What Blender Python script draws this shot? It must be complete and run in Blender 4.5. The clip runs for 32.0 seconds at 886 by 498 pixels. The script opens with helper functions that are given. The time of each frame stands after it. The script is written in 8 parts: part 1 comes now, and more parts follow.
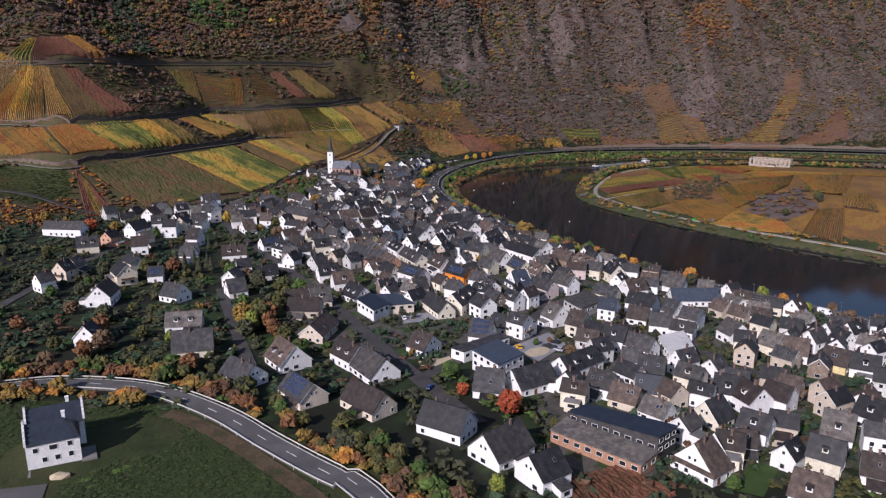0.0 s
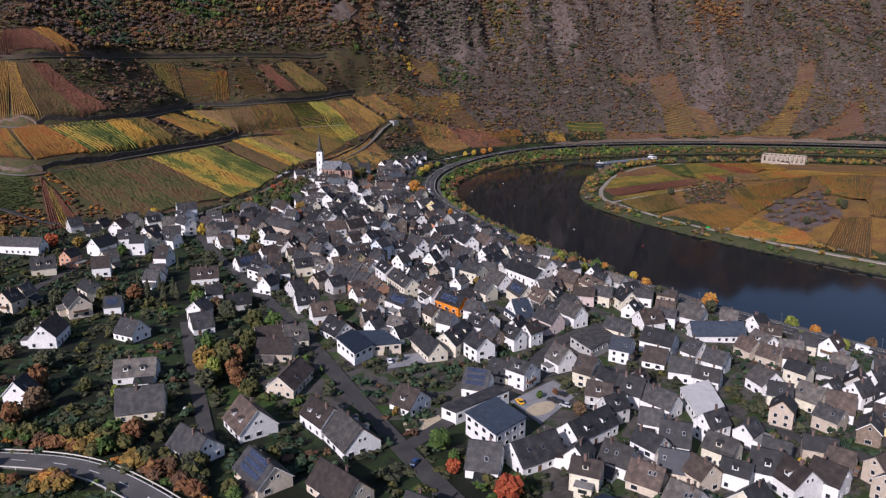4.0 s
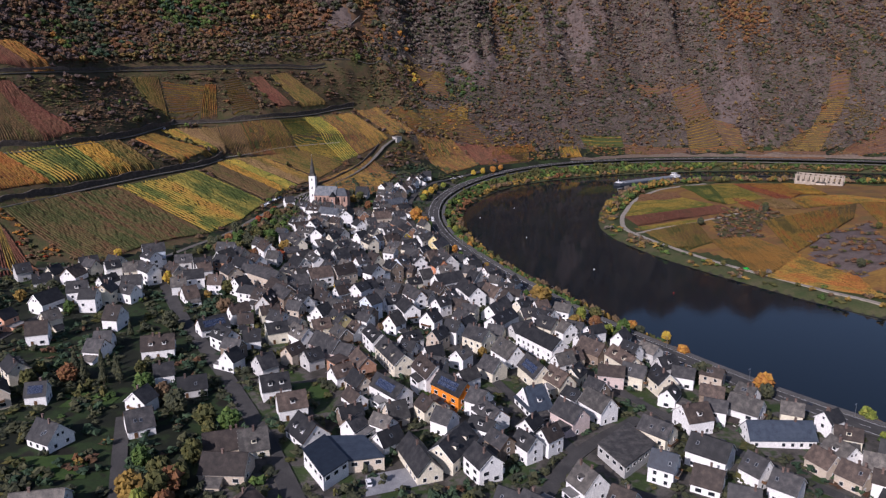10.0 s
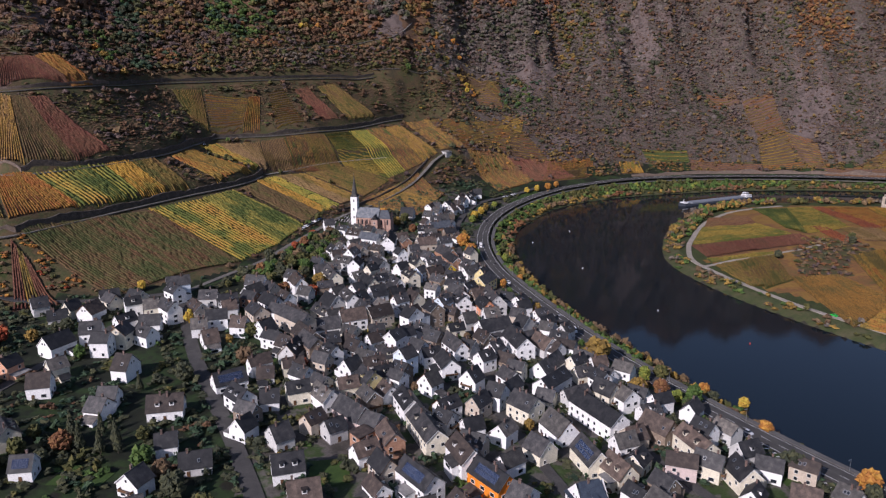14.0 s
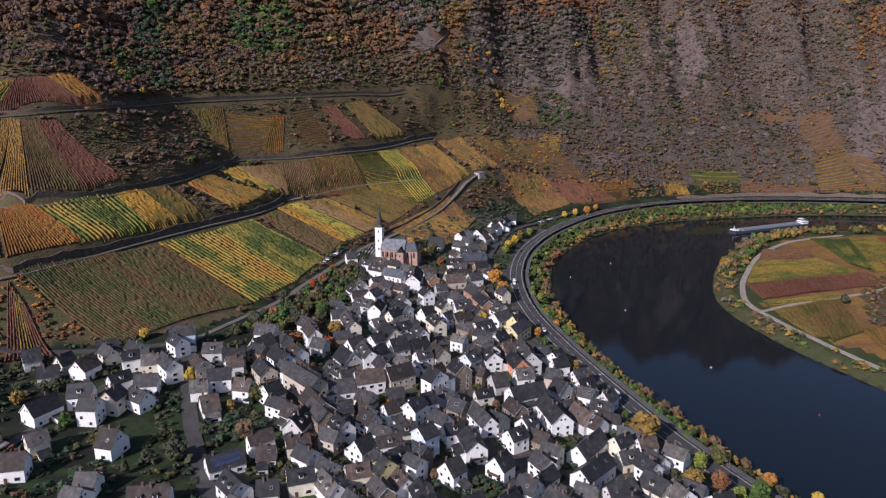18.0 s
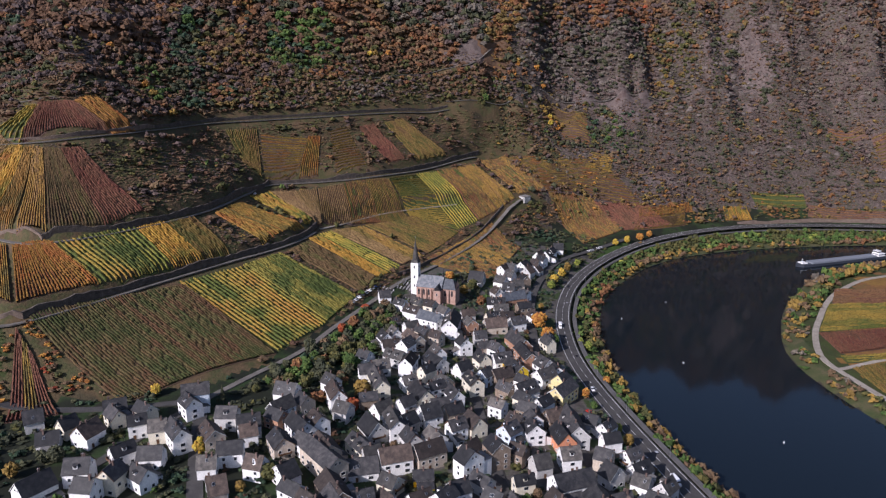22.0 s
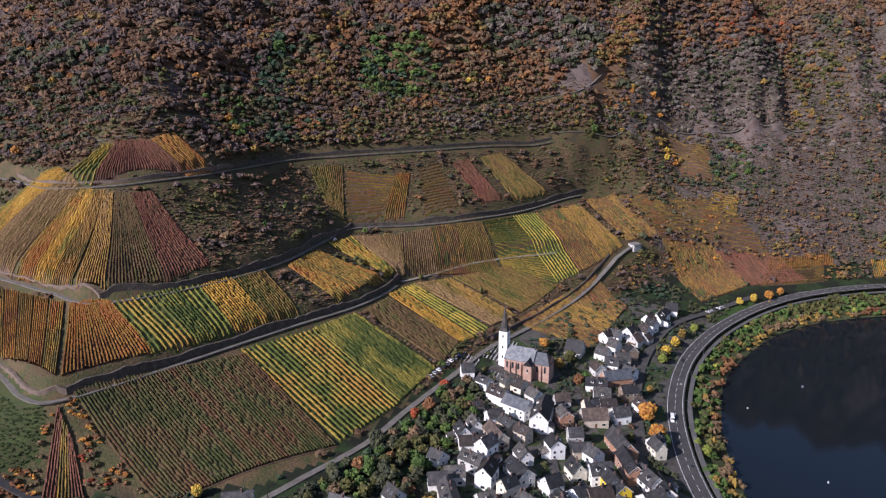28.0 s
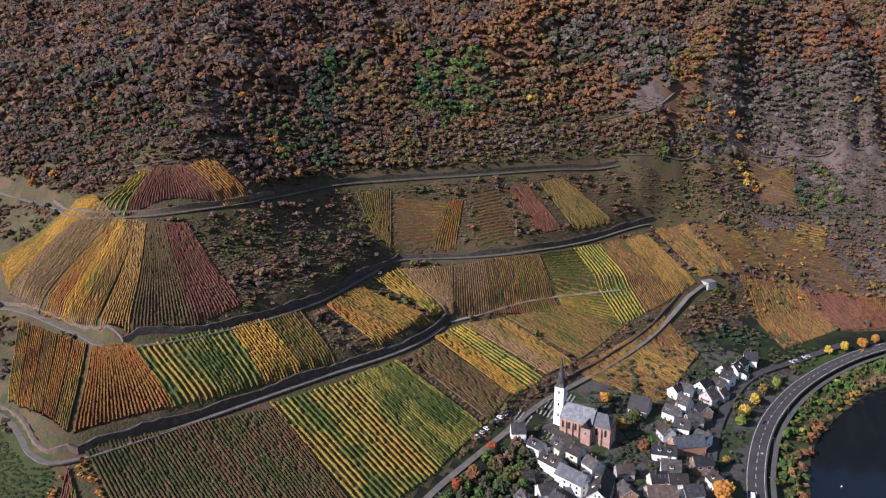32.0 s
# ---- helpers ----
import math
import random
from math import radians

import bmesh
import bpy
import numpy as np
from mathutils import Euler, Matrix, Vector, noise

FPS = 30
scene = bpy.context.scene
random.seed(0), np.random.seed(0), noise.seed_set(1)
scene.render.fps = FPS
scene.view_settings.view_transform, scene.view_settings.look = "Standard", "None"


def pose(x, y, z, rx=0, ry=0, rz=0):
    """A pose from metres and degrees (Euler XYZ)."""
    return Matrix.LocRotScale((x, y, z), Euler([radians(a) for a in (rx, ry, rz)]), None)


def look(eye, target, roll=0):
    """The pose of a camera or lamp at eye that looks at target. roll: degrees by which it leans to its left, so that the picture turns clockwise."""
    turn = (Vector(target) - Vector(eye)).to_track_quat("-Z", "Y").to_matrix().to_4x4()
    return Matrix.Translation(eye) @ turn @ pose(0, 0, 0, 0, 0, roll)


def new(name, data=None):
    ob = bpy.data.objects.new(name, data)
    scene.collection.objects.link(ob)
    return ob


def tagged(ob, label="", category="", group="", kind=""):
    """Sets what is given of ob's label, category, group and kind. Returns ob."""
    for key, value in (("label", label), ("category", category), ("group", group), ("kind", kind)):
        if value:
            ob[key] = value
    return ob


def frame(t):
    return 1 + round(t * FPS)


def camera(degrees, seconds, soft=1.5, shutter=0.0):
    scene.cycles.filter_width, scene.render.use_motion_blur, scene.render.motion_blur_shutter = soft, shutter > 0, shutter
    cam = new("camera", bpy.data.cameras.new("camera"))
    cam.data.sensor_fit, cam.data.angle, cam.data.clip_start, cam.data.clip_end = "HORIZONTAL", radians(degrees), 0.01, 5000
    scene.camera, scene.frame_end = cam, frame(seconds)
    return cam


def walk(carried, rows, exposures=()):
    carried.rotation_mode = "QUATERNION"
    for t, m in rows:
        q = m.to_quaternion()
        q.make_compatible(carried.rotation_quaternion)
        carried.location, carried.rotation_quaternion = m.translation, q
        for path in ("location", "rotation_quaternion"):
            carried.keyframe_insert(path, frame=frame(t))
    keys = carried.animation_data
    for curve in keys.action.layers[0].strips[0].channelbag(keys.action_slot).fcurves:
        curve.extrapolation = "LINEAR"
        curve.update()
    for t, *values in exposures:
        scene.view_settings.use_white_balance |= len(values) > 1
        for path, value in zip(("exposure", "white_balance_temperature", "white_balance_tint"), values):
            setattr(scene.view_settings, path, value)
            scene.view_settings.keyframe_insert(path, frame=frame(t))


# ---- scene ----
# camera: a drone that climbs slowly while it flies up the valley and turns to the left
cam = camera(63.19, 32.0, 1.3)
PATH = [  # seconds, place, tilt, turn
    (0, 24.69, -735.80, 128.30, 75.836, -6.935),
    (1, 27.20, -724.85, 130.73, 75.334, -6.929),
    (2, 29.70, -713.79, 133.24, 74.942, -6.886),
    (3, 31.99, -702.85, 135.58, 74.712, -6.879),
    (3.5, 33.05, -697.38, 136.67, 74.645, -6.879),
    (5.5, 37.39, -675.26, 140.64, 74.505, -6.961),
    (6, 38.58, -669.71, 141.59, 74.416, -6.984),
    (7, 40.98, -658.60, 143.47, 74.574, -6.965),
    (8, 43.21, -647.40, 145.41, 74.668, -6.888),
    (9, 45.23, -635.92, 147.43, 74.651, -6.660),
    (10, 47.44, -624.11, 149.53, 74.615, -6.015),
    (11, 49.71, -612.23, 151.76, 74.673, -5.043),
    (12, 51.87, -600.89, 154.15, 74.689, -3.887),
    (13, 54.10, -589.71, 156.74, 74.716, -2.716),
    (14, 56.14, -578.30, 159.63, 74.646, -1.574),
    (14.5, 57.03, -572.54, 161.19, 74.607, -1.042),
    (16.5, 59.41, -549.53, 168.14, 74.792, 0.590),
    (17, 59.84, -543.78, 169.99, 74.761, 0.800),
    (18, 60.52, -532.32, 173.81, 74.736, 1.299),
    (19, 61.08, -520.97, 177.78, 74.691, 1.900),
    (20, 61.58, -509.76, 181.88, 74.652, 2.781),
    (21, 61.99, -498.65, 186.06, 74.586, 3.881),
    (23, 62.42, -476.28, 194.38, 74.689, 6.107),
    (24, 62.41, -464.87, 198.29, 74.682, 7.244),
    (25, 62.22, -453.31, 202.04, 74.734, 8.717),
    (25.5, 62.06, -447.48, 203.86, 74.728, 9.536),
    (27.5, 60.98, -424.02, 210.81, 74.795, 12.734),
    (28, 60.50, -418.24, 212.44, 74.829, 13.461),
    (29, 59.27, -406.77, 215.58, 74.857, 14.784),
    (30, 57.72, -395.36, 218.58, 74.874, 15.947),
    (31, 56.10, -383.88, 221.50, 74.916, 17.125),
    (32, 54.49, -372.36, 224.39, 75.001, 18.462),
]
walk(cam, [(t, pose(x, y, z, tilt, 0, turn)) for t, x, y, z, tilt, turn in PATH], [(0, 0.0, 6050, 25), (14, 0.06, 6050, 25), (25, 0.38, 5950, 23), (32, 0.52, 6000, 24)])

# ---- world, sun ----
SUN_AZ, SUN_EL = 222.0, 32.0     # degrees: where the sun stands, clockwise from +y, and its height
world = bpy.data.worlds.new("sky")
scene.world = world
world.use_nodes = True
wn = world.node_tree.nodes
wn.clear()
sky = wn.new("ShaderNodeTexSky")
sky.sky_type, sky.sun_disc = "NISHITA", False
sky.sun_elevation, sky.sun_rotation = radians(SUN_EL), radians(SUN_AZ)
sky.air_density, sky.dust_density, sky.ozone_density = 1.0, 1.2, 1.5
bg = wn.new("ShaderNodeBackground")
bg.inputs["Strength"].default_value = 0.10
wout = wn.new("ShaderNodeOutputWorld")
world.node_tree.links.new(sky.outputs[0], bg.inputs[0])
world.node_tree.links.new(bg.outputs[0], wout.inputs[0])
sun_data = bpy.data.lights.new("sun", "SUN")
sun_data.energy, sun_data.angle, sun_data.color = 4.7, radians(0.5), (1.0, 0.95, 0.88)
sun = new("sun", sun_data)
a, e = radians(SUN_AZ), radians(SUN_EL)
sun.matrix_basis = look((math.sin(a) * math.cos(e) * 900, math.cos(a) * math.cos(e) * 900, math.sin(e) * 900), (0, 0, 0))

# ---- materials ----
def material(name, build, rough=0.85, metal=0.0, spec=0.3):
    """A node material; build(nodes, link, shader) wires its colour and relief."""
    m = bpy.data.materials.new(name)
    m.use_nodes = True
    n = m.node_tree.nodes
    s = n["Principled BSDF"]
    s.inputs["Roughness"].default_value, s.inputs["Metallic"].default_value = rough, metal
    s.inputs["Specular IOR Level"].default_value = spec
    build(n, m.node_tree.links.new, s)
    return m


def noise_node(n, link, scale, detail=4, rough=0.6, coords="Object"):
    c = n.new("ShaderNodeTexCoord")
    t = n.new("ShaderNodeTexNoise")
    t.inputs["Scale"].default_value, t.inputs["Detail"].default_value, t.inputs["Roughness"].default_value = scale, detail, rough
    link(c.outputs[coords], t.inputs["Vector"])
    return t.outputs["Fac"]


def ramp(n, link, value, stops):
    r = n.new("ShaderNodeValToRGB")
    el = r.color_ramp.elements
    while len(el) < len(stops):
        el.new(0.5)
    for k, (at, col) in zip(el, stops):
        k.position, k.color = at, (*col, 1)
    link(value, r.inputs[0])
    return r.outputs["Color"]


def mix(n, link, fac, a, b, mode="MIX"):
    m = n.new("ShaderNodeMix")
    m.data_type, m.blend_type = "RGBA", mode
    for value, socket in ((fac, m.inputs[0]), (a, m.inputs[6]), (b, m.inputs[7])):
        if isinstance(value, (int, float)):
            socket.default_value = value
        elif isinstance(value, tuple):
            socket.default_value = (*value, 1)
        else:
            link(value, socket)
    return m.outputs[2]


def bump(n, link, s, height, strength, distance=0.1):
    b = n.new("ShaderNodeBump")
    b.inputs["Strength"].default_value, b.inputs["Distance"].default_value = strength, distance
    link(height, b.inputs["Height"])
    link(b.outputs[0], s.inputs["Normal"])


def mottled(name, stops, scale, fine=None, rough=0.85, spec=0.3, relief=0.3, spread=0.0, islands=False, dist=0.1):
    """A surface whose colour wanders between the stops at one scale and is broken by a finer grain; spread: how far single objects or pieces differ."""
    def build(n, link, s):
        big = noise_node(n, link, scale)
        col = ramp(n, link, big, stops)
        small = noise_node(n, link, fine or scale * 9, 3)
        grain = ramp(n, link, small, [(0.3, (0.72, 0.72, 0.72)), (0.7, (1.12, 1.12, 1.12))])
        col = mix(n, link, 1.0, col, grain, "MULTIPLY")
        if spread:
            if islands:
                r = n.new("ShaderNodeNewGeometry").outputs["Random Per Island"]
            else:
                r = n.new("ShaderNodeObjectInfo").outputs["Random"]
            col = mix(n, link, 1.0, col, ramp(n, link, r, [(0, (1 - spread,) * 3), (1, (1 + spread,) * 3)]), "MULTIPLY")
        link(col, s.inputs["Base Color"])
        if relief:
            bump(n, link, s, small, relief, dist)
    return material(name, build, rough, 0.0, spec)


def muted(stops, by):
    """The same stops with less colour in them."""
    out = []
    for at, c in stops:
        grey = 0.3 * c[0] + 0.6 * c[1] + 0.1 * c[2]
        out.append((at, tuple(v + (grey - v) * by for v in c)))
    return out


def leafy(name, stops, dark=0.7):
    """Foliage: each clump takes its own tone from the stops, with a fine mottle of leaves."""
    def build(n, link, s):
        r = n.new("ShaderNodeNewGeometry").outputs["Random Per Island"]
        col = ramp(n, link, r, muted(stops, 0.11))
        small = noise_node(n, link, 1.1, 4, 0.75)
        col = mix(n, link, 1.0, col, ramp(n, link, small, [(0.35, (dark,) * 3), (0.65, (1.2,) * 3)]), "MULTIPLY")
        link(col, s.inputs["Base Color"])
        bump(n, link, s, small, 0.7, 0.5)
    return material(name, build, 0.8, 0, 0.2)

# ---- the lie of the land: contour lines from the river up to the plateau, each with the slope rising on its left ----
def curve_through(points, step=8.0):
    """Points along a smooth line through the given ones, about step metres apart."""
    p = np.array([points[0], *points, points[-1]], float)
    p[0], p[-1] = 2 * p[1] - p[2], 2 * p[-2] - p[-3]
    out = []
    for i in range(1, len(p) - 2):
        k = max(1, int(np.linalg.norm(p[i + 1] - p[i]) / step))
        for u in np.arange(k) / k:
            out.append(0.5 * (2 * p[i] + (p[i + 1] - p[i - 1]) * u + (2 * p[i - 1] - 5 * p[i] + 4 * p[i + 1] - p[i + 2]) * u * u
                              + (3 * p[i] - p[i - 1] - 3 * p[i + 1] + p[i + 2]) * u ** 3))
    out.append(p[-2])
    return np.array(out)


def side_of(line, x, y):
    """Signed distance of many places from a line, positive on its left; the line goes on straight at both ends."""
    line = np.vstack([line[0] + (line[0] - line[1]) * 600, line, line[-1] + (line[-1] - line[-2]) * 600])
    best, sign = np.full(x.shape, 1e12), np.ones(x.shape)
    for (ax, ay), (bx, by) in zip(line[:-1], line[1:]):
        dx, dy = bx - ax, by - ay
        u = np.clip(((x - ax) * dx + (y - ay) * dy) / (dx * dx + dy * dy), 0, 1)
        ex, ey = x - ax - u * dx, y - ay - u * dy
        d = ex * ex + ey * ey
        near = d < best - 1e-6
        best = np.where(near, d, best)
        sign = np.where(near, np.where(dx * ey - dy * ex >= 0, 1.0, -1.0), sign)
    return np.sqrt(best) * sign


SHORE = [(420, -720), (330, -500), (279, -405), (228, -346), (190, -262), (152, -160), (134, -80), (131, -20), (138, 45), (160, 102), (206, 170), (275, 215), (370, 243), (466, 256), (560, 250), (640, 232), (740, 200), (900, 130)]
HIGHWAY = [(395, -720), (308, -505), (262, -425), (211, -351), (165, -265), (136, -187), (111, -98), (104, -36), (107, 19), (120, 76), (148, 138), (190, 197), (240, 240), (310, 274), (400, 290), (500, 288), (600, 268), (720, 232), (900, 150)]
FOOT = [(-190, -900), (-215, -600), (-235, -420), (-215, -290), (-182, -205), (-130, -180), (-88, -160), (-61, -122), (-46, -75), (-26, -20), (-4, 40), (40, 105), (82, 160), (112, 198), (158, 234), (220, 266), (300, 297), (400, 316), (500, 314), (600, 292), (720, 258), (900, 180)]
LOWER_ROAD = [(-480, -190), (-350, -115), (-249, -138), (-205, -160), (-186, -156), (-158, -115), (-124, -53), (-95, 0), (-84, 52), (-40, 112), (20, 160), (79, 203), (112, 236), (165, 272), (225, 300), (310, 322), (400, 340), (500, 338), (600, 318), (720, 286), (900, 210)]
UPPER_ROAD = [(-480, -110), (-360, -62), (-297, -76), (-244, -92), (-209, -99), (-172, -62), (-148, -7), (-141, 54), (-134, 92), (-66, 132), (-24, 178), (17, 243), (34, 266), (70, 284), (120, 300), (220, 330), (330, 350), (440, 374), (520, 360), (600, 350), (720, 318), (900, 245)]
CONE_ROAD = [(-480, 30), (-400, 5), (-330, -18), (-290, -34), (-245, -22), (-216, 14), (-207, 50), (-192, 108), (-150, 150), (-100, 190), (-50, 236), (0, 278), (50, 304), (105, 352), (160, 372), (220, 388), (340, 400), (434, 412), (510, 392), (600, 382), (720, 358), (900, 290)]
WOOD_EDGE = [(-520, 100), (-360, 88), (-292, 126), (-258, 176), (-205, 228), (-150, 262), (-100, 290), (-40, 330), (30, 345), (75, 378), (150, 425), (240, 478), (340, 468), (450, 452), (590, 438), (720, 436), (900, 390)]
CREST = [(-620, 330), (-430, 255), (-330, 275), (-250, 330), (-180, 375), (-100, 405), (0, 455), (80, 495), (150, 565), (215, 640), (300, 600), (450, 565), (600, 550), (720, 550), (950, 520)]
LEVELS = [(0.0, SHORE), (8.0, HIGHWAY), (25.0, FOOT), (56.0, LOWER_ROAD), (82.0, UPPER_ROAD), (132.0, CONE_ROAD), (200.0, WOOD_EDGE), (300.0, CREST)]
ISLE = [(700, -900), (520, -560), (420, -385), (362, -288), (318, -229), (282, -165), (258, -108), (247, -45), (262, 16), (292, 78), (346, 148), (420, 176), (520, 176), (620, 150), (740, 95), (900, 10)]


def axis(lo, hi, step, far):
    mid = list(np.arange(lo, hi + 1, step))
    out, gap = [], step
    while (out[-1] if out else hi) < far:
        gap *= 1.25
        out.append((out[-1] if out else hi) + gap)
    back, gap = [], step
    while (back[-1] if back else lo) > -far:
        gap *= 1.25
        back.append((back[-1] if back else lo) - gap)
    return np.array(back[::-1] + mid + out)


GX, GY = axis(-520, 900, 4.0, 4600), axis(-760, 640, 4.0, 4600)
XX, YY = np.meshgrid(GX, GY)


def smooth01(v):
    v = np.clip(v, 0, 1)
    return v * v * (3 - 2 * v)


def wobble(x, y, size, seed=0):
    """A cheap soft noise of about +-1 over the plan, with forms of the given size."""
    rng = np.random.RandomState(seed)
    out = np.zeros(np.shape(x))
    for _ in range(9):
        a, ph, k = rng.rand() * 6.283, rng.rand() * 6.283, (0.6 + 0.9 * rng.rand()) * 6.283 / size
        out = out + np.sin((x * math.cos(a) + y * math.sin(a)) * k + ph + 0.8 * np.sin((y * math.cos(a) - x * math.sin(a)) * k * 0.7 + ph * 2))
    return out / 3.6


def blurred(z, times):
    for _ in range(times):
        p = np.pad(z, 1, mode="edge")
        z = (p[1:-1, 1:-1] * 2 + p[:-2, 1:-1] + p[2:, 1:-1] + p[1:-1, :-2] + p[1:-1, 2:]) / 6
    return z


DIST = [side_of(curve_through(line), XX, YY) for _, line in LEVELS]
DI = -side_of(curve_through(ISLE), XX, YY)
height = np.zeros(XX.shape)
for i, (z, _) in enumerate(LEVELS):
    d = DIST[i]
    if i + 1 < len(LEVELS):
        t = d / np.maximum(d + np.maximum(-DIST[i + 1], 0), 0.01)
        level = z + (LEVELS[i + 1][0] - z) * t
    else:
        level = z + 60 * (1 - np.exp(-d / 400))
    height = np.where(d > 0, level, height)
height = blurred(height, 3)
# the spur with the round vineyard on its top
height += 13 * np.exp(-(((XX + 258) / 34) ** 2 + ((YY - 34) / 36) ** 2))
# gullies and ribs of the rocky slope
steep = smooth01((height - 60) / 60) * smooth01((DIST[2] - 30) / 60)
rib = wobble(XX * 1.0, YY * 0.35, 80, 3) * (6 + 9 * smooth01((DIST[4] - 20) / 90)) + wobble(XX, YY * 0.3, 34, 6) * 3.6 * smooth01((DIST[4] - 20) / 60) + wobble(XX, YY * 0.6, 28, 4) * 2.6
height += steep * rib * smooth01((XX + 60) / 160) + steep * wobble(XX, YY, 60, 5) * 4 * smooth01((-XX - 20) / 80) * smooth01((height - 140) / 40)
# wooded ribs and gullies that run down the left slope, and the spurs that stand out of it
upper = smooth01((DIST[6] + 25) / 70)
along, down = (XX + YY) * 0.707, (YY - XX) * 0.707
height += upper * (wobble(along, down * 0.3, 95, 12) * 6.5 + wobble(along, down * 0.6, 38, 13) * 2.2) * smooth01((60 - XX) / 120)


def near_line(points, x, y):
    """Distance of many places from an open line."""
    best = np.full(np.shape(x), 1e12)
    for (ax, ay), (bx, by) in zip(points[:-1], points[1:]):
        dx, dy = bx - ax, by - ay
        u = np.clip(((x - ax) * dx + (y - ay) * dy) / (dx * dx + dy * dy), 0, 1)
        best = np.minimum(best, (x - ax - u * dx) ** 2 + (y - ay - u * dy) ** 2)
    return np.sqrt(best)


for spur, tall, wide in (([(-40, 460), (-80, 392), (-130, 305)], 15, 26), ([(130, 500), (70, 410), (52, 345)], 12, 22), ([(720, 500), (630, 425), (560, 392)], 13, 24),
                         ([(240, 560), (205, 480), (190, 420)], 9, 20), ([(430, 520), (420, 440), (410, 390)], 9, 22), ([(-360, 230), (-310, 150), (-285, 100)], 9, 24)):
    height += tall * np.exp(-(near_line(spur, XX, YY) / wide) ** 2) * smooth01((DIST[5] - 15) / 50)
# terraces: the slope stands a few metres higher right behind the walls of the three roads
for i, step in ((3, 5.0), (4, 5.2), (5, 3.4)):
    ends = smooth01((60 - XX) / 60) if i < 5 else smooth01((20 - XX) / 60)
    height += ends * step * (smooth01((DIST[i] - 1.5) / 2.5) - smooth01((DIST[i] - 4) / 40)) * (DIST[i] > 0)
# the river bed and the tongue of land inside the bend
bed = -np.minimum(4, 0.35 * np.minimum(np.maximum(-DIST[0], 0), np.maximum(-DI, 0)))
height = np.where((DIST[0] < 0) & (DI < 0), bed, height)
tongue = np.minimum(3.2, 0.3 * DI) + np.maximum(DI - 24, 0) * 0.085 + 16 * np.exp(-(((XX - 430) / 55) ** 2 + ((YY + 215) / 60) ** 2)) + 0.35 * wobble(XX, YY, 40, 8)
height = np.where(DI > 0, np.minimum(tongue, 60), height)


def ground(x, y):
    """The height of the land at places, as its mesh has it."""
    x, y = np.asarray(x, float), np.asarray(y, float)
    i, j = np.clip(np.searchsorted(GX, x) - 1, 0, len(GX) - 2), np.clip(np.searchsorted(GY, y) - 1, 0, len(GY) - 2)
    u, v = (x - GX[i]) / (GX[i + 1] - GX[i]), (y - GY[j]) / (GY[j + 1] - GY[j])
    return (height[j, i] * (1 - u) + height[j, i + 1] * u) * (1 - v) + (height[j + 1, i] * (1 - u) + height[j + 1, i + 1] * u) * v


def mesh_from(name, verts, faces, mats, index=None, smooth=False):
    """A mesh from arrays of places and of faces with three or four corners."""
    me = bpy.data.meshes.new(name)
    verts, faces = np.asarray(verts, np.float32), np.asarray(faces, np.int32)
    me.vertices.add(len(verts))
    me.vertices.foreach_set("co", verts.ravel())
    k = faces.shape[1]
    me.loops.add(faces.size)
    me.loops.foreach_set("vertex_index", faces.ravel())
    me.polygons.add(len(faces))
    me.polygons.foreach_set("loop_start", np.arange(0, faces.size, k, dtype=np.int32))
    for m in mats if isinstance(mats, (list, tuple)) else [mats]:
        me.materials.append(m)
    if index is not None:
        me.polygons.foreach_set("material_index", np.asarray(index, np.int32))
    me.polygons.foreach_set("use_smooth", np.full(len(faces), smooth))
    me.update(calc_edges=True)
    return me

def within(corners, x, y):
    """Whether places lie inside a many-cornered outline."""
    out = np.zeros(np.shape(x), bool)
    for (ax, ay), (bx, by) in zip(corners, corners[1:] + corners[:1]):
        cross = (ay > y) != (by > y)
        out ^= cross & (x < (bx - ax) * (y - ay) / (by - ay if by != ay else 1e-9) + ax)
    return out


MEADOW = [(-260, -130), (-241, -138), (-207, -158), (-192, -163), (-182, -182), (-204, -205), (-262, -190)]
KNOLL = [(379, -121), (448, -100), (395, -203), (359, -213), (355, -178)]
FALLOW = [(343, -48), (372, -4), (390, -28), (404, -12), (398, -60), (372, -72), (352, -108), (320, -104)]

# ---- ground ----
M_MEADOW = mottled("meadow", [(0.3, (0.020, 0.028, 0.006)), (0.42, (0.030, 0.043, 0.009)), (0.5, (0.038, 0.040, 0.012)), (0.58, (0.038, 0.054, 0.011)), (0.72, (0.046, 0.042, 0.016))], 0.085, 1.1, relief=0.8, dist=0.25)
# near-black tones: shade between houses and trees is put into the colour
M_GARDEN = mottled("shaded_garden_ground", [(0.3, (0.007, 0.009, 0.004)), (0.47, (0.010, 0.013, 0.005)), (0.56, (0.018, 0.034, 0.008)), (0.6, (0.02, 0.038, 0.009)), (0.66, (0.015, 0.013, 0.008)), (0.8, (0.01, 0.012, 0.006))], 0.055, 1.1, relief=0.5)
M_YARD = mottled("yards_and_courts", [(0.3, (0.02, 0.022, 0.014)), (0.42, (0.06, 0.053, 0.046)), (0.5, (0.095, 0.085, 0.075)), (0.56, (0.03, 0.05, 0.013)), (0.62, (0.034, 0.056, 0.014)), (0.72, (0.07, 0.062, 0.053))], 0.07, 1.1, relief=0.4)
M_SCRUB = mottled("dry_scrub_ground", [(0.34, (0.045, 0.036, 0.017)), (0.43, (0.078, 0.052, 0.024)), (0.5, (0.052, 0.054, 0.018)), (0.57, (0.085, 0.062, 0.027)), (0.66, (0.105, 0.066, 0.034))], 0.05, 0.7, relief=0.8, dist=0.6)
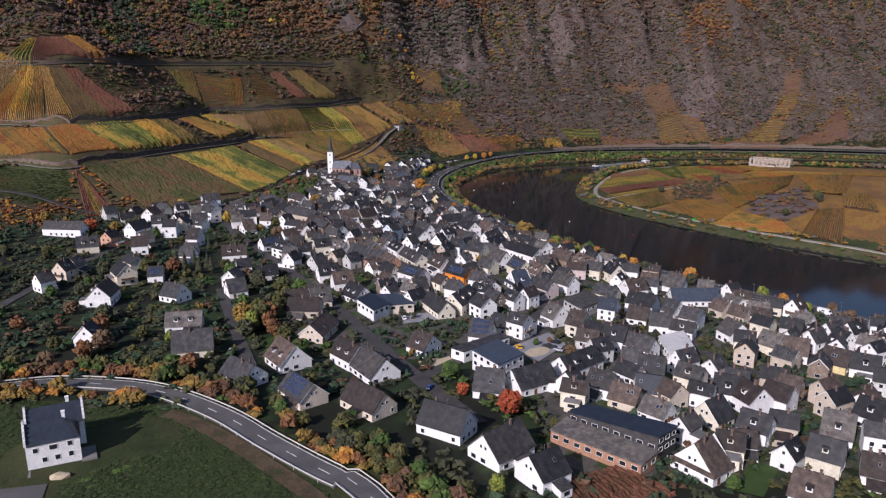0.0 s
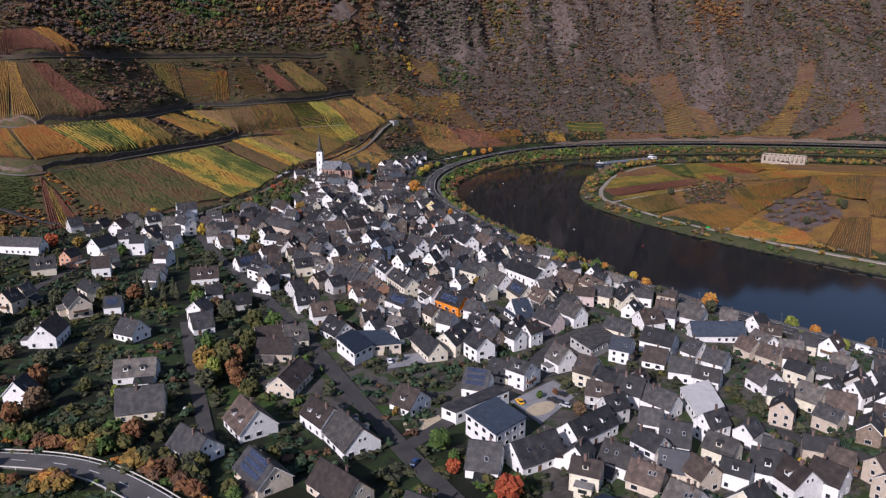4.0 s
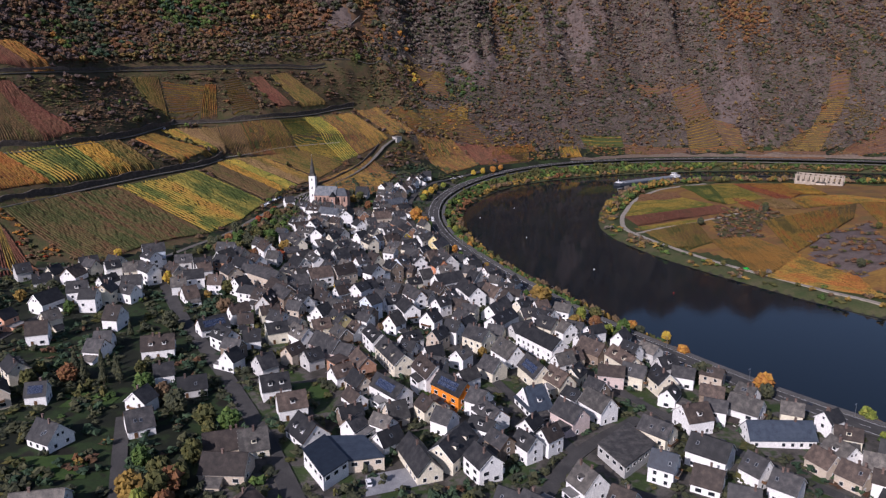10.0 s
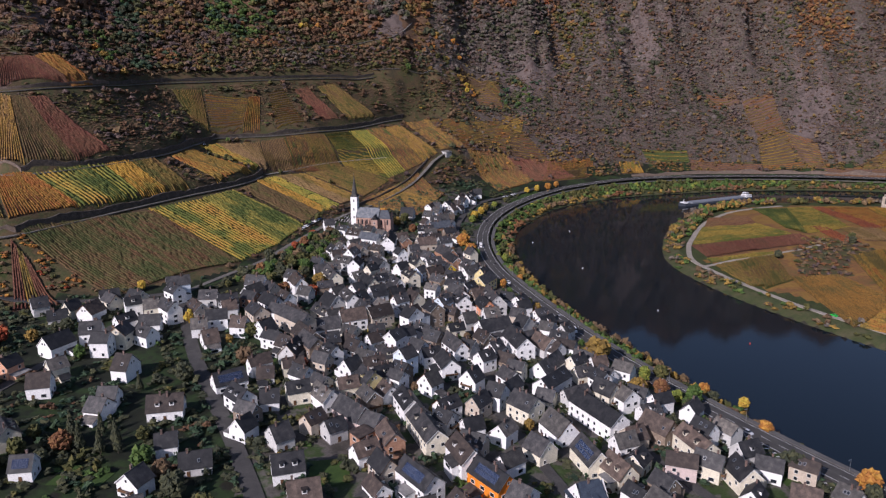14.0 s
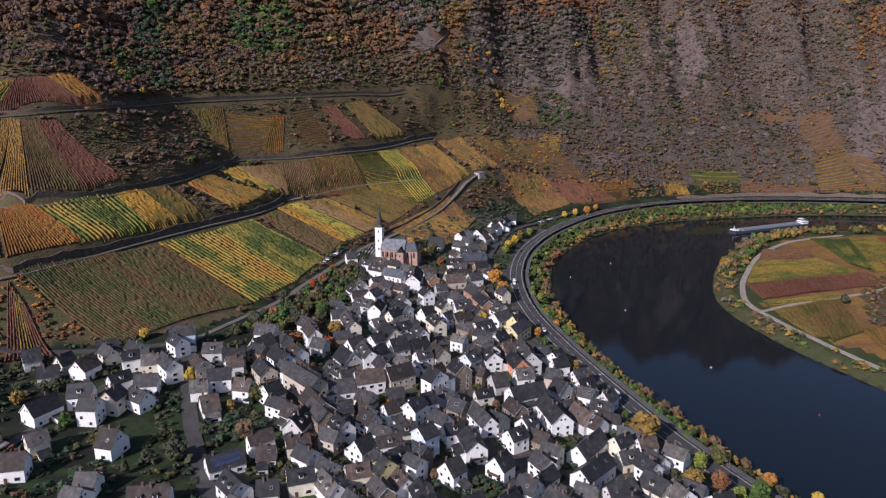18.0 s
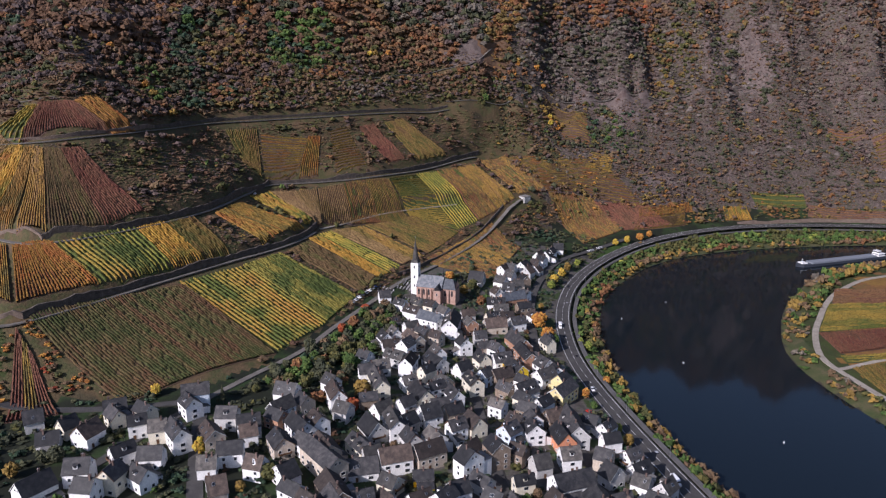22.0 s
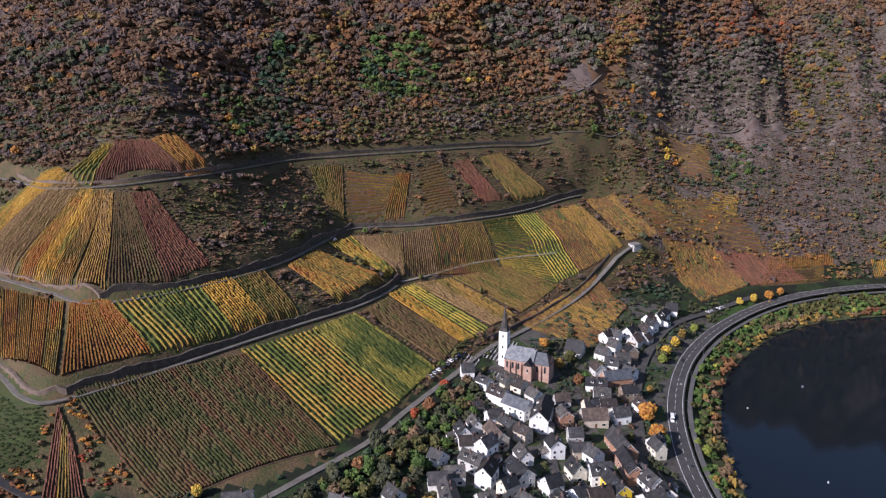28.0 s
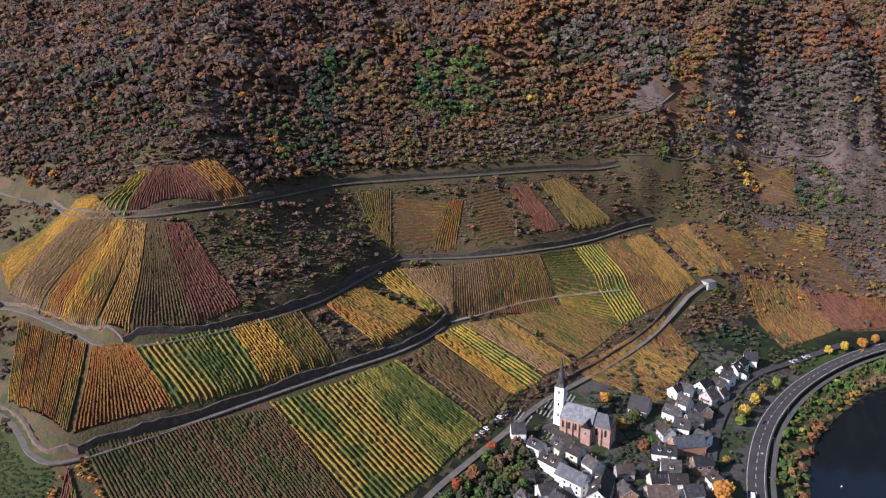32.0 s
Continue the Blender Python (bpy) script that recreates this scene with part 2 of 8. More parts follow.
M_ROCK = mottled("slate_rock_slope", [(0.34, (0.045, 0.036, 0.03)), (0.42, (0.088, 0.066, 0.056)), (0.47, (0.05, 0.046, 0.028)), (0.52, (0.10, 0.074, 0.064)), (0.57, (0.056, 0.044, 0.034)), (0.63, (0.115, 0.086, 0.076)), (0.7, (0.085, 0.053, 0.04))], 0.07, 0.4, relief=1.0, dist=1.6)
M_VINESOIL = mottled("old_vineyard_ground", [(0.3, (0.15, 0.078, 0.02)), (0.45, (0.20, 0.112, 0.024)), (0.55, (0.16, 0.075, 0.026)), (0.7, (0.10, 0.078, 0.022))], 0.045, 0.6, relief=0.6)
M_WOODFLOOR = mottled("leaf_litter", [(0.3, (0.10, 0.056, 0.032)), (0.5, (0.13, 0.074, 0.04)), (0.65, (0.11, 0.07, 0.045)), (0.8, (0.09, 0.072, 0.034))], 0.1, 0.8, relief=0.5)
M_BANK = mottled("river_bank", [(0.3, (0.035, 0.05, 0.015)), (0.5, (0.055, 0.06, 0.022)), (0.75, (0.10, 0.08, 0.045))], 0.12, 1.2, relief=0.5)
M_SCREE = mottled("slate_scree", [(0.36, (0.065, 0.048, 0.042)), (0.5, (0.12, 0.092, 0.082)), (0.64, (0.085, 0.058, 0.05))], 0.08, 0.9, relief=1.0, dist=0.4)
M_MUD = mottled("river_bed", [(0.3, (0.02, 0.018, 0.012)), (0.7, (0.04, 0.034, 0.022))], 0.1, 1, relief=0)

cx, cy = (GX[:-1] + GX[1:]) / 2, (GY[:-1] + GY[1:]) / 2
FX, FY = np.meshgrid(cx, cy)
face_mean = lambda g: (g[:-1, :-1] + g[1:, :-1] + g[:-1, 1:] + g[1:, 1:]) / 4
fz, fd, fi = face_mean(height), [face_mean(d) for d in DIST], face_mean(DI)
fuzz = wobble(FX, FY, 30, 11) * 6
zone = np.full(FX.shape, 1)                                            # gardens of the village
zone[(FX > -8) & (FY > -470) & (FY < 150)] = 8
zone[(FX > 85) & (FY > -560) & (FY < -400)] = 8
zone[fd[2] + fuzz * 0.6 > 0] = 2                                       # scrub of the lower slope
zone[(fd[2] > 0) & (FX + fuzz * 3 > 110)] = 3                          # the rocky slope
zone[fd[6] + fuzz > -25] = 5                                           # woods
zone[(fd[6] + fuzz > -40) & (fd[6] < 75) & (FX + fuzz * 3 > 60)] = 3
zone[(fd[1] < 0) & (fd[0] > 0)] = 6
zone[(fd[0] < 2.5) & (fd[0] > -2)] = 6
zone[(fd[0] <= -2) & (fi < 0)] = 7
zone[fi > 0] = 6
zone[fi > 14] = 0
zone[fi + fuzz > 30] = 4
zone[(FX < 40) & (FY < -505) & (FX > -190) & (FY < -488 - 0.75 * np.maximum(0, FX + 45) - 5)] = 0
for px, py, rx, ry in ((350, 455, 42, 42), (225, 295, 20, 14), (14, 330, 18, 12), (558, 350, 30, 28), (192, 375, 42, 24), (-284, 85, 14, 38)):
    zone[(((FX - px) / rx) ** 2 + ((FY - py) / ry) ** 2 + fuzz * 0.16 < 1) & (fd[2] > 0)] = 9
zone[within(MEADOW, FX + fuzz * 0.3, FY)] = 0
zone[within(KNOLL, FX + fuzz * 0.5, FY)] = 9
zone[within(FALLOW, FX + fuzz * 0.5, FY)] = 2
nx, ny = len(GX), len(GY)
idx = np.arange(nx * ny).reshape(ny, nx)
quads = np.stack([idx[:-1, :-1], idx[:-1, 1:], idx[1:, 1:], idx[1:, :-1]], -1).reshape(-1, 4)
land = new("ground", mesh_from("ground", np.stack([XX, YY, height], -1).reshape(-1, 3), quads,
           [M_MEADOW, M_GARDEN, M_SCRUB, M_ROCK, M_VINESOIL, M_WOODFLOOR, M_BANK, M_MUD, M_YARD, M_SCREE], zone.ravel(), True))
tagged(land, "river valley of gardens, vineyard slopes, rock and autumn woods", "ground", kind="structure")


def build_water(n, link, s):
    s.inputs["Base Color"].default_value = (0.006, 0.010, 0.014, 1)
    s.inputs["IOR"].default_value = 1.33
    c = n.new("ShaderNodeTexCoord")
    m = n.new("ShaderNodeMapping")
    m.inputs["Scale"].default_value = (0.5, 0.9, 1)
    t = n.new("ShaderNodeTexNoise")
    t.inputs["Scale"].default_value, t.inputs["Detail"].default_value = 0.6, 4
    link(c.outputs["Object"], m.inputs[0])
    link(m.outputs[0], t.inputs[0])
    bump(n, link, s, t.outputs["Fac"], 0.08, 0.15)


M_WATER = material("river_water", build_water, 0.05, 0.0, 0.34)
shore_line, isle_line = curve_through(SHORE, 12), curve_through(ISLE, 12)
wl = np.vstack([shore_line[0] * 6 - shore_line[1] * 5, shore_line, shore_line[-1] * 8 - shore_line[-2] * 7])
wr = np.vstack([isle_line[0] * 6 - isle_line[1] * 5, isle_line, isle_line[-1] * 8 - isle_line[-2] * 7])
bm = bmesh.new()
pad = lambda line, side: [Vector((*p, 0.0)) for p in line]
ring = [bm.verts.new((x, y, 0.0)) for x, y in wl] + [bm.verts.new((x, y, 0.0)) for x, y in wr[::-1]]
face = bm.faces.new(ring)
bmesh.ops.triangulate(bm, faces=[face])
me = bpy.data.meshes.new("water")
bm.to_mesh(me)
me.materials.append(M_WATER)
for p in me.polygons:
    if p.normal.z < 0:
        p.flip()
water = tagged(new("water", me), "dark calm river water bending round the tongue of land", "river", kind="structure")


# ---- roads ----
def offset_line(line, off):
    t = np.gradient(line, axis=0)
    t /= np.linalg.norm(t, axis=1)[:, None]
    return line + np.stack([-t[:, 1], t[:, 0]], -1) * off


def ribbon(name, points, width, mat, lift=0.3, off=0.0, step=4.0, parent=None, dash=None, smooth_z=3, base=0.0, label="", category="", kind="structure", flat=None):
    """A strip laid over the land along a line; dash: length of marks and gaps in metres."""
    line = curve_through(points, step) if len(points) < 200 else points
    mid = offset_line(line, off)
    z = ground(line[:, 0], line[:, 1]) if flat is None else np.full(len(line), flat)
    for _ in range(smooth_z):
        z = np.convolve(np.pad(z, 1, mode="edge"), [0.25, 0.5, 0.25], "valid")
    l, r = offset_line(line, off + width / 2), offset_line(line, off - width / 2)
    n = len(line)
    if smooth_z:
        reach = (base or width) / 2
        for side in (offset_line(line, (0 if base else off) + reach), offset_line(line, (0 if base else off) - reach)):
            z = np.maximum(z, ground(side[:, 0], side[:, 1]) - 0.15)
        for _ in range(6):
            z = np.convolve(np.pad(z, 1, mode="edge"), [0.25, 0.5, 0.25], "valid")
    top = np.vstack([np.column_stack([l, z + lift]), np.column_stack([r, z + lift])])
    low = np.vstack([np.column_stack([l, z + lift - 0.7]), np.column_stack([r, z + lift - 0.7])])
    verts = np.vstack([top, low])
    faces = []
    for i in range(n - 1):
        if dash and (i % dash[1]) >= dash[0]:
            continue
        faces.append((i, n + i, n + i + 1, i + 1))
        if not dash and width > 1:
            faces += [(2 * n + i, i, i + 1, 2 * n + i + 1), (n + i, 3 * n + i, 3 * n + i + 1, n + i + 1)]
    ob = new(name, mesh_from(name, verts, faces, mat))
    if parent:
        ob.parent = parent
    else:
        tagged(ob, label, category, kind=kind)
    return ob


M_ASPHALT = mottled("asphalt", [(0.3, (0.042, 0.040, 0.039)), (0.7, (0.070, 0.066, 0.062))], 0.15, 3, rough=0.9, relief=0.2)
M_OLD_ASPHALT = mottled("old_asphalt", [(0.3, (0.075, 0.072, 0.07)), (0.7, (0.12, 0.115, 0.11))], 0.12, 3, rough=0.9, relief=0.2)
M_TRACK = mottled("gravel_track", [(0.3, (0.22, 0.19, 0.15)), (0.7, (0.34, 0.30, 0.25))], 0.2, 3, relief=0.4)
M_CONCRETE = mottled("concrete_track", [(0.3, (0.15, 0.138, 0.125)), (0.7, (0.23, 0.215, 0.195))], 0.2, 3, relief=0.2)
M_LANE = mottled("vineyard_lane", [(0.3, (0.10, 0.09, 0.078)), (0.7, (0.17, 0.155, 0.135))], 0.2, 3, relief=0.3)
M_PAINT = mottled("road_paint", [(0.3, (0.62, 0.62, 0.60)), (0.7, (0.78, 0.78, 0.76))], 0.8, 6, relief=0.05)
M_DRYWALL = mottled("slate_terrace_wall", [(0.3, (0.045, 0.038, 0.032)), (0.55, (0.08, 0.066, 0.055)), (0.75, (0.14, 0.115, 0.095))], 0.4, 1.6, relief=1.0, dist=0.3)
M_PALEWALL = mottled("pale_stone_wall", [(0.3, (0.10, 0.072, 0.056)), (0.7, (0.19, 0.145, 0.115))], 0.4, 1.8, relief=0.8, dist=0.2)
hw = curve_through(HIGHWAY, 4.0)
highway = ribbon("road_highway", hw, 10.5, M_ASPHALT, 0.45, label="two-lane grey asphalt highway along the river", category="road")
ribbon("edge_line", hw, 0.2, M_PAINT, 0.50, 4.3, parent=highway, base=10.5)
ribbon("edge_line", hw, 0.2, M_PAINT, 0.50, -4.3, parent=highway, base=10.5)
ribbon("centre_line", hw, 0.18, M_PAINT, 0.50, 0.0, parent=highway, dash=(1, 2), base=10.5)
foot_path = ribbon("pavement_river", hw, 2.6, M_OLD_ASPHALT, 0.42, -8.6, label="narrow asphalt path between the highway and the bank", category="path")
BYPASS = [(-260, -490), (-150, -494), (-100, -489), (-86, -486), (-71, -487), (-54, -491), (-39, -499), (-20, -515), (-5, -532), (8, -546), (18, -556), (25, -563), (62, -640), (100, -700)]
bp = curve_through(BYPASS, 4.0)
bypass = ribbon("road_bypass", bp, 8.2, M_OLD_ASPHALT, 0.55, label="curving country road with white lines and a guard rail", category="road")
ribbon("edge_line", bp, 0.28, M_PAINT, 0.60, 3.6, parent=bypass, base=8.2)
ribbon("edge_line", bp, 0.28, M_PAINT, 0.60, -3.6, parent=bypass, base=8.2)
ribbon("centre_line", bp, 0.25, M_PAINT, 0.60, 0.0, parent=bypass, dash=(1, 3), base=8.2)
STREETS = {
    "road_main_street": ([(62, -525), (46, -488), (26, -436), (8, -388), (-14, -338), (-30, -305), (-54, -256), (-74, -206), (-84, -176)], 6.5),
    "road_side_lane": ([(-46, -370), (-38, -400), (-24, -450), (-16, -478)], 5.0),
    "road_old_village": ([(46, -488), (92, -440), (118, -405), (150, -380)], 5.5),
    "road_inner_lane": ([(118, -405), (95, -330), (72, -255), (58, -190), (45, -120), (30, -55)], 4.5),
    "road_river_lane": ([(200, -440), (170, -395), (140, -330), (122, -270), (104, -200), (86, -120)], 4.5),
    "road_lower_lane": ([(210, -520), (160, -470), (130, -430), (92, -440)], 5.5),
    "road_end_lane": ([(84, -120), (83, -60), (82, 0), (90, 60), (110, 118), (146, 165), (180, 205)], 6.0),
    "road_church_lane": ([(-84, -176), (-70, -150), (-52, -115), (-41, -75), (-27, -30), (-12, 18), (10, 62), (40, 120), (66, 178), (80, 200)], 3.6),
    "road_hill_end": ([(-230, -190), (-182, -196), (-128, -190), (-84, -176)], 4.5),
    "road_left_lane": ([(-84, -176), (-110, -240), (-130, -320), (-140, -420), (-120, -480)], 5.0),
}
for rname, (pts, w) in STREETS.items():
    ribbon(rname, pts, w, M_LANE if rname == "road_church_lane" else M_ASPHALT, 0.35, label="narrow asphalt village street between houses" if rname != "road_church_lane" else "grey lane climbing past the church", category="street")
ribbon("road_isle_path", [(600, -640), (480, -430), (400, -320), (350, -252), (318, -196), (292, -146), (272, -88), (264, -52), (272, -18), (288, 18), (322, 76), (366, 120), (430, 150)], 4.0, M_TRACK, 0.3, label="pale gravel track round the tongue of land", category="track")
ribbon("road_isle_spur", [(266, -66), (300, -52), (345, -44), (380, -30)], 3.0, M_TRACK, 0.3, label="pale gravel field track", category="track")
for rname, pts, w, mat in (("road_lower_terrace", LOWER_ROAD[1:9], 2.6, M_LANE), ("road_upper_terrace", UPPER_ROAD[1:13], 2.4, M_LANE), ("road_cone_terrace", CONE_ROAD[1:12], 2.0, M_LANE),
                           ("road_mid_path", LOWER_ROAD[8:11], 2.4, M_TRACK)):
    line = offset_line(curve_through(pts, 4.0), -2.0)
    ribbon(rname, line if len(line) > 199 else [tuple(p) for p in line[::3]], w, mat, 0.3, label="concrete vineyard road along the terrace wall", category="track")


def wall_along(name, points, base_off, tall, thick, mat, label, lo=0.0):
    """A retaining wall that follows a line, with an uneven top."""
    line = offset_line(curve_through(points, 4.0), base_off)
    back = offset_line(curve_through(points, 4.0), base_off + thick)
    n = len(line)
    z0 = ground(line[:, 0], line[:, 1]) - 1.0
    z1 = z0 + 1.0 + tall * (0.8 + 0.25 * wobble(line[:, 0], line[:, 1], 45, 21))
    v = np.vstack([np.column_stack([line, z0]), np.column_stack([line, z1]), np.column_stack([back, z1]), np.column_stack([back, z0])])
    f = []
    for i in range(n - 1):
        for k in range(3):
            f.append((k * n + i, k * n + i + 1, (k + 1) * n + i + 1, (k + 1) * n + i))
    return tagged(new(name, mesh_from(name, v, [q[::-1] for q in f], mat)), label, "wall", kind="structure")


wall_along("wall_lower_terrace", LOWER_ROAD[4:9], 0.2, 4.8, 1.4, M_DRYWALL, "dark slate retaining wall above the lower vineyard road")
wall_along("wall_lower_terrace_west", LOWER_ROAD[1:5], 0.6, 3.0, 1.4, M_PALEWALL, "pale stone retaining wall round the spur")
wall_along("wall_upper_terrace", UPPER_ROAD[4:9], 0.2, 4.6, 1.4, M_DRYWALL, "dark slate retaining wall above the upper vineyard road")
wall_along("wall_upper_terrace_west", UPPER_ROAD[1:5], 0.6, 2.6, 1.4, M_PALEWALL, "pale stone retaining wall above the vineyard road")
wall_along("wall_upper_terrace_east", UPPER_ROAD[8:13], 0.2, 4.0, 1.4, M_DRYWALL, "grey retaining wall below terraced vineyards")
wall_along("wall_cone_terrace", CONE_ROAD[2:7], 0.4, 3.0, 1.2, M_PALEWALL, "curved pale wall round the vineyard knoll")
wall_along("wall_cone_terrace_east", CONE_ROAD[6:12], 0.2, 3.4, 1.2, M_DRYWALL, "dark slate wall along the upper hillside path")
wall_along("wall_church_lane", [(-14, 22), (10, 66), (40, 123), (64, 178)], 3.2, 3.2, 1.0, M_DRYWALL, "dark slate wall beside the climbing lane")
wall_along("wall_riverside", HIGHWAY[13:19], 7.5, 5.0, 1.2, M_PALEWALL, "long pale retaining wall beside the highway")


# ---- vineyards: rows of vines on trellises, from the upper edge of each field down to the lower ----
VINES = {
    "mixed_brown": [(0.25, (0.05, 0.062, 0.014)), (0.5, (0.10, 0.08, 0.024)), (0.75, (0.11, 0.055, 0.022))],
    "gold_stripe": [(0.25, (0.085, 0.105, 0.013)), (0.5, (0.30, 0.205, 0.013)), (0.75, (0.32, 0.16, 0.012))],
    "green_row": [(0.25, (0.045, 0.07, 0.010)), (0.5, (0.08, 0.10, 0.014)), (0.75, (0.22, 0.18, 0.018))],
    "dull_brown": [(0.25, (0.085, 0.062, 0.02)), (0.5, (0.14, 0.08, 0.03)), (0.75, (0.10, 0.085, 0.02))],
    "gold": [(0.25, (0.423, 0.230, 0.007)), (0.5, (0.368, 0.175, 0.007)), (0.75, (0.184, 0.147, 0.013))],
    "lime": [(0.25, (0.120, 0.138, 0.013)), (0.5, (0.221, 0.193, 0.015)), (0.75, (0.368, 0.248, 0.011))],
    "tan": [(0.25, (0.196, 0.113, 0.044)), (0.5, (0.254, 0.152, 0.054)), (0.75, (0.156, 0.098, 0.024))],
    "olive": [(0.25, (0.084, 0.079, 0.013)), (0.5, (0.187, 0.117, 0.019)), (0.75, (0.141, 0.075, 0.023))],
    "rust_gold": [(0.25, (0.301, 0.103, 0.011)), (0.5, (0.283, 0.160, 0.013)), (0.75, (0.123, 0.090, 0.017))],
    "orange": [(0.25, (0.293, 0.093, 0.010)), (0.5, (0.274, 0.132, 0.010)), (0.75, (0.176, 0.059, 0.011))],
    "tan_gold": [(0.15, (0.092, 0.103, 0.021)), (0.25, (0.207, 0.113, 0.039)), (0.5, (0.293, 0.155, 0.017)), (0.75, (0.147, 0.103, 0.017))],
    "lime_terrace": [(0.25, (0.095, 0.103, 0.013)), (0.5, (0.190, 0.138, 0.015)), (0.75, (0.259, 0.164, 0.013))],
    "gold_terrace": [(0.25, (0.270, 0.150, 0.011)), (0.5, (0.165, 0.112, 0.015)), (0.75, (0.240, 0.098, 0.015))],
    "amber": [(0.25, (0.259, 0.120, 0.013)), (0.5, (0.197, 0.103, 0.015)), (0.75, (0.114, 0.083, 0.018))],
    "patchy": [(0.2, (0.081, 0.098, 0.018)), (0.3, (0.147, 0.064, 0.025)), (0.45, (0.259, 0.138, 0.020)), (0.58, (0.121, 0.086, 0.024)), (0.72, (0.190, 0.074, 0.025))],
    "patchy_terrace": [(0.3, (0.095, 0.058, 0.020)), (0.45, (0.211, 0.122, 0.015)), (0.58, (0.102, 0.082, 0.019)), (0.72, (0.190, 0.078, 0.015))],
    "red_row": [(0.3, (0.20, 0.05, 0.02)), (0.5, (0.26, 0.075, 0.02)), (0.7, (0.17, 0.05, 0.02))],
    "rust_terrace": [(0.3, (0.128, 0.056, 0.029)), (0.5, (0.178, 0.085, 0.031)), (0.7, (0.136, 0.072, 0.031))],
    "rust": [(0.25, (0.14, 0.045, 0.026)), (0.5, (0.17, 0.066, 0.034)), (0.75, (0.11, 0.05, 0.024))],
}
VINE_WORDS = {
    "mixed_brown": "brown and olive", "gold_stripe": "yellow and green striped", "green_row": "green", "dull_brown": "dull brown", "gold": "bright golden", "lime": "yellow-green",
    "tan": "pale brown", "olive": "olive and ochre", "rust_gold": "rust and gold", "orange": "orange", "tan_gold": "tan and yellow", "lime_terrace": "terraced yellow-green",
    "gold_terrace": "terraced golden", "rust": "reddish brown", "rust_terrace": "terraced rust-coloured", "red_row": "deep red", "amber": "amber and olive", "patchy": "patchy rust and gold", "patchy_terrace": "patchy terraced gold and rust",
}


def vine_material(name, stops):
    def build(n, link, s):
        big = noise_node(n, link, 0.045, 3)
        row = n.new("ShaderNodeNewGeometry").outputs["Random Per Island"]
        w = n.new("ShaderNodeMath")
        w.operation = "MULTIPLY_ADD"
        w.inputs[1].default_value, w.inputs[2].default_value = 0.22, -0.11
        link(row, w.inputs[0])
        a = n.new("ShaderNodeMath")
        link(big, a.inputs[0])
        link(w.outputs[0], a.inputs[1])
        col = ramp(n, link, a.outputs[0], [(0.5 + (at - 0.5) * 0.62, c) for at, c in muted(stops, 0.12)])
        small = noise_node(n, link, 1.1, 4, 0.7)
        col = mix(n, link, 1.0, col, ramp(n, link, small, [(0.35, (0.35, 0.36, 0.35)), (0.6, (1.15, 1.15, 1.15))]), "MULTIPLY")
        link(col, s.inputs["Base Color"])
        bump(n, link, s, small, 0.8, 0.25)
    return material("vines_" + name, build, 0.8, 0, 0.2)


VINE_MATS = {k: vine_material(k, v) for k, v in VINES.items()}
vine_rng = np.random.RandomState(5)
FIELDS = []


M_SOIL_BROWN = mottled("vineyard_earth", [(0.3, (0.055, 0.034, 0.02)), (0.7, (0.10, 0.062, 0.036))], 0.2, 1.2, relief=0.5)
M_SOIL_GRASS = mottled("vineyard_grass", [(0.3, (0.035, 0.05, 0.012)), (0.7, (0.065, 0.075, 0.02))], 0.2, 1.2, relief=0.5)
M_SOIL_RED = mottled("vineyard_slate_earth", [(0.3, (0.075, 0.042, 0.03)), (0.7, (0.115, 0.066, 0.048))], 0.2, 1.2, relief=0.5)
SOILS = {"green_row": M_SOIL_GRASS, "lime": M_SOIL_GRASS, "gold_stripe": M_SOIL_GRASS, "olive": M_SOIL_GRASS, "lime_terrace": M_SOIL_GRASS, "rust": M_SOIL_RED, "rust_terrace": M_SOIL_RED, "patchy_terrace": M_SOIL_RED, "tan": M_SOIL_RED, "tan_gold": M_SOIL_RED}


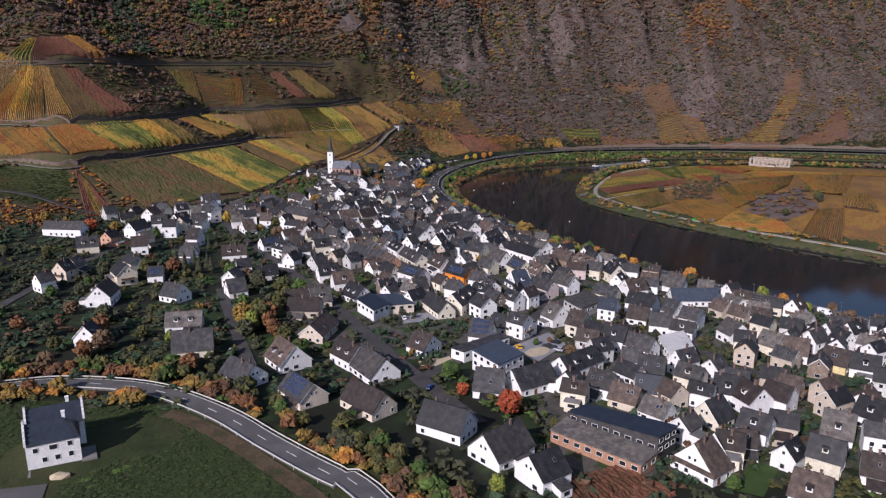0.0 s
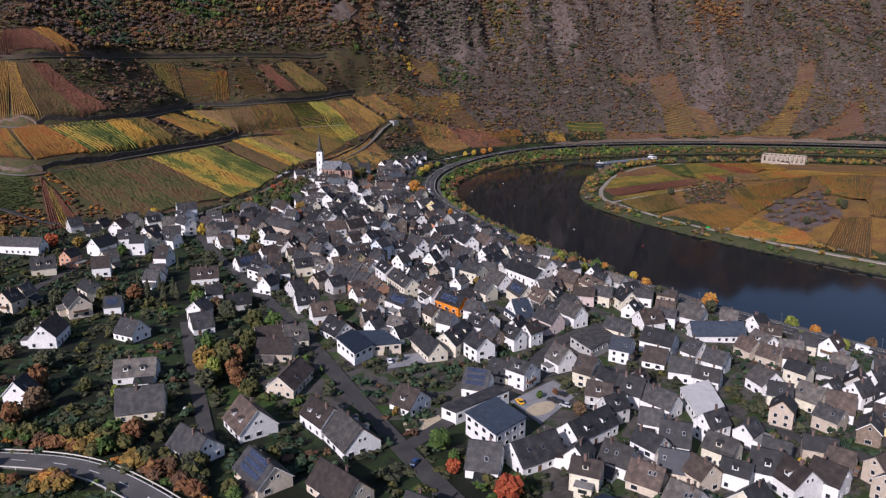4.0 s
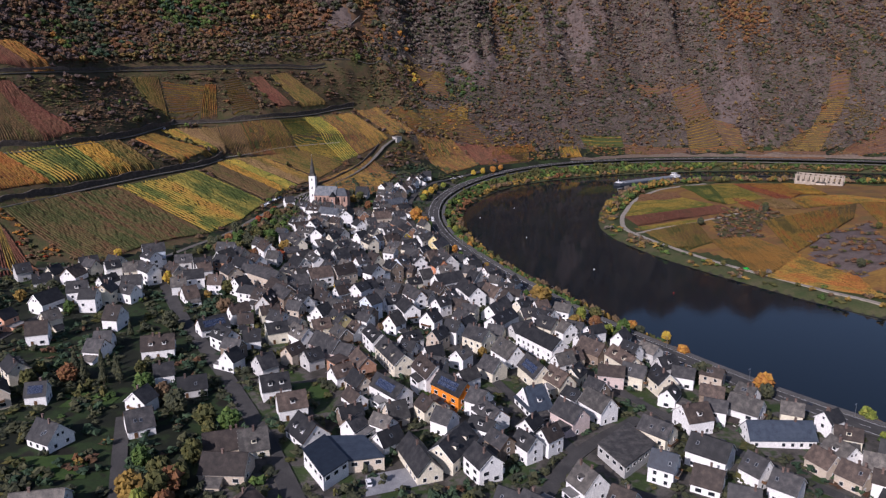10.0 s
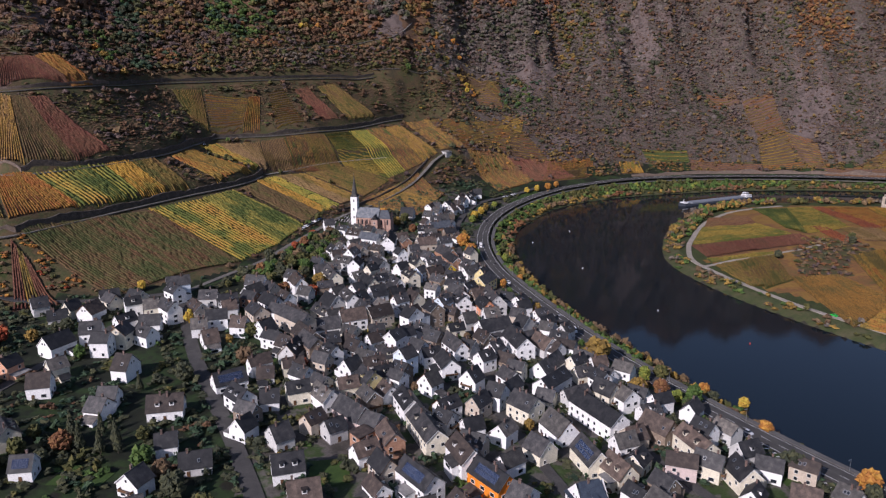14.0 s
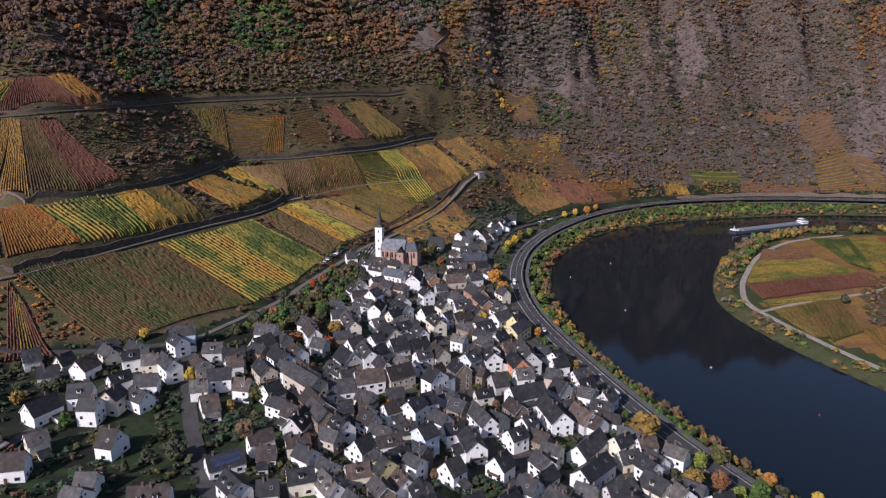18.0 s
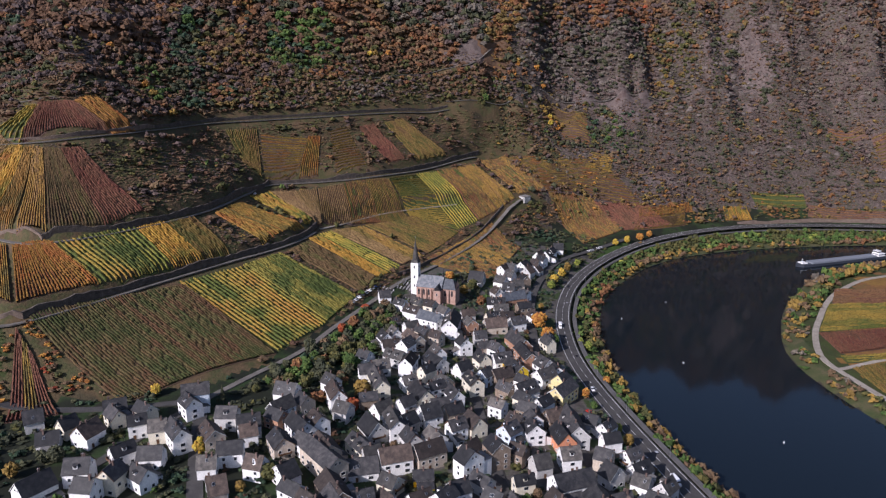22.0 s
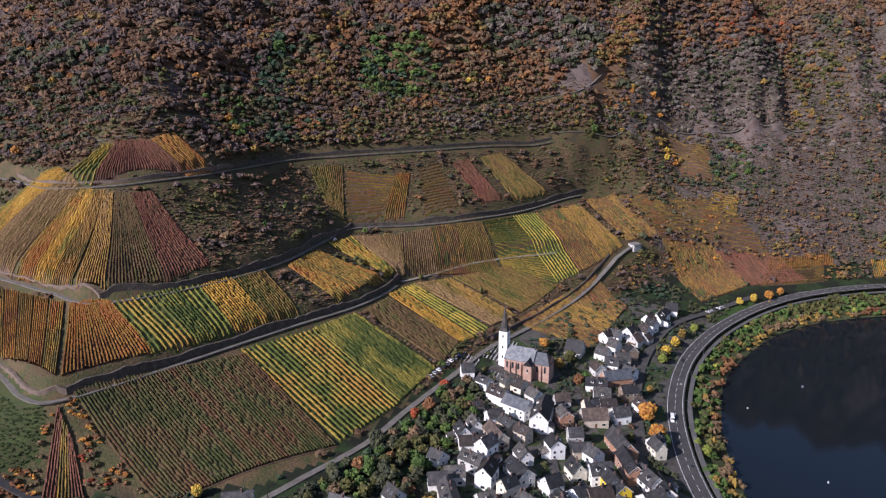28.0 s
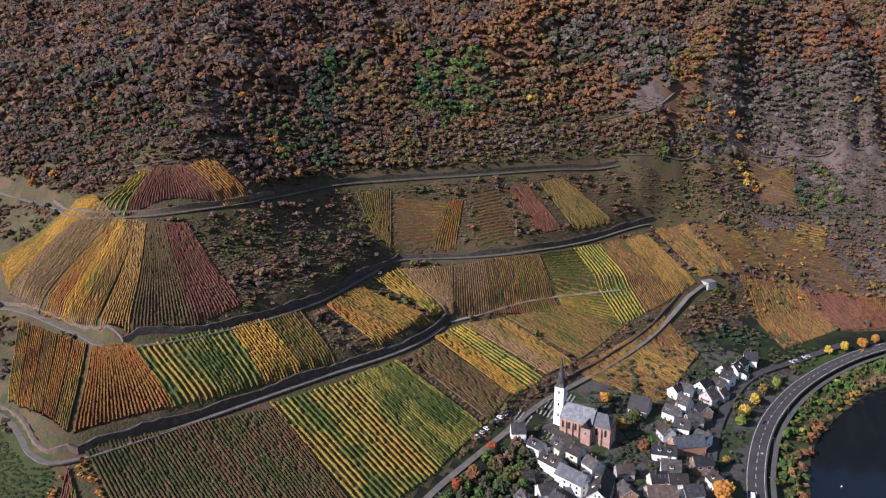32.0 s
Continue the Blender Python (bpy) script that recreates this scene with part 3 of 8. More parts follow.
def vineyard(kind, corners, gap=1.75):
    """One field: rows run from the upper edge (first two corners) to the lower edge; terraced fields have rows along the slope."""
    FIELDS.append(corners)
    q = np.array(corners, float)
    q = q + (q - q.mean(0)) / np.linalg.norm(q - q.mean(0), axis=1)[:, None] * 1.6
    a, b, c, d = q
    if kind.endswith("terrace"):
        a, b, c, d = b, c, d, a
        gap = 3.0
    elif kind in ("gold_stripe", "lime"):
        gap = 3.0
    elif kind == "mixed_brown":
        gap = 1.6
    far = a[1] + c[1] > 480 or a[0] + c[0] > 460
    n = max(2, int(max(np.linalg.norm(b - a), np.linalg.norm(c - d)) / gap))
    steps = max(3, int(np.linalg.norm((d + c - a - b) / 2) / (2.4 if far else 1.5)))
    u = (np.arange(n) + 0.5) / n
    v = np.linspace(0.01, 0.99, steps)
    verts, faces, mi = [], [], []
    across = (b - a) + (c - d)
    across = across / np.linalg.norm(across)
    for k in range(n):
        p = (a + (b - a) * u[k])[None] * (1 - v)[:, None] + (d + (c - d) * u[k])[None] * v[:, None]
        p += across * vine_rng.normal(0, 0.06, (steps, 1))
        z = ground(p[:, 0], p[:, 1])
        wide = 0.24 + 0.26 * vine_rng.rand(steps)
        tall = 1.0 + 0.8 * vine_rng.rand(steps)
        # gaps where vines are missing or bare
        tall *= np.where(vine_rng.rand(steps) < 0.06, 0.3, 1)
        for off, zz in ((-1.0, 0.1), (-0.75, 1.0), (0.75, 1.0), (1.0, 0.1)):
            h = z + (zz if zz < 1 else tall)
            verts.append(np.column_stack([p + across * (wide * off)[:, None], h]))
        base = k * 4 * steps
        i = np.arange(steps - 1)
        for j in range(3):
            faces.append(np.stack([base + j * steps + i, base + j * steps + i + 1, base + (j + 1) * steps + i + 1, base + (j + 1) * steps + i], -1))
    total = sum(len(f) for f in faces)
    # the soil between the rows
    m = 16
    uu, vv = np.meshgrid(np.linspace(0, 1, m), np.linspace(0, 1, m))
    g = (a * ((1 - uu) * (1 - vv))[..., None] + b * (uu * (1 - vv))[..., None] + c * (uu * vv)[..., None] + d * ((1 - uu) * vv)[..., None]).reshape(-1, 2)
    base = n * 4 * steps
    verts.append(np.column_stack([g, ground(g[:, 0], g[:, 1]) + 0.22]))
    ii = np.arange(m * m).reshape(m, m) + base
    faces.append(np.stack([ii[:-1, :-1], ii[1:, :-1], ii[1:, 1:], ii[:-1, 1:]], -1).reshape(-1, 4))
    ob = new("vineyard", mesh_from("vineyard", np.vstack(verts), np.vstack(faces), [VINE_MATS[kind], SOILS.get(kind, M_SOIL_BROWN)], [0] * total + [1] * ((m - 1) ** 2)))
    return tagged(ob, VINE_WORDS[kind] + " autumn vine rows on the slope", "vineyard", "vineyard fields", "stuff")


def bands(kinds, corners):
    """A field of several strips side by side, each of its own kind of vine."""
    a, b, c, d = (np.array(p, float) for p in corners)
    n = len(kinds)
    for k, kind in enumerate(kinds):
        u, w = k / n, (k + 1) / n - 0.02
        vineyard(kind, (tuple(a + (b - a) * u), tuple(a + (b - a) * w), tuple(d + (c - d) * w), tuple(d + (c - d) * u)))


vineyard("rust", ((80, -562), (98, -556), (108, -570), (84, -580)))
vineyard("mixed_brown", ((-184, -153), (-131, -87), (-65, -123), (-120, -182)))
vineyard("gold_stripe", ((-134, -85), (-108, -44), (-48, -73), (-64, -119)))
vineyard("green_row", ((-108, -42), (-93, -14), (-38, -28), (-48, -70)))
vineyard("dull_brown", ((-89, -6), (-82, 22), (-32, 9), (-36, -21)))
vineyard("gold", ((-83, 26), (-79, 40), (-24, 23), (-31, 10)))
vineyard("lime", ((-79, 42), (-73, 54), (-18, 41), (-23, 25)))
bands(("rust", "rust_gold", "rust"), ((-186, -163), (-172, -172), (-146, -196), (-166, -206)))
bands(("tan", "tan_gold"), ((-73, 55), (-51, 80), (-2, 68), (-17, 45)))
vineyard("olive", ((-51, 82), (-18, 117), (22, 120), (1, 75)))
bands(("patchy", "tan_gold", "patchy"), ((-1, 61), (52, 153), (76, 133), (53, 52)))
bands(("rust_gold", "orange", "amber", "orange", "rust_gold"), ((-296, -84), (-228, -103), (-193, -153), (-250, -134)))
vineyard("orange", ((-224, -104), (-203, -99), (-166, -118), (-191, -152)))
vineyard("gold_stripe", ((-203, -99), (-194, -93), (-160, -108), (-166, -118)))
bands(("gold_stripe", "green_row", "lime"), ((-195, -92), (-169, -62), (-141, -77), (-159, -108)))
vineyard("gold", ((-169, -62), (-160, -45), (-130, -59), (-141, -77)))
vineyard("olive", ((-159, -45), (-149, -24), (-120, -41), (-130, -59)))
vineyard("rust_gold", ((-141, -4), (-136, 33), (-91, 36), (-105, -15)))
vineyard("gold_stripe", ((-136, 52), (-130, 81), (-89, 52), (-92, 42)))
vineyard("tan", ((-129, 82), (-97, 102), (-83, 59), (-86, 54)))
bands(("tan", "patchy", "olive"), ((-95, 103), (-41, 145), (-19, 113), (-82, 61)))
vineyard("lime_terrace", ((-40, 147), (-20, 172), (22, 124), (-18, 117)))
bands(("lime", "patchy", "tan_gold"), ((-20, 173), (32, 243), (72, 197), (22, 125)))
vineyard("patchy", ((36, 258), (62, 280), (104, 230), (75, 204)))
vineyard("patchy_terrace", ((63, 280), (107, 286), (140, 252), (105, 230)))
bands(("rust_gold", "gold", "amber"), ((-267, -35), (-252, -33), (-229, -94), (-282, -80)))
vineyard("gold", ((-292, -24), (-281, -29), (-325, -62), (-350, -46)))
vineyard("tan", ((-280, -29), (-268, -34), (-285, -79), (-323, -64)))
vineyard("tan_gold", ((-252, -32), (-246, -32), (-208, -95), (-227, -95)))
vineyard("dull_brown", ((-245, -31), (-236, -28), (-185, -74), (-207, -94)))
vineyard("rust", ((-235, -27), (-226, -20), (-171, -49), (-184, -74)))
vineyard("olive", ((-176, 114), (-156, 132), (-140, 90), (-154, 92)))
vineyard("gold_terrace", ((-151, 130), (-116, 148), (-115, 110), (-137, 92)))
vineyard("rust_gold", ((-115, 150), (-106, 156), (-99, 117), (-113, 109)))
vineyard("gold_terrace", ((-99, 167), (-87, 182), (-62, 144), (-84, 124)))
vineyard("rust", ((-76, 190), (-65, 204), (-32, 180), (-45, 162)))
vineyard("olive", ((-55, 215), (-41, 232), (2, 226), (-22, 189)))
vineyard("gold_stripe", ((-274, 0), (-267, 2), (-261, -31), (-280, -28)))
vineyard("rust", ((-267, 4), (-247, 12), (-219, 8), (-260, -30)))
vineyard("orange", ((-247, 14), (-242, 33), (-211, 26), (-218, 8)))
vineyard("patchy_terrace", ((104, 357), (152, 362), (154, 325), (128, 322)))
vineyard("gold_terrace", ((156, 314), (178, 313), (174, 293), (147, 288)))
vineyard("gold", ((298, 297), (322, 303), (325, 290), (298, 283)))
for kind, corners in (
        ("patchy_terrace", ((478, 377), (515, 376), (520, 343), (486, 337))), ("gold_terrace", ((485, 336), (519, 340), (533, 301), (482, 303))), ("patchy_terrace", ((520, 338), (553, 323), (555, 296), (534, 301))),
        ("patchy_terrace", ((435, 393), (465, 388), (474, 378), (434, 382))), ("patchy_terrace", ((699, 350), (723, 347), (707, 326), (684, 332))), ("gold_terrace", ((683, 330), (706, 325), (680, 300), (655, 307))),
        ("gold_terrace", ((654, 305), (677, 300), (645, 276), (613, 283))), ("patchy_terrace", ((632, 299), (646, 300), (610, 284), (583, 288))), ("rust_terrace", ((734, 281), (765, 290), (742, 249), (694, 258))),
        ("rust_terrace", ((694, 272), (728, 278), (692, 256), (651, 265))), ("patchy_terrace", ((206, 265), (253, 284), (248, 260), (192, 229))), ("lime_terrace", ((330, 316), (388, 325), (389, 314), (336, 308))),
        ("rust_terrace", ((394, 317), (481, 312), (475, 297), (390, 303))), ("rust_terrace", ((555, 296), (651, 273), (644, 260), (549, 282)))):
    vineyard(kind, corners)
vineyard("rust", ((153, 248), (210, 272), (235, 255), (183, 226)))
vineyard("patchy_terrace", ((108, 288), (161, 304), (205, 268), (142, 250)))
vineyard("patchy", ((106, 228), (150, 250), (182, 228), (137, 175)))
vineyard("orange", ((203, 265), (261, 291), (260, 282), (202, 254)))

# the strips on the tongue of land
for kind, corners in (
        ("rust_terrace", ((331, 92), (366, 88), (359, 55), (314, 56))), ("lime_terrace", ((310, 52), (359, 52), (368, 7), (281, -2))), ("rust", ((280, -6), (327, -2), (319, -34), (279, -41))),
        ("rust", ((327, -3), (371, 1), (373, -27), (319, -34))), ("lime_terrace", ((277, -45), (328, -43), (326, -49), (277, -56))), ("olive", ((276, -64), (303, -57), (290, -113), (282, -112))),
        ("olive", ((304, -57), (325, -52), (313, -106), (289, -118))), ("green_row", ((391, 131), (425, 129), (380, 6), (376, 32))), ("lime_terrace", ((425, 128), (451, 132), (421, 13), (381, 5))),
        ("red_row", ((451, 129), (462, 134), (444, 4), (431, 4))), ("orange", ((466, 133), (505, 128), (470, 30), (447, 6))), ("gold", ((507, 126), (530, 120), (490, 20), (472, 30))), ("red_row", ((394, 24), (404, 19), (401, -38), (390, -32))),
        ("tan", ((412, 10), (440, 3), (426, -40), (407, -34))), ("amber", ((314, -103), (345, -106), (353, -158), (308, -190))), ("rust_gold", ((377, -69), (474, -44), (441, -87), (352, -154))),
        ("rust_gold", ((476, -46), (535, -53), (440, -170), (446, -124))), ("tan_gold", ((438, -172), (470, -150), (420, -240), (407, -218))), ("amber", ((392, -208), (405, -222), (370, -271), (356, -243))),
        ("rust_gold", ((312, -190), (351, -160), (359, -213), (354, -242))), ("rust_gold", ((440, 0), (500, 10), (530, -45), (430, -42))), ("amber", ((535, 0), (600, 0), (600, -100), (540, -60)))):
    vineyard(kind, corners)

# ---- trees ----
def icosahedron():
    t = (1 + 5 ** 0.5) / 2
    v = np.array([(-1, t, 0), (1, t, 0), (-1, -t, 0), (1, -t, 0), (0, -1, t), (0, 1, t), (0, -1, -t), (0, 1, -t), (t, 0, -1), (t, 0, 1), (-t, 0, -1), (-t, 0, 1)], float)
    f = np.array([(0, 11, 5), (0, 5, 1), (0, 1, 7), (0, 7, 10), (0, 10, 11), (1, 5, 9), (5, 11, 4), (11, 10, 2), (10, 7, 6), (7, 1, 8), (3, 9, 4), (3, 4, 2), (3, 2, 6), (3, 6, 8), (3, 8, 9), (4, 9, 5), (2, 4, 11), (6, 2, 10), (8, 6, 7), (9, 8, 1)])
    return v / np.linalg.norm(v[0]), f


ICO_V, ICO_F = icosahedron()
tree_rng = np.random.RandomState(9)


OCT_V = np.array([(1, 0, 0), (0, 1, 0), (-1, 0, 0), (0, -1, 0), (0, 0, 1), (0, 0, -1)], float)
OCT_F = np.array([(0, 1, 4), (1, 2, 4), (2, 3, 4), (3, 0, 4), (1, 0, 5), (2, 1, 5), (3, 2, 5), (0, 3, 5)])


def crown_arrays(clumps, size, shape="round"):
    """Vertices and faces of a crown of many uneven leaf clumps; it is 1 high and 1 wide and stands on 0.12."""
    vs, fs = [], []
    for k in range(clumps):
        while True:
            p = tree_rng.uniform(-1, 1, 3)
            if np.linalg.norm(p) < 1:
                break
        p *= 0.55 + 0.45 * (np.linalg.norm(p) > 0.5)
        if shape == "spire":
            h = tree_rng.rand() ** 1.4
            r = (1 - h) * 0.42
            p = np.array([math.cos(k * 2.4) * r, math.sin(k * 2.4) * r, h * 1.7 - 0.85])
            s = size * (0.35 + 0.8 * (1 - h))
        else:
            s = size * (0.65 + 0.7 * tree_rng.rand())
        c = np.array([p[0] * 0.42, p[1] * 0.42, 0.56 + p[2] * 0.40])
        a, b = tree_rng.uniform(0, 6.283), tree_rng.uniform(-0.7, 0.7)
        turn = np.array(Matrix.Rotation(a, 3, "Z") @ Matrix.Rotation(b, 3, "X"))
        v = (OCT_V * (1.12 + tree_rng.uniform(-0.35, 0.45, (6, 1)))) @ turn.T * np.array([s, s, s * 0.85]) + c
        vs.append(v)
        fs.append(OCT_F + 6 * k)
    return np.vstack(vs), np.vstack(fs)


FOREST_TONES = {
    "rust": [(0.2, (0.124, 0.049, 0.019)), (0.6, (0.171, 0.074, 0.025)), (0.9, (0.209, 0.100, 0.028))],
    "brown": [(0.2, (0.096, 0.058, 0.029)), (0.6, (0.136, 0.084, 0.041)), (0.9, (0.167, 0.107, 0.048))],
    "ochre": [(0.2, (0.15, 0.09, 0.016)), (0.6, (0.21, 0.13, 0.018)), (0.9, (0.27, 0.16, 0.02))],
    "olive": [(0.2, (0.047, 0.051, 0.014)), (0.6, (0.072, 0.072, 0.017)), (0.9, (0.102, 0.089, 0.020))],
    "dark": [(0.2, (0.034, 0.040, 0.022)), (0.6, (0.053, 0.056, 0.026)), (0.9, (0.071, 0.073, 0.031))],
    "orange": [(0.2, (0.28, 0.10, 0.010)), (0.6, (0.36, 0.15, 0.012)), (0.9, (0.42, 0.20, 0.014))],
    "yellow": [(0.2, (0.34, 0.20, 0.008)), (0.6, (0.45, 0.29, 0.010)), (0.9, (0.40, 0.33, 0.015))],
    "red": [(0.2, (0.22, 0.035, 0.010)), (0.6, (0.30, 0.055, 0.014)), (0.9, (0.36, 0.09, 0.016))],
    "green": [(0.2, (0.035, 0.07, 0.012)), (0.6, (0.055, 0.10, 0.016)), (0.9, (0.085, 0.13, 0.02))],
    "grey": [(0.2, (0.090, 0.075, 0.061)), (0.6, (0.121, 0.102, 0.079)), (0.9, (0.155, 0.127, 0.090))],
    "mauve": [(0.2, (0.066, 0.045, 0.039)), (0.6, (0.090, 0.061, 0.053)), (0.9, (0.122, 0.082, 0.068))],
    "umber": [(0.2, (0.087, 0.044, 0.023)), (0.6, (0.114, 0.060, 0.030)), (0.9, (0.144, 0.077, 0.037))],
    "russet": [(0.2, (0.15, 0.06, 0.018)), (0.6, (0.19, 0.082, 0.02)), (0.9, (0.23, 0.11, 0.022))],
    "gilt": [(0.2, (0.11, 0.072, 0.02)), (0.6, (0.145, 0.095, 0.022)), (0.9, (0.18, 0.115, 0.024))],
    "turf": [(0.2, (0.024, 0.040, 0.009)), (0.6, (0.034, 0.052, 0.011)), (0.9, (0.044, 0.060, 0.013))],
    "pine": [(0.2, (0.02, 0.042, 0.022)), (0.6, (0.032, 0.062, 0.03)), (0.9, (0.05, 0.085, 0.038))],
    "spring": [(0.2, (0.10, 0.13, 0.014)), (0.6, (0.16, 0.19, 0.018)), (0.9, (0.22, 0.22, 0.02))],
}
LEAF = {k: leafy("leaves_" + k, v) for k, v in FOREST_TONES.items()}
TONE_KEYS = list(FOREST_TONES)
M_BARK = mottled("bark", [(0.3, (0.05, 0.038, 0.028)), (0.7, (0.10, 0.078, 0.058))], 1.5, 8, relief=0.6)


def in_fields(x, y, spare=3.0):
    """Whether places lie in one of the vineyard fields."""
    out = np.zeros(len(x), bool)
    for c in FIELDS:
        q = np.array(c, float)
        inside = np.ones(len(x), bool)
        area = 0.5 * np.sum(q[:, 0] * np.roll(q[:, 1], -1) - q[:, 1] * np.roll(q[:, 0], -1))
        s = 1 if area > 0 else -1
        for k in range(4):
            p, r = q[k], q[(k + 1) % 4]
            e = (r - p) / max(np.linalg.norm(r - p), 1e-6)
            inside &= s * (e[0] * (y - p[1]) - e[1] * (x - p[0])) > -spare
        out |= inside
    return out


def grid_value(g, x, y):
    i, j = np.clip(np.searchsorted(GX, x) - 1, 0, len(GX) - 2), np.clip(np.searchsorted(GY, y) - 1, 0, len(GY) - 2)
    return g[j, i]


def scatter(region, spacing, seed):
    """Jittered places in a box (x0, y0, x1, y1)."""
    rng = np.random.RandomState(seed)
    x0, y0, x1, y1 = region
    gx, gy = np.meshgrid(np.arange(x0, x1, spacing), np.arange(y0, y1, spacing))
    return (gx + rng.uniform(-0.48, 0.48, gx.shape) * spacing).ravel(), (gy + rng.uniform(-0.48, 0.48, gy.shape) * spacing).ravel()


def boughs(count, size=0.25):
    """A crown of leafy sprays set over a dome, each its own uneven piece, with gaps between them."""
    vs, fs = [], []
    for k in range(count):
        up = 1 - (k + 0.5) / count * 1.15
        a, r = k * 2.4 + tree_rng.uniform(-0.5, 0.5), math.sqrt(max(0.0, 1 - up * up)) * tree_rng.uniform(0.75, 1.1)
        s = size * tree_rng.uniform(0.75, 1.35)
        turn = np.array(Matrix.Rotation(tree_rng.rand() * 6.28, 3, "Z") @ Matrix.Rotation(tree_rng.uniform(-0.9, 0.9), 3, "X"))
        v = (OCT_V * (1 + tree_rng.uniform(-0.4, 0.5, (6, 1)))) @ turn.T * np.array([s, s, s * 0.9])
        vs.append(v + np.array([math.cos(a) * r * 0.36, math.sin(a) * r * 0.36, 0.5 + up * 0.34]))
        fs.append(OCT_F + 6 * k)
    return np.vstack(vs), np.vstack(fs)


TEMPLATES = [boughs(9) for _ in range(20)]
THICKET = [boughs(24, 0.17) for _ in range(10)]
SCRUB = [boughs(4, 0.33) for _ in range(20)]
TREES = [crown_arrays(60, 0.15) for _ in range(5)]


def woods(name, x, y, tall, wide, tones, label, templates=TEMPLATES, sink=0.1, smooth=False):
    """Many trees as one object: each has a crown of clumps in one of the tones and a short stem."""
    n = len(x)
    if not n:
        return None
    z = ground(x, y)
    keys = sorted(set(tones))
    vs, fs, mi, base = [], [], [], 0
    for k in range(n):
        tv, tf = templates[tree_rng.randint(len(templates))]
        a = tree_rng.rand() * 6.283
        ca, sa = math.cos(a) * wide[k], math.sin(a) * wide[k]
        v = np.column_stack([x[k] + tv[:, 0] * ca - tv[:, 1] * sa, y[k] + tv[:, 0] * sa + tv[:, 1] * ca, z[k] + (tv[:, 2] - sink) * tall[k]])
        vs.append(v)
        fs.append(tf + base)
        mi.append(np.full(len(tf), keys.index(tones[k])))
        base += len(tv)
    ob = new(name, mesh_from(name, np.vstack(vs), np.vstack(fs), [LEAF[k] for k in keys], np.concatenate(mi), smooth))
    return tagged(ob, label, "woods", kind="stuff")


def pick_tones(n, weights, seed, x=None, y=None):
    """Tones drawn by weight, in drifts where places are given."""
    rng = np.random.RandomState(seed)
    keys = list(weights)
    w = np.array([weights[k] for k in keys], float)
    r = rng.rand(n)
    if x is not None:
        drift = 0.5 + 0.36 * wobble(x, y, 70, seed + 1) + 0.2 * wobble(x, y, 20, seed + 2)
        r = np.clip(0.35 * r + 0.65 * drift, 0, 0.999)
    return [keys[i] for i in np.searchsorted(np.cumsum(w / w.sum()), r)]


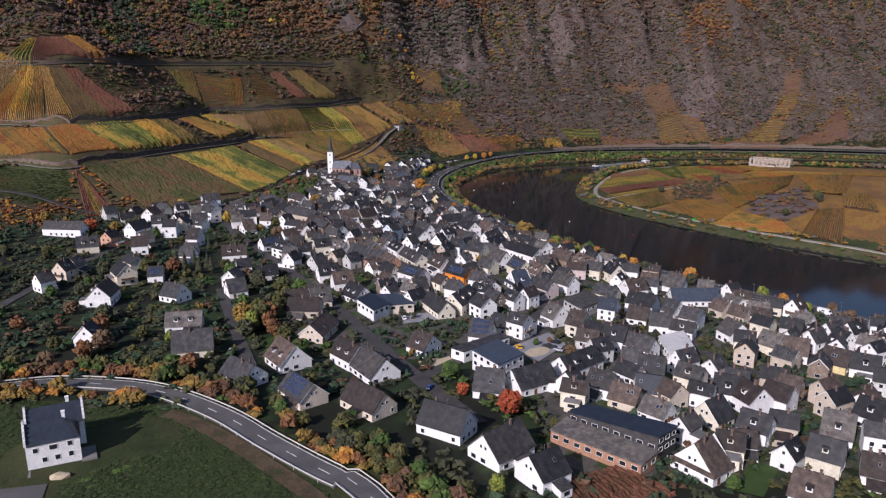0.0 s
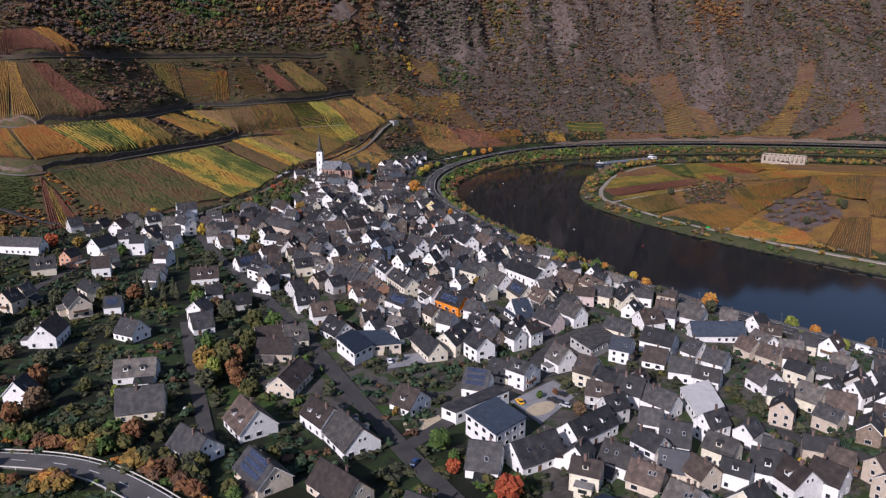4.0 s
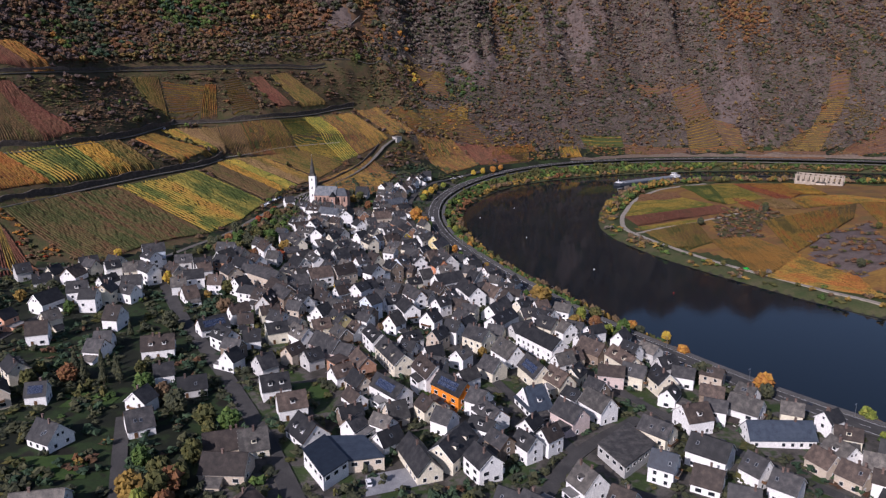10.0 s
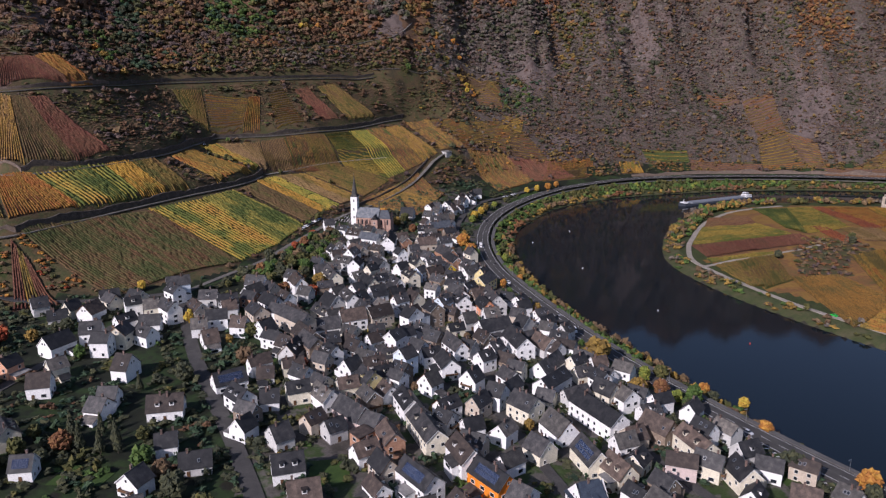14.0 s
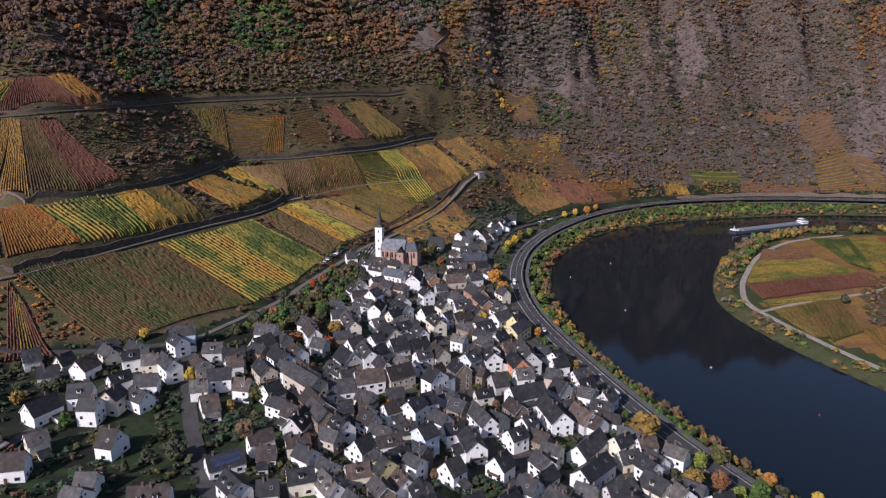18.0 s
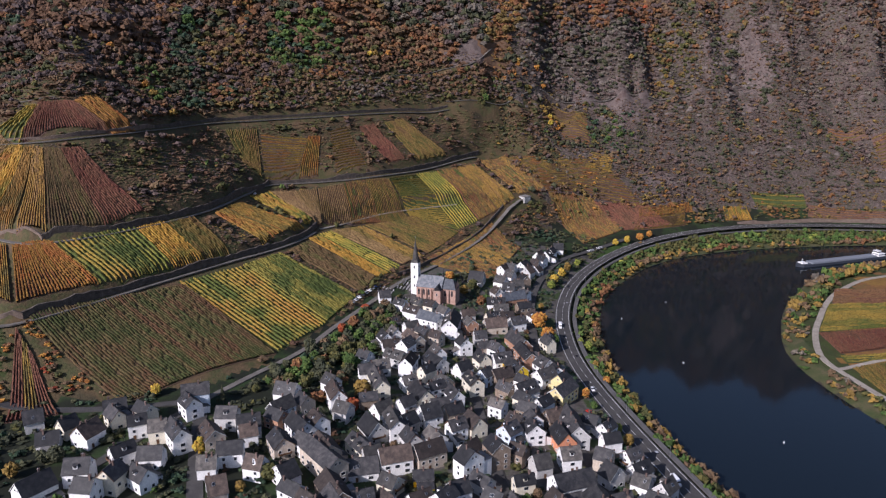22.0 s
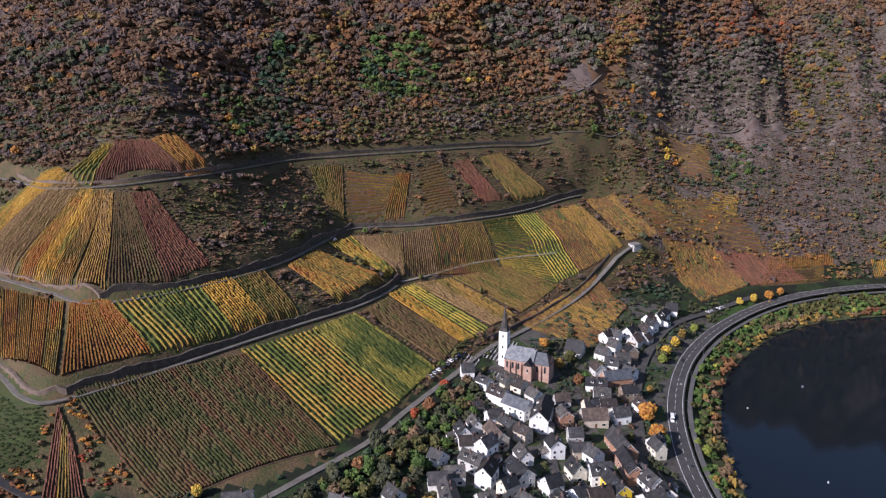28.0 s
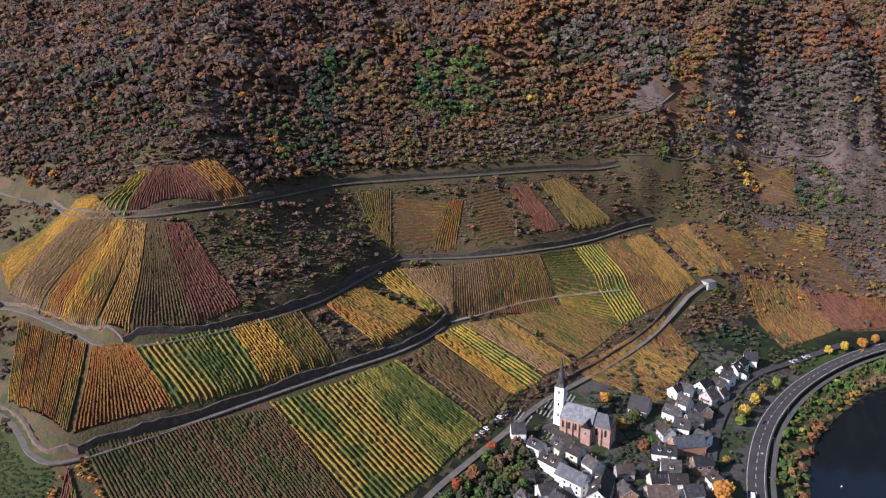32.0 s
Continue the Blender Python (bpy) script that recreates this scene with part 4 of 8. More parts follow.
# drifts of growth and tone on the hillside: the leaf tones, and the outline
DRIFTS = [
    # west slope: its shade is put into these dark tones
    ({"mauve": 3, "dark": 2.4, "umber": 3, "rust": 0.7, "olive": 0.6}, [(-700, 300), (-536, 120), (-344, 112), (-285, 60), (-248, -5), (-420, -10), (-700, 60)]),
    ({"umber": 2, "rust": 3, "mauve": 2, "brown": 2, "olive": 0.5}, [(-900, 500), (-700, 250), (-440, 160), (-380, 150), (-330, 330), (-500, 600)]),
    # a gully whose shade is put into the dark tree tones
    ({"dark": 3, "pine": 2, "mauve": 2.4, "umber": 1}, [(-262, 190), (-226, 218), (-176, 116), (-200, 90), (-222, 130)]),
    ({"green": 3, "olive": 2, "pine": 1.5}, [(-189, 269), (-116, 296), (-107, 263), (-145, 219), (-172, 222)]),
    ({"pine": 3, "green": 1}, [(-259, 215), (-245, 232), (-233, 206), (-246, 193)]),
    ({"gilt": 3, "rust": 2, "olive": 2, "brown": 1}, [(-239, 206), (-187, 247), (-172, 208), (-219, 164)]),
    ({"rust": 2, "brown": 2, "gilt": 1.5, "olive": 2}, [(-212, 160), (-168, 198), (-138, 170), (-193, 120)]),
    ({"olive": 3, "green": 2, "dark": 1}, [(-263, 110), (-240, 148), (-222, 135), (-214, 104), (-228, 84), (-248, 84)]),
    ({"russet": 1.0, "rust": 4, "gilt": 1.2, "brown": 1}, [(-60, 430), (-79, 385), (-118, 350), (-136, 290), (-118, 280), (-86, 330), (-60, 384), (-30, 440)]),
    # bare grey growth; the spur's shaded side is put into its dark tones
    ({"dark": 3, "grey": 3, "mauve": 2, "umber": 2}, [(-87, 350), (-60, 384), (62, 395), (40, 341), (-60, 325)]),
    ({"russet": 0.8, "gilt": 3, "rust": 2}, [(49, 395), (80, 420), (66, 364), (54, 335), (41, 339), (36, 355)]),
    ({"grey": 4, "dark": 2.5, "mauve": 3, "umber": 1}, [(72, 389), (198, 500), (190, 387), (89, 348), (70, 365)]),
    ({"red": 0.4, "rust": 3, "umber": 2, "mauve": 2}, [(150, 480), (252, 570), (240, 458), (185, 440)]),
    ({"brown": 3, "rust": 2.5, "umber": 2, "olive": 1}, [(-121, 300), (-88, 330), (-10, 350), (-4, 318), (-111, 255)]),
    ({"grey": 4, "dark": 3, "mauve": 2}, [(90, 380), (234, 500), (225, 395), (150, 375)]),
    ({"olive": 3, "gilt": 2, "grey": 2, "rust": 1}, [(248, 515), (306, 500), (292, 410), (240, 400)]),
    ({"rust": 4, "russet": 1.4, "gilt": 1}, [(600, 480), (720, 480), (640, 420), (570, 384), (540, 402)]),
    ({"mauve": 4, "dark": 3, "grey": 2}, [(628, 353), (690, 345), (650, 296), (604, 298)]),
    ({"green": 2, "dark": 3, "pine": 1.5, "olive": 1}, [(150, 360), (208, 370), (200, 322), (148, 318)]),
    ({"mauve": 3, "grey": 3, "umber": 2}, [(395, 500), (520, 490), (540, 410), (470, 395), (400, 400)]),
]
BARE = [[(-292, 48), (-298, 121), (-288, 117), (-273, 90), (-270, 44)], [(312, 494), (395, 480), (388, 446), (342, 400), (313, 419)], [(537, 378), (591, 368), (574, 323), (528, 332)],
        [(145, 378), (235, 402), (228, 340), (200, 325), (196, 372)], [(-6, 312), (22, 326), (36, 342), (24, 345), (4, 330)]]


def drifted(x, y, tones, seed):
    """Tones where the drifts set their own, with ragged outlines."""
    jx, jy = x + 5 * wobble(x, y, 16, seed), y + 5 * wobble(x, y, 16, seed + 1)
    tones = np.array(tones, object)
    for k, (palette, outline) in enumerate(DRIFTS):
        here = within(outline, jx, jy)
        tones[here] = np.array(pick_tones(len(x), palette, seed + k), object)[here]
    return tones


def bare_at(x, y):
    out = np.zeros(len(x), bool)
    for outline in BARE:
        out |= within(outline, x + 3 * wobble(x, y, 12, 77), y + 3 * wobble(x, y, 12, 78))
    return out


PATH_LINES = {
    "road_wood_path": [(-119, 224), (-79, 255), (-49, 282), (-9, 311), (22, 323), (38, 339), (44, 352)],
    "road_slope_path": [(-2, 282), (50, 309), (84, 339), (105, 360), (150, 374), (200, 388), (234, 398), (330, 410)],
    "road_knoll_path": [(-261, 14), (-255, 35), (-252, 64), (-254, 95)],
    "road_ridge_path": [(-261, 14), (-286, 5), (-357, 14), (-420, 16)],
}


def off_paths(x, y, spare=2.5):
    ok = np.ones(len(x), bool)
    for line in PATH_LINES.values():
        ok &= near_line(line, x, y) > spare
    return ok


for rname, pts in PATH_LINES.items():
    ribbon(rname, pts, 1.5, M_LANE, 0.35, label="narrow pale footpath across the hillside", category="path")

# the wood on the upper slopes
x, y = scatter((-820, -200, 330, 760), 4.8, 31)
d5, d6, d7 = grid_value(DIST[5], x, y), grid_value(DIST[6], x, y), grid_value(DIST[7], x, y)
left_low = (x < -150) & (d5 > 6) & ((x < -290) | (y > 40))
keep = ((d6 + 16 * wobble(x, y, 40, 7) > -50) | left_low) & (d7 < np.where(x < -330, 150, 45)) & ~in_fields(x, y)
high = (x >= 40) & (y > 372 + 0.13 * (x - 100) + 14 * wobble(x, y, 45, 18)) & (x < 275 + 45 * wobble(x, y, 40, 19))
keep |= high & (d7 < 60)
keep &= (d6 > 35 + 25 * wobble(x, y, 50, 17)) | (x < 40) | high
keep &= ~bare_at(x, y) & off_paths(x, y, 3.5)
x, y, d6 = x[keep], y[keep], d6[keep]
n = len(x)
tone = drifted(x, y, pick_tones(n, {"dark": 1.6, "olive": 1.2, "umber": 2.2, "brown": 1.6, "mauve": 1.6, "rust": 2.6, "gilt": 0.7, "russet": 0.6}, 3, x, y), 131)
# shade on the west side is put into the trees as darker tones
west = x < -140 + 40 * wobble(x, y, 60, 141)
west_shade = np.array(pick_tones(n, {"dark": 2.6, "umber": 3.4, "mauve": 2.6, "rust": 1.0, "pine": 0.6}, 142, x, y), object)
west &= np.isin(tone, ["olive", "brown", "ochre", "rust"]) & (tree_rng.rand(n) < 0.8)
tone[west] = west_shade[west]
size = (0.62 + 0.38 * smooth01((d6 + 40) / 50)) * np.where(x > 40, 0.8, 1.0) * (0.6 + 0.7 * tree_rng.rand(n))
woods("autumn_wood", x, y, 8.2 * size, 8.8 * size * (0.85 + 0.35 * tree_rng.rand(n)), list(tone), "dense brown and rust autumn wood on the hillside")
# bright single trees among the brown ones
x, y = np.array([(-419, 108), (-389, 103), (-360, 80), (-360, -4), (-385, 65), (-273, 118), (-321, 67), (-236, 99), (-227, 93), (-206, 81), (-81, 280), (-76, 284), (210, 429), (-64, 294), (-370, 72), (-345, 0)], float).T
woods("bright_wood_trees", x, y, np.full(len(x), 8.5), np.full(len(x), 7.5), ["orange", "orange", "orange", "orange", "ochre", "orange", "rust", "orange", "ochre", "ochre", "yellow", "ochre", "ochre", "orange", "ochre", "orange"], "bright orange trees in the brown wood", THICKET)
# low grey growth on the old terraces below the wood
x, y = scatter((-175, 130, 70, 345), 3.4, 33)
d5, d6 = grid_value(DIST[5], x, y), grid_value(DIST[6], x, y)
keep = (d5 > 4) & (d6 < -18) & ~in_fields(x, y, 1.5) & off_paths(x, y, 2.0) & (wobble(x, y, 13, 34) > -0.55) & ~bare_at(x, y)
x, y = x[keep], y[keep]
n = len(x)
tall = 1.2 + 3.4 * tree_rng.rand(n) ** 3 + 1.5 * (wobble(x, y, 30, 35) > 0.5)
woods("terrace_scrub", x, y, tall, 2.2 + 0.7 * tall, drifted(x, y, pick_tones(n, {"grey": 3, "mauve": 2, "olive": 2.4, "brown": 2, "dark": 1.4, "ochre": 0.5, "rust": 0.6}, 36, x, y), 37).tolist(), "low grey and olive scrub on abandoned terraces", SCRUB)

# ---- building kit ----
def stucco(name, col, stain=0.18):
    c0, c1 = tuple(v * (1 - stain) for v in col), tuple(min(0.86, v * 1.04) for v in col)
    return mottled("stucco_" + name, [(0.3, c0), (0.6, col), (0.8, c1)], 0.35, 2.5, rough=0.9, relief=0.1, spread=0.06)


WALLS = {
    "w": stucco("white", (0.82, 0.81, 0.79), 0.12), "c": stucco("cream", (0.72, 0.66, 0.52)), "y": stucco("yellow", (0.72, 0.60, 0.30)), "be": stucco("beige", (0.66, 0.57, 0.45)),
    "p": stucco("pink", (0.62, 0.50, 0.46)), "sal": stucco("salmon", (0.62, 0.34, 0.22)), "o": stucco("coral", (0.62, 0.26, 0.14)), "O": stucco("orange", (0.80, 0.25, 0.02)),
    "Y": stucco("vivid_yellow", (0.80, 0.55, 0.03)), "b": stucco("pale_blue", (0.62, 0.70, 0.78)), "g": stucco("grey", (0.46, 0.45, 0.43)), "d": stucco("grey_white", (0.55, 0.54, 0.52)),
    "t": stucco("tan", (0.52, 0.44, 0.35)), "s": mottled("rubble_stone", [(0.3, (0.16, 0.12, 0.09)), (0.6, (0.26, 0.20, 0.15)), (0.8, (0.34, 0.27, 0.21))], 0.9, 3, relief=0.6, spread=0.1),
    "brk": mottled("brick", [(0.3, (0.30, 0.16, 0.10)), (0.7, (0.44, 0.25, 0.16))], 0.8, 5, relief=0.3, spread=0.08),
}
WALL_WORDS = {"w": "white rendered", "c": "cream rendered", "y": "yellow rendered", "be": "beige rendered", "p": "pale pink rendered", "sal": "salmon rendered", "o": "coral rendered", "O": "bright orange rendered",
              "Y": "vivid yellow", "b": "pale blue and white", "g": "grey rendered", "d": "grey-white", "t": "tan rendered", "s": "rubble stone", "brk": "brick"}


def roofing(name, a, b, c, rough=0.6, spec=0.35):
    """Slates or tiles: fine courses in the relief, lichen and weathering in the colour."""
    def build(n, link, s):
        big = noise_node(n, link, 0.5, 5)
        col = ramp(n, link, big, [(0.36, a), (0.5, b), (0.66, c)])
        r = n.new("ShaderNodeObjectInfo").outputs["Random"]
        col = mix(n, link, 1.0, col, ramp(n, link, r, [(0, (0.55, 0.56, 0.58)), (0.55, (1.05, 1.04, 1.03)), (1, (2.1, 2.0, 1.88))]), "MULTIPLY")
        fine = noise_node(n, link, 5, 2)
        col = mix(n, link, 1.0, col, ramp(n, link, fine, [(0.35, (0.75,) * 3), (0.65, (1.15,) * 3)]), "MULTIPLY")
        link(col, s.inputs["Base Color"])
        tc = n.new("ShaderNodeTexCoord")
        w = n.new("ShaderNodeTexWave")
        w.wave_type, w.bands_direction, w.wave_profile = "BANDS", "Z", "SAW"
        w.inputs["Scale"].default_value, w.inputs["Distortion"].default_value = 1.3, 0.3
        link(tc.outputs["Object"], w.inputs[0])
        bump(n, link, s, w.outputs["Fac"], 0.5, 0.05)
    return material("roof_" + name, build, rough, 0, spec)


ROOFS = {
    "slate": roofing("slate", (0.015, 0.0155, 0.017), (0.025, 0.025, 0.027), (0.044, 0.042, 0.042)),
    "old": roofing("old_slate", (0.036, 0.034, 0.033), (0.056, 0.053, 0.050), (0.092, 0.085, 0.077), 0.75),
    "brown": roofing("brown_tile", (0.030, 0.023, 0.020), (0.046, 0.035, 0.030), (0.074, 0.056, 0.046), 0.75),
    "navy": roofing("dark_sheet", (0.018, 0.024, 0.036), (0.023, 0.031, 0.045), (0.03, 0.04, 0.055), 0.45),
    "slateblue": roofing("blue_grey_slate", (0.048, 0.056, 0.068), (0.068, 0.077, 0.09), (0.10, 0.107, 0.115), 0.55),
    "redroof": roofing("red_tile", (0.16, 0.035, 0.025), (0.22, 0.055, 0.04), (0.25, 0.09, 0.07), 0.7),
}
ROOF_WORDS = {"slate": "dark slate roof", "old": "weathered grey roof", "brown": "brown tiled roof", "navy": "dark blue sheet roof", "slateblue": "blue-grey slate roof", "redroof": "red roof"}


def plain(col):
    """Wiring of a material with one plain colour."""
    def build(n, link, s):
        s.inputs["Base Color"].default_value = (*col, 1)
    return build


M_GLASS = material("window_glass", plain((0.02, 0.024, 0.03)), 0.08, 0.0, 0.6)
M_FRAME = stucco("window_frame", (0.72, 0.72, 0.70), 0.05)
M_WOOD = mottled("brown_wood", [(0.3, (0.09, 0.045, 0.022)), (0.7, (0.16, 0.085, 0.04))], 1.5, 9, relief=0.2, spread=0.2)
M_CHIMNEY = mottled("chimney_brick", [(0.3, (0.10, 0.07, 0.06)), (0.7, (0.18, 0.12, 0.10))], 1.2, 6, relief=0.4, spread=0.25)
M_METAL = material("grey_metal", plain((0.35, 0.36, 0.37)), 0.4, 0.8, 0.5)


def build_solar(n, link, s):
    c = n.new("ShaderNodeTexCoord")
    b = n.new("ShaderNodeTexBrick")
    b.offset = 0
    b.inputs["Scale"].default_value, b.inputs["Mortar Size"].default_value = 3.0, 0.02
    b.inputs["Color1"].default_value = b.inputs["Color2"].default_value = (0.012, 0.02, 0.05, 1)
    b.inputs["Mortar"].default_value = (0.12, 0.14, 0.18, 1)
    link(c.outputs["Object"], b.inputs["Vector"])
    link(b.outputs["Color"], s.inputs["Base Color"])


M_SOLAR = material("solar_cells", build_solar, 0.15, 0.0, 0.6)
BOX_V = np.array([(-1, -1, -1), (1, -1, -1), (1, 1, -1), (-1, 1, -1), (-1, -1, 1), (1, -1, 1), (1, 1, 1), (-1, 1, 1)], float) / 2
BOX_F = np.array([(0, 3, 2, 1), (4, 5, 6, 7), (0, 1, 5, 4), (1, 2, 6, 5), (2, 3, 7, 6), (3, 0, 4, 7)])


def boxes(*parts):
    """Arrays of joined boxes, each (centre, size)."""
    v = np.vstack([BOX_V * np.array(s) + np.array(c) for c, s in parts])
    return v, np.vstack([BOX_F + 8 * k for k in range(len(parts))])


def piece(name, mesh, parent, m=None, label=""):
    """A part: a mesh object under its thing."""
    ob = new(name, mesh)
    ob.parent = parent
    if m is not None:
        ob.matrix_basis = m
    if label:
        tagged(ob, label)
    return ob


def window_mesh(w, h):
    """A frame that stands proud of the wall, with the pane set back in it, as one joined surface."""
    rings = [(w, h, -0.05), (w, h, 0.12), (w - 0.16, h - 0.16, 0.12), (w - 0.16, h - 0.16, 0.03)]
    v = [(sx * a / 2, d, sz * b / 2) for a, b, d in rings for sx, sz in ((-1, -1), (1, -1), (1, 1), (-1, 1))]
    f = [(4 * r + k, 4 * r + (k + 1) % 4, 4 * r + 4 + (k + 1) % 4, 4 * r + 4 + k) for r in range(3) for k in range(4)] + [(12, 13, 14, 15)]
    return mesh_from("window", v, [q[::-1] for q in f], [M_FRAME, M_GLASS], [0] * 12 + [1])


WIN = {"std": window_mesh(1.35, 1.55), "wide": window_mesh(2.1, 1.55), "small": window_mesh(1.0, 1.15), "tall": window_mesh(1.1, 2.0)}
DOOR = mesh_from("door", *boxes(((0, 0.05, 0.02), (1.15, 0.16, 2.2)), ((0, 0.10, -1.06), (1.6, 0.5, 0.12))), [M_WOOD, M_CONCRETE], np.repeat([0, 1], 6))
SKY = mesh_from("skylight", *boxes(((0, 0, 0.03), (0.95, 1.3, 0.14)), ((0, 0, 0.07), (0.75, 1.1, 0.12))), [M_METAL, M_GLASS], np.repeat([0, 1], 6))
PANEL = mesh_from("solar_panel", *boxes(((0, 0, 0.08), (1.0, 1.65, 0.06))), M_SOLAR)
CHIM = mesh_from("chimney", *boxes(((0, 0, 0), (0.7, 0.55, 2.6)), ((0, 0, 1.3), (0.86, 0.7, 0.14))), M_CHIMNEY)
DISH = mesh_from("aerial", *boxes(((0, 0, 0.9), (0.06, 0.06, 1.8)), ((0, 0, 1.6), (0.9, 0.04, 0.04)), ((0, 0, 1.3), (0.6, 0.04, 0.04))), M_METAL)
M_FLATROOF = mottled("flat_roof_felt", [(0.3, (0.12, 0.115, 0.11)), (0.7, (0.22, 0.21, 0.20))], 0.4, 3, relief=0.2, spread=0.3)
house_rng = random.Random(4)
PLACED = []


def slab(a, b, c, d, thick):
    """A flat slab under the quad a b c d."""
    q = np.array([a, b, c, d], float)
    n = np.cross(q[1] - q[0], q[3] - q[0])
    n /= np.linalg.norm(n)
    return np.vstack([q, q - n * thick])


def house(x, y, turn, length, width, ridge, wall="w", roof="", hip=0.0, group="village houses", label="", name="house"):
    """A gabled house whose ridge runs along its own x axis; roof may also ask for solar panels."""
    rnd = house_rng
    solar = roof == "solar"
    roof = roof if roof in ROOFS else rnd.choice(["slate", "slate", "slate", "slate", "old", "brown"])
    PLACED.append((x, y, max(length, width) / 2, math.hypot(length, width) / 2))
    rise = width / 2 * rnd.uniform(0.82, 1.12)
    eave = max(3.2, ridge + 1.3 - rise)
    ridge = eave + rise
    hl, hw = length / 2, width / 2
    z = float(min(ground(x, y), ground(x + 3, y - 3) + 0.5))
    top = tagged(new(name, None), label or f"{WALL_WORDS[wall]} {name} with a {ROOF_WORDS[roof]}" + (" and solar panels" if solar else ""), name, group)
    top.matrix_basis = pose(x, y, z, 0, 0, turn)
    v = [(-hl, -hw, -2.5), (hl, -hw, -2.5), (hl, hw, -2.5), (-hl, hw, -2.5), (-hl, -hw, eave), (hl, -hw, eave), (hl, hw, eave), (-hl, hw, eave), (-hl, 0, ridge), (hl, 0, ridge)]
    f4 = [(0, 1, 5, 4), (2, 3, 7, 6), (3, 2, 1, 0)]
    f3 = [(1, 2, 6), (1, 6, 5), (5, 6, 9), (3, 0, 4), (3, 4, 7), (7, 4, 8)]
    tri = f3 + [(a, b, c) for a, b, c, d in f4] + [(a, c, d) for a, b, c, d in f4]
    piece("wall", mesh_from("wall", v, tri, WALLS[wall]), top)
    # roof: two slabs that overhang, and a ridge cap
    og, oe = rnd.uniform(0.25, 0.5), 0.45
    s = rise / hw
    hipx = hl * hip
    vs, fs = [], []
    for side in (-1, 1):
        a = (-hl - og, side * (hw + oe), eave - s * oe + 0.22)
        b = (hl + og, side * (hw + oe), eave - s * oe + 0.22)
        c = (hl + og - hipx, 0, ridge + 0.22)
        d = (-hl - og + hipx, 0, ridge + 0.22)
        q = slab(a, b, c, d, 0.24) if side < 0 else slab(b, a, d, c, 0.24)
        fs.append(BOX_F[:, ::-1][[0, 1, 2, 3, 4, 5]] + 8 * len(vs))
        vs.append(q)
    if hip:
        for side in (-1, 1):
            e = side * (hl + og)
            a, b, c = (e, -side * (hw + oe), eave - s * oe + 0.22), (e, side * (hw + oe), eave - s * oe + 0.22), (e - side * hipx, 0, ridge + 0.22)
            q = np.array([a, b, c, c], float)
            vs.append(np.vstack([q, q - np.array([0, 0, 0.24])]))
            fs.append(BOX_F[:, ::-1] + 8 * (len(vs) - 1))
    cv, cf = boxes(((0, 0, ridge + 0.22), (length + 2 * og - 2 * hipx, 0.3, 0.14)))
    fs.append(cf + 8 * len(vs))
    vs.append(cv)
    trim = rnd.choice([M_FRAME, M_FRAME, M_WOOD, M_METAL])
    index = np.concatenate([[0, 0, 1, 1, 0, 1]] * 2 + [[0] * 6] * (len(vs) - 2))
    rf = piece("roof", mesh_from("roof", np.vstack(vs), np.vstack(fs), [ROOFS[roof], trim], index), top)
    ang = math.degrees(math.atan2(rise, hw))
    # chimney, skylights, panels and dormers ride on the roof
    for _ in range(rnd.choice([1, 1, 1, 2])):
        cx = rnd.uniform(-0.35, 0.35) * length
        piece("chimney", CHIM, rf, pose(cx, rnd.uniform(-0.9, 0.9), ridge + 0.1))
    if rnd.random() < 0.35:
        piece("aerial", DISH, rf, pose(rnd.uniform(-0.3, 0.3) * length, 0, ridge + 0.25, 0, 0, rnd.uniform(0, 90)))
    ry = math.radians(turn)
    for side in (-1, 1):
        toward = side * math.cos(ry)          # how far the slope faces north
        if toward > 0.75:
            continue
        spot = lambda px, up: pose(px, side * (hw * (1 - up)), eave + rise * up + 0.26, -side * ang, 0, 0)
        if solar and (side < 0) == (math.cos(ry) > 0):
            cols = min(10, int((length - 1.5) / 1.06))
            for r_ in range(2 if width < 9.5 else 3):
                for k in range(cols):
                    piece("solar_panel", PANEL, rf, spot((k - (cols - 1) / 2) * 1.05, 0.28 + 0.29 * r_))
        elif length > 8 and rnd.random() < 0.38 and wall in "wcybd":
            k = 2 if length > 11 else 1
            for i in range(k):
                px = (i - (k - 1) / 2) * length * 0.4
                dz = eave + rise * 0.36
                yy = side * hw * 0.62
                dv, df = boxes(((px, yy * 0.72, dz + 0.55), (1.7, hw * 0.55, 1.5)), ((px, yy * 0.74, dz + 1.4), (2.1, hw * 0.64, 0.18)), ((px, yy * 0.72 + side * (hw * 0.275 + 0.03), dz + 0.7), (1.2, 0.06, 0.95)))
                piece("dormer", mesh_from("dormer", dv, df, [WALLS[wall], ROOFS[roof], M_GLASS], np.repeat([0, 1, 2], 6)), rf)
        elif rnd.random() < 0.45:
            for i in range(rnd.choice([1, 2])):
                piece("skylight", SKY, rf, spot(rnd.uniform(-0.32, 0.32) * length, rnd.uniform(0.35, 0.6)))
    # a low wing or lean-to against one side
    if rnd.random() < 0.5:
        side, al, aw, ah = rnd.choice([-1, 1]), rnd.uniform(3.5, min(8.0, length)), rnd.uniform(2.6, 4.4), rnd.uniform(2.5, max(2.7, eave - 0.8))
        px, drop = rnd.uniform(-0.5, 0.5) * (length - al), rnd.choice([0.15, 0.9, 1.4])
        y0, y1 = side * (hw - 0.1), side * (hw + aw)
        av = [(px - al / 2, y0, -2), (px + al / 2, y0, -2), (px + al / 2, y1, -2), (px - al / 2, y1, -2), (px - al / 2, y0, ah), (px + al / 2, y0, ah), (px + al / 2, y1, ah - drop), (px - al / 2, y1, ah - drop)]
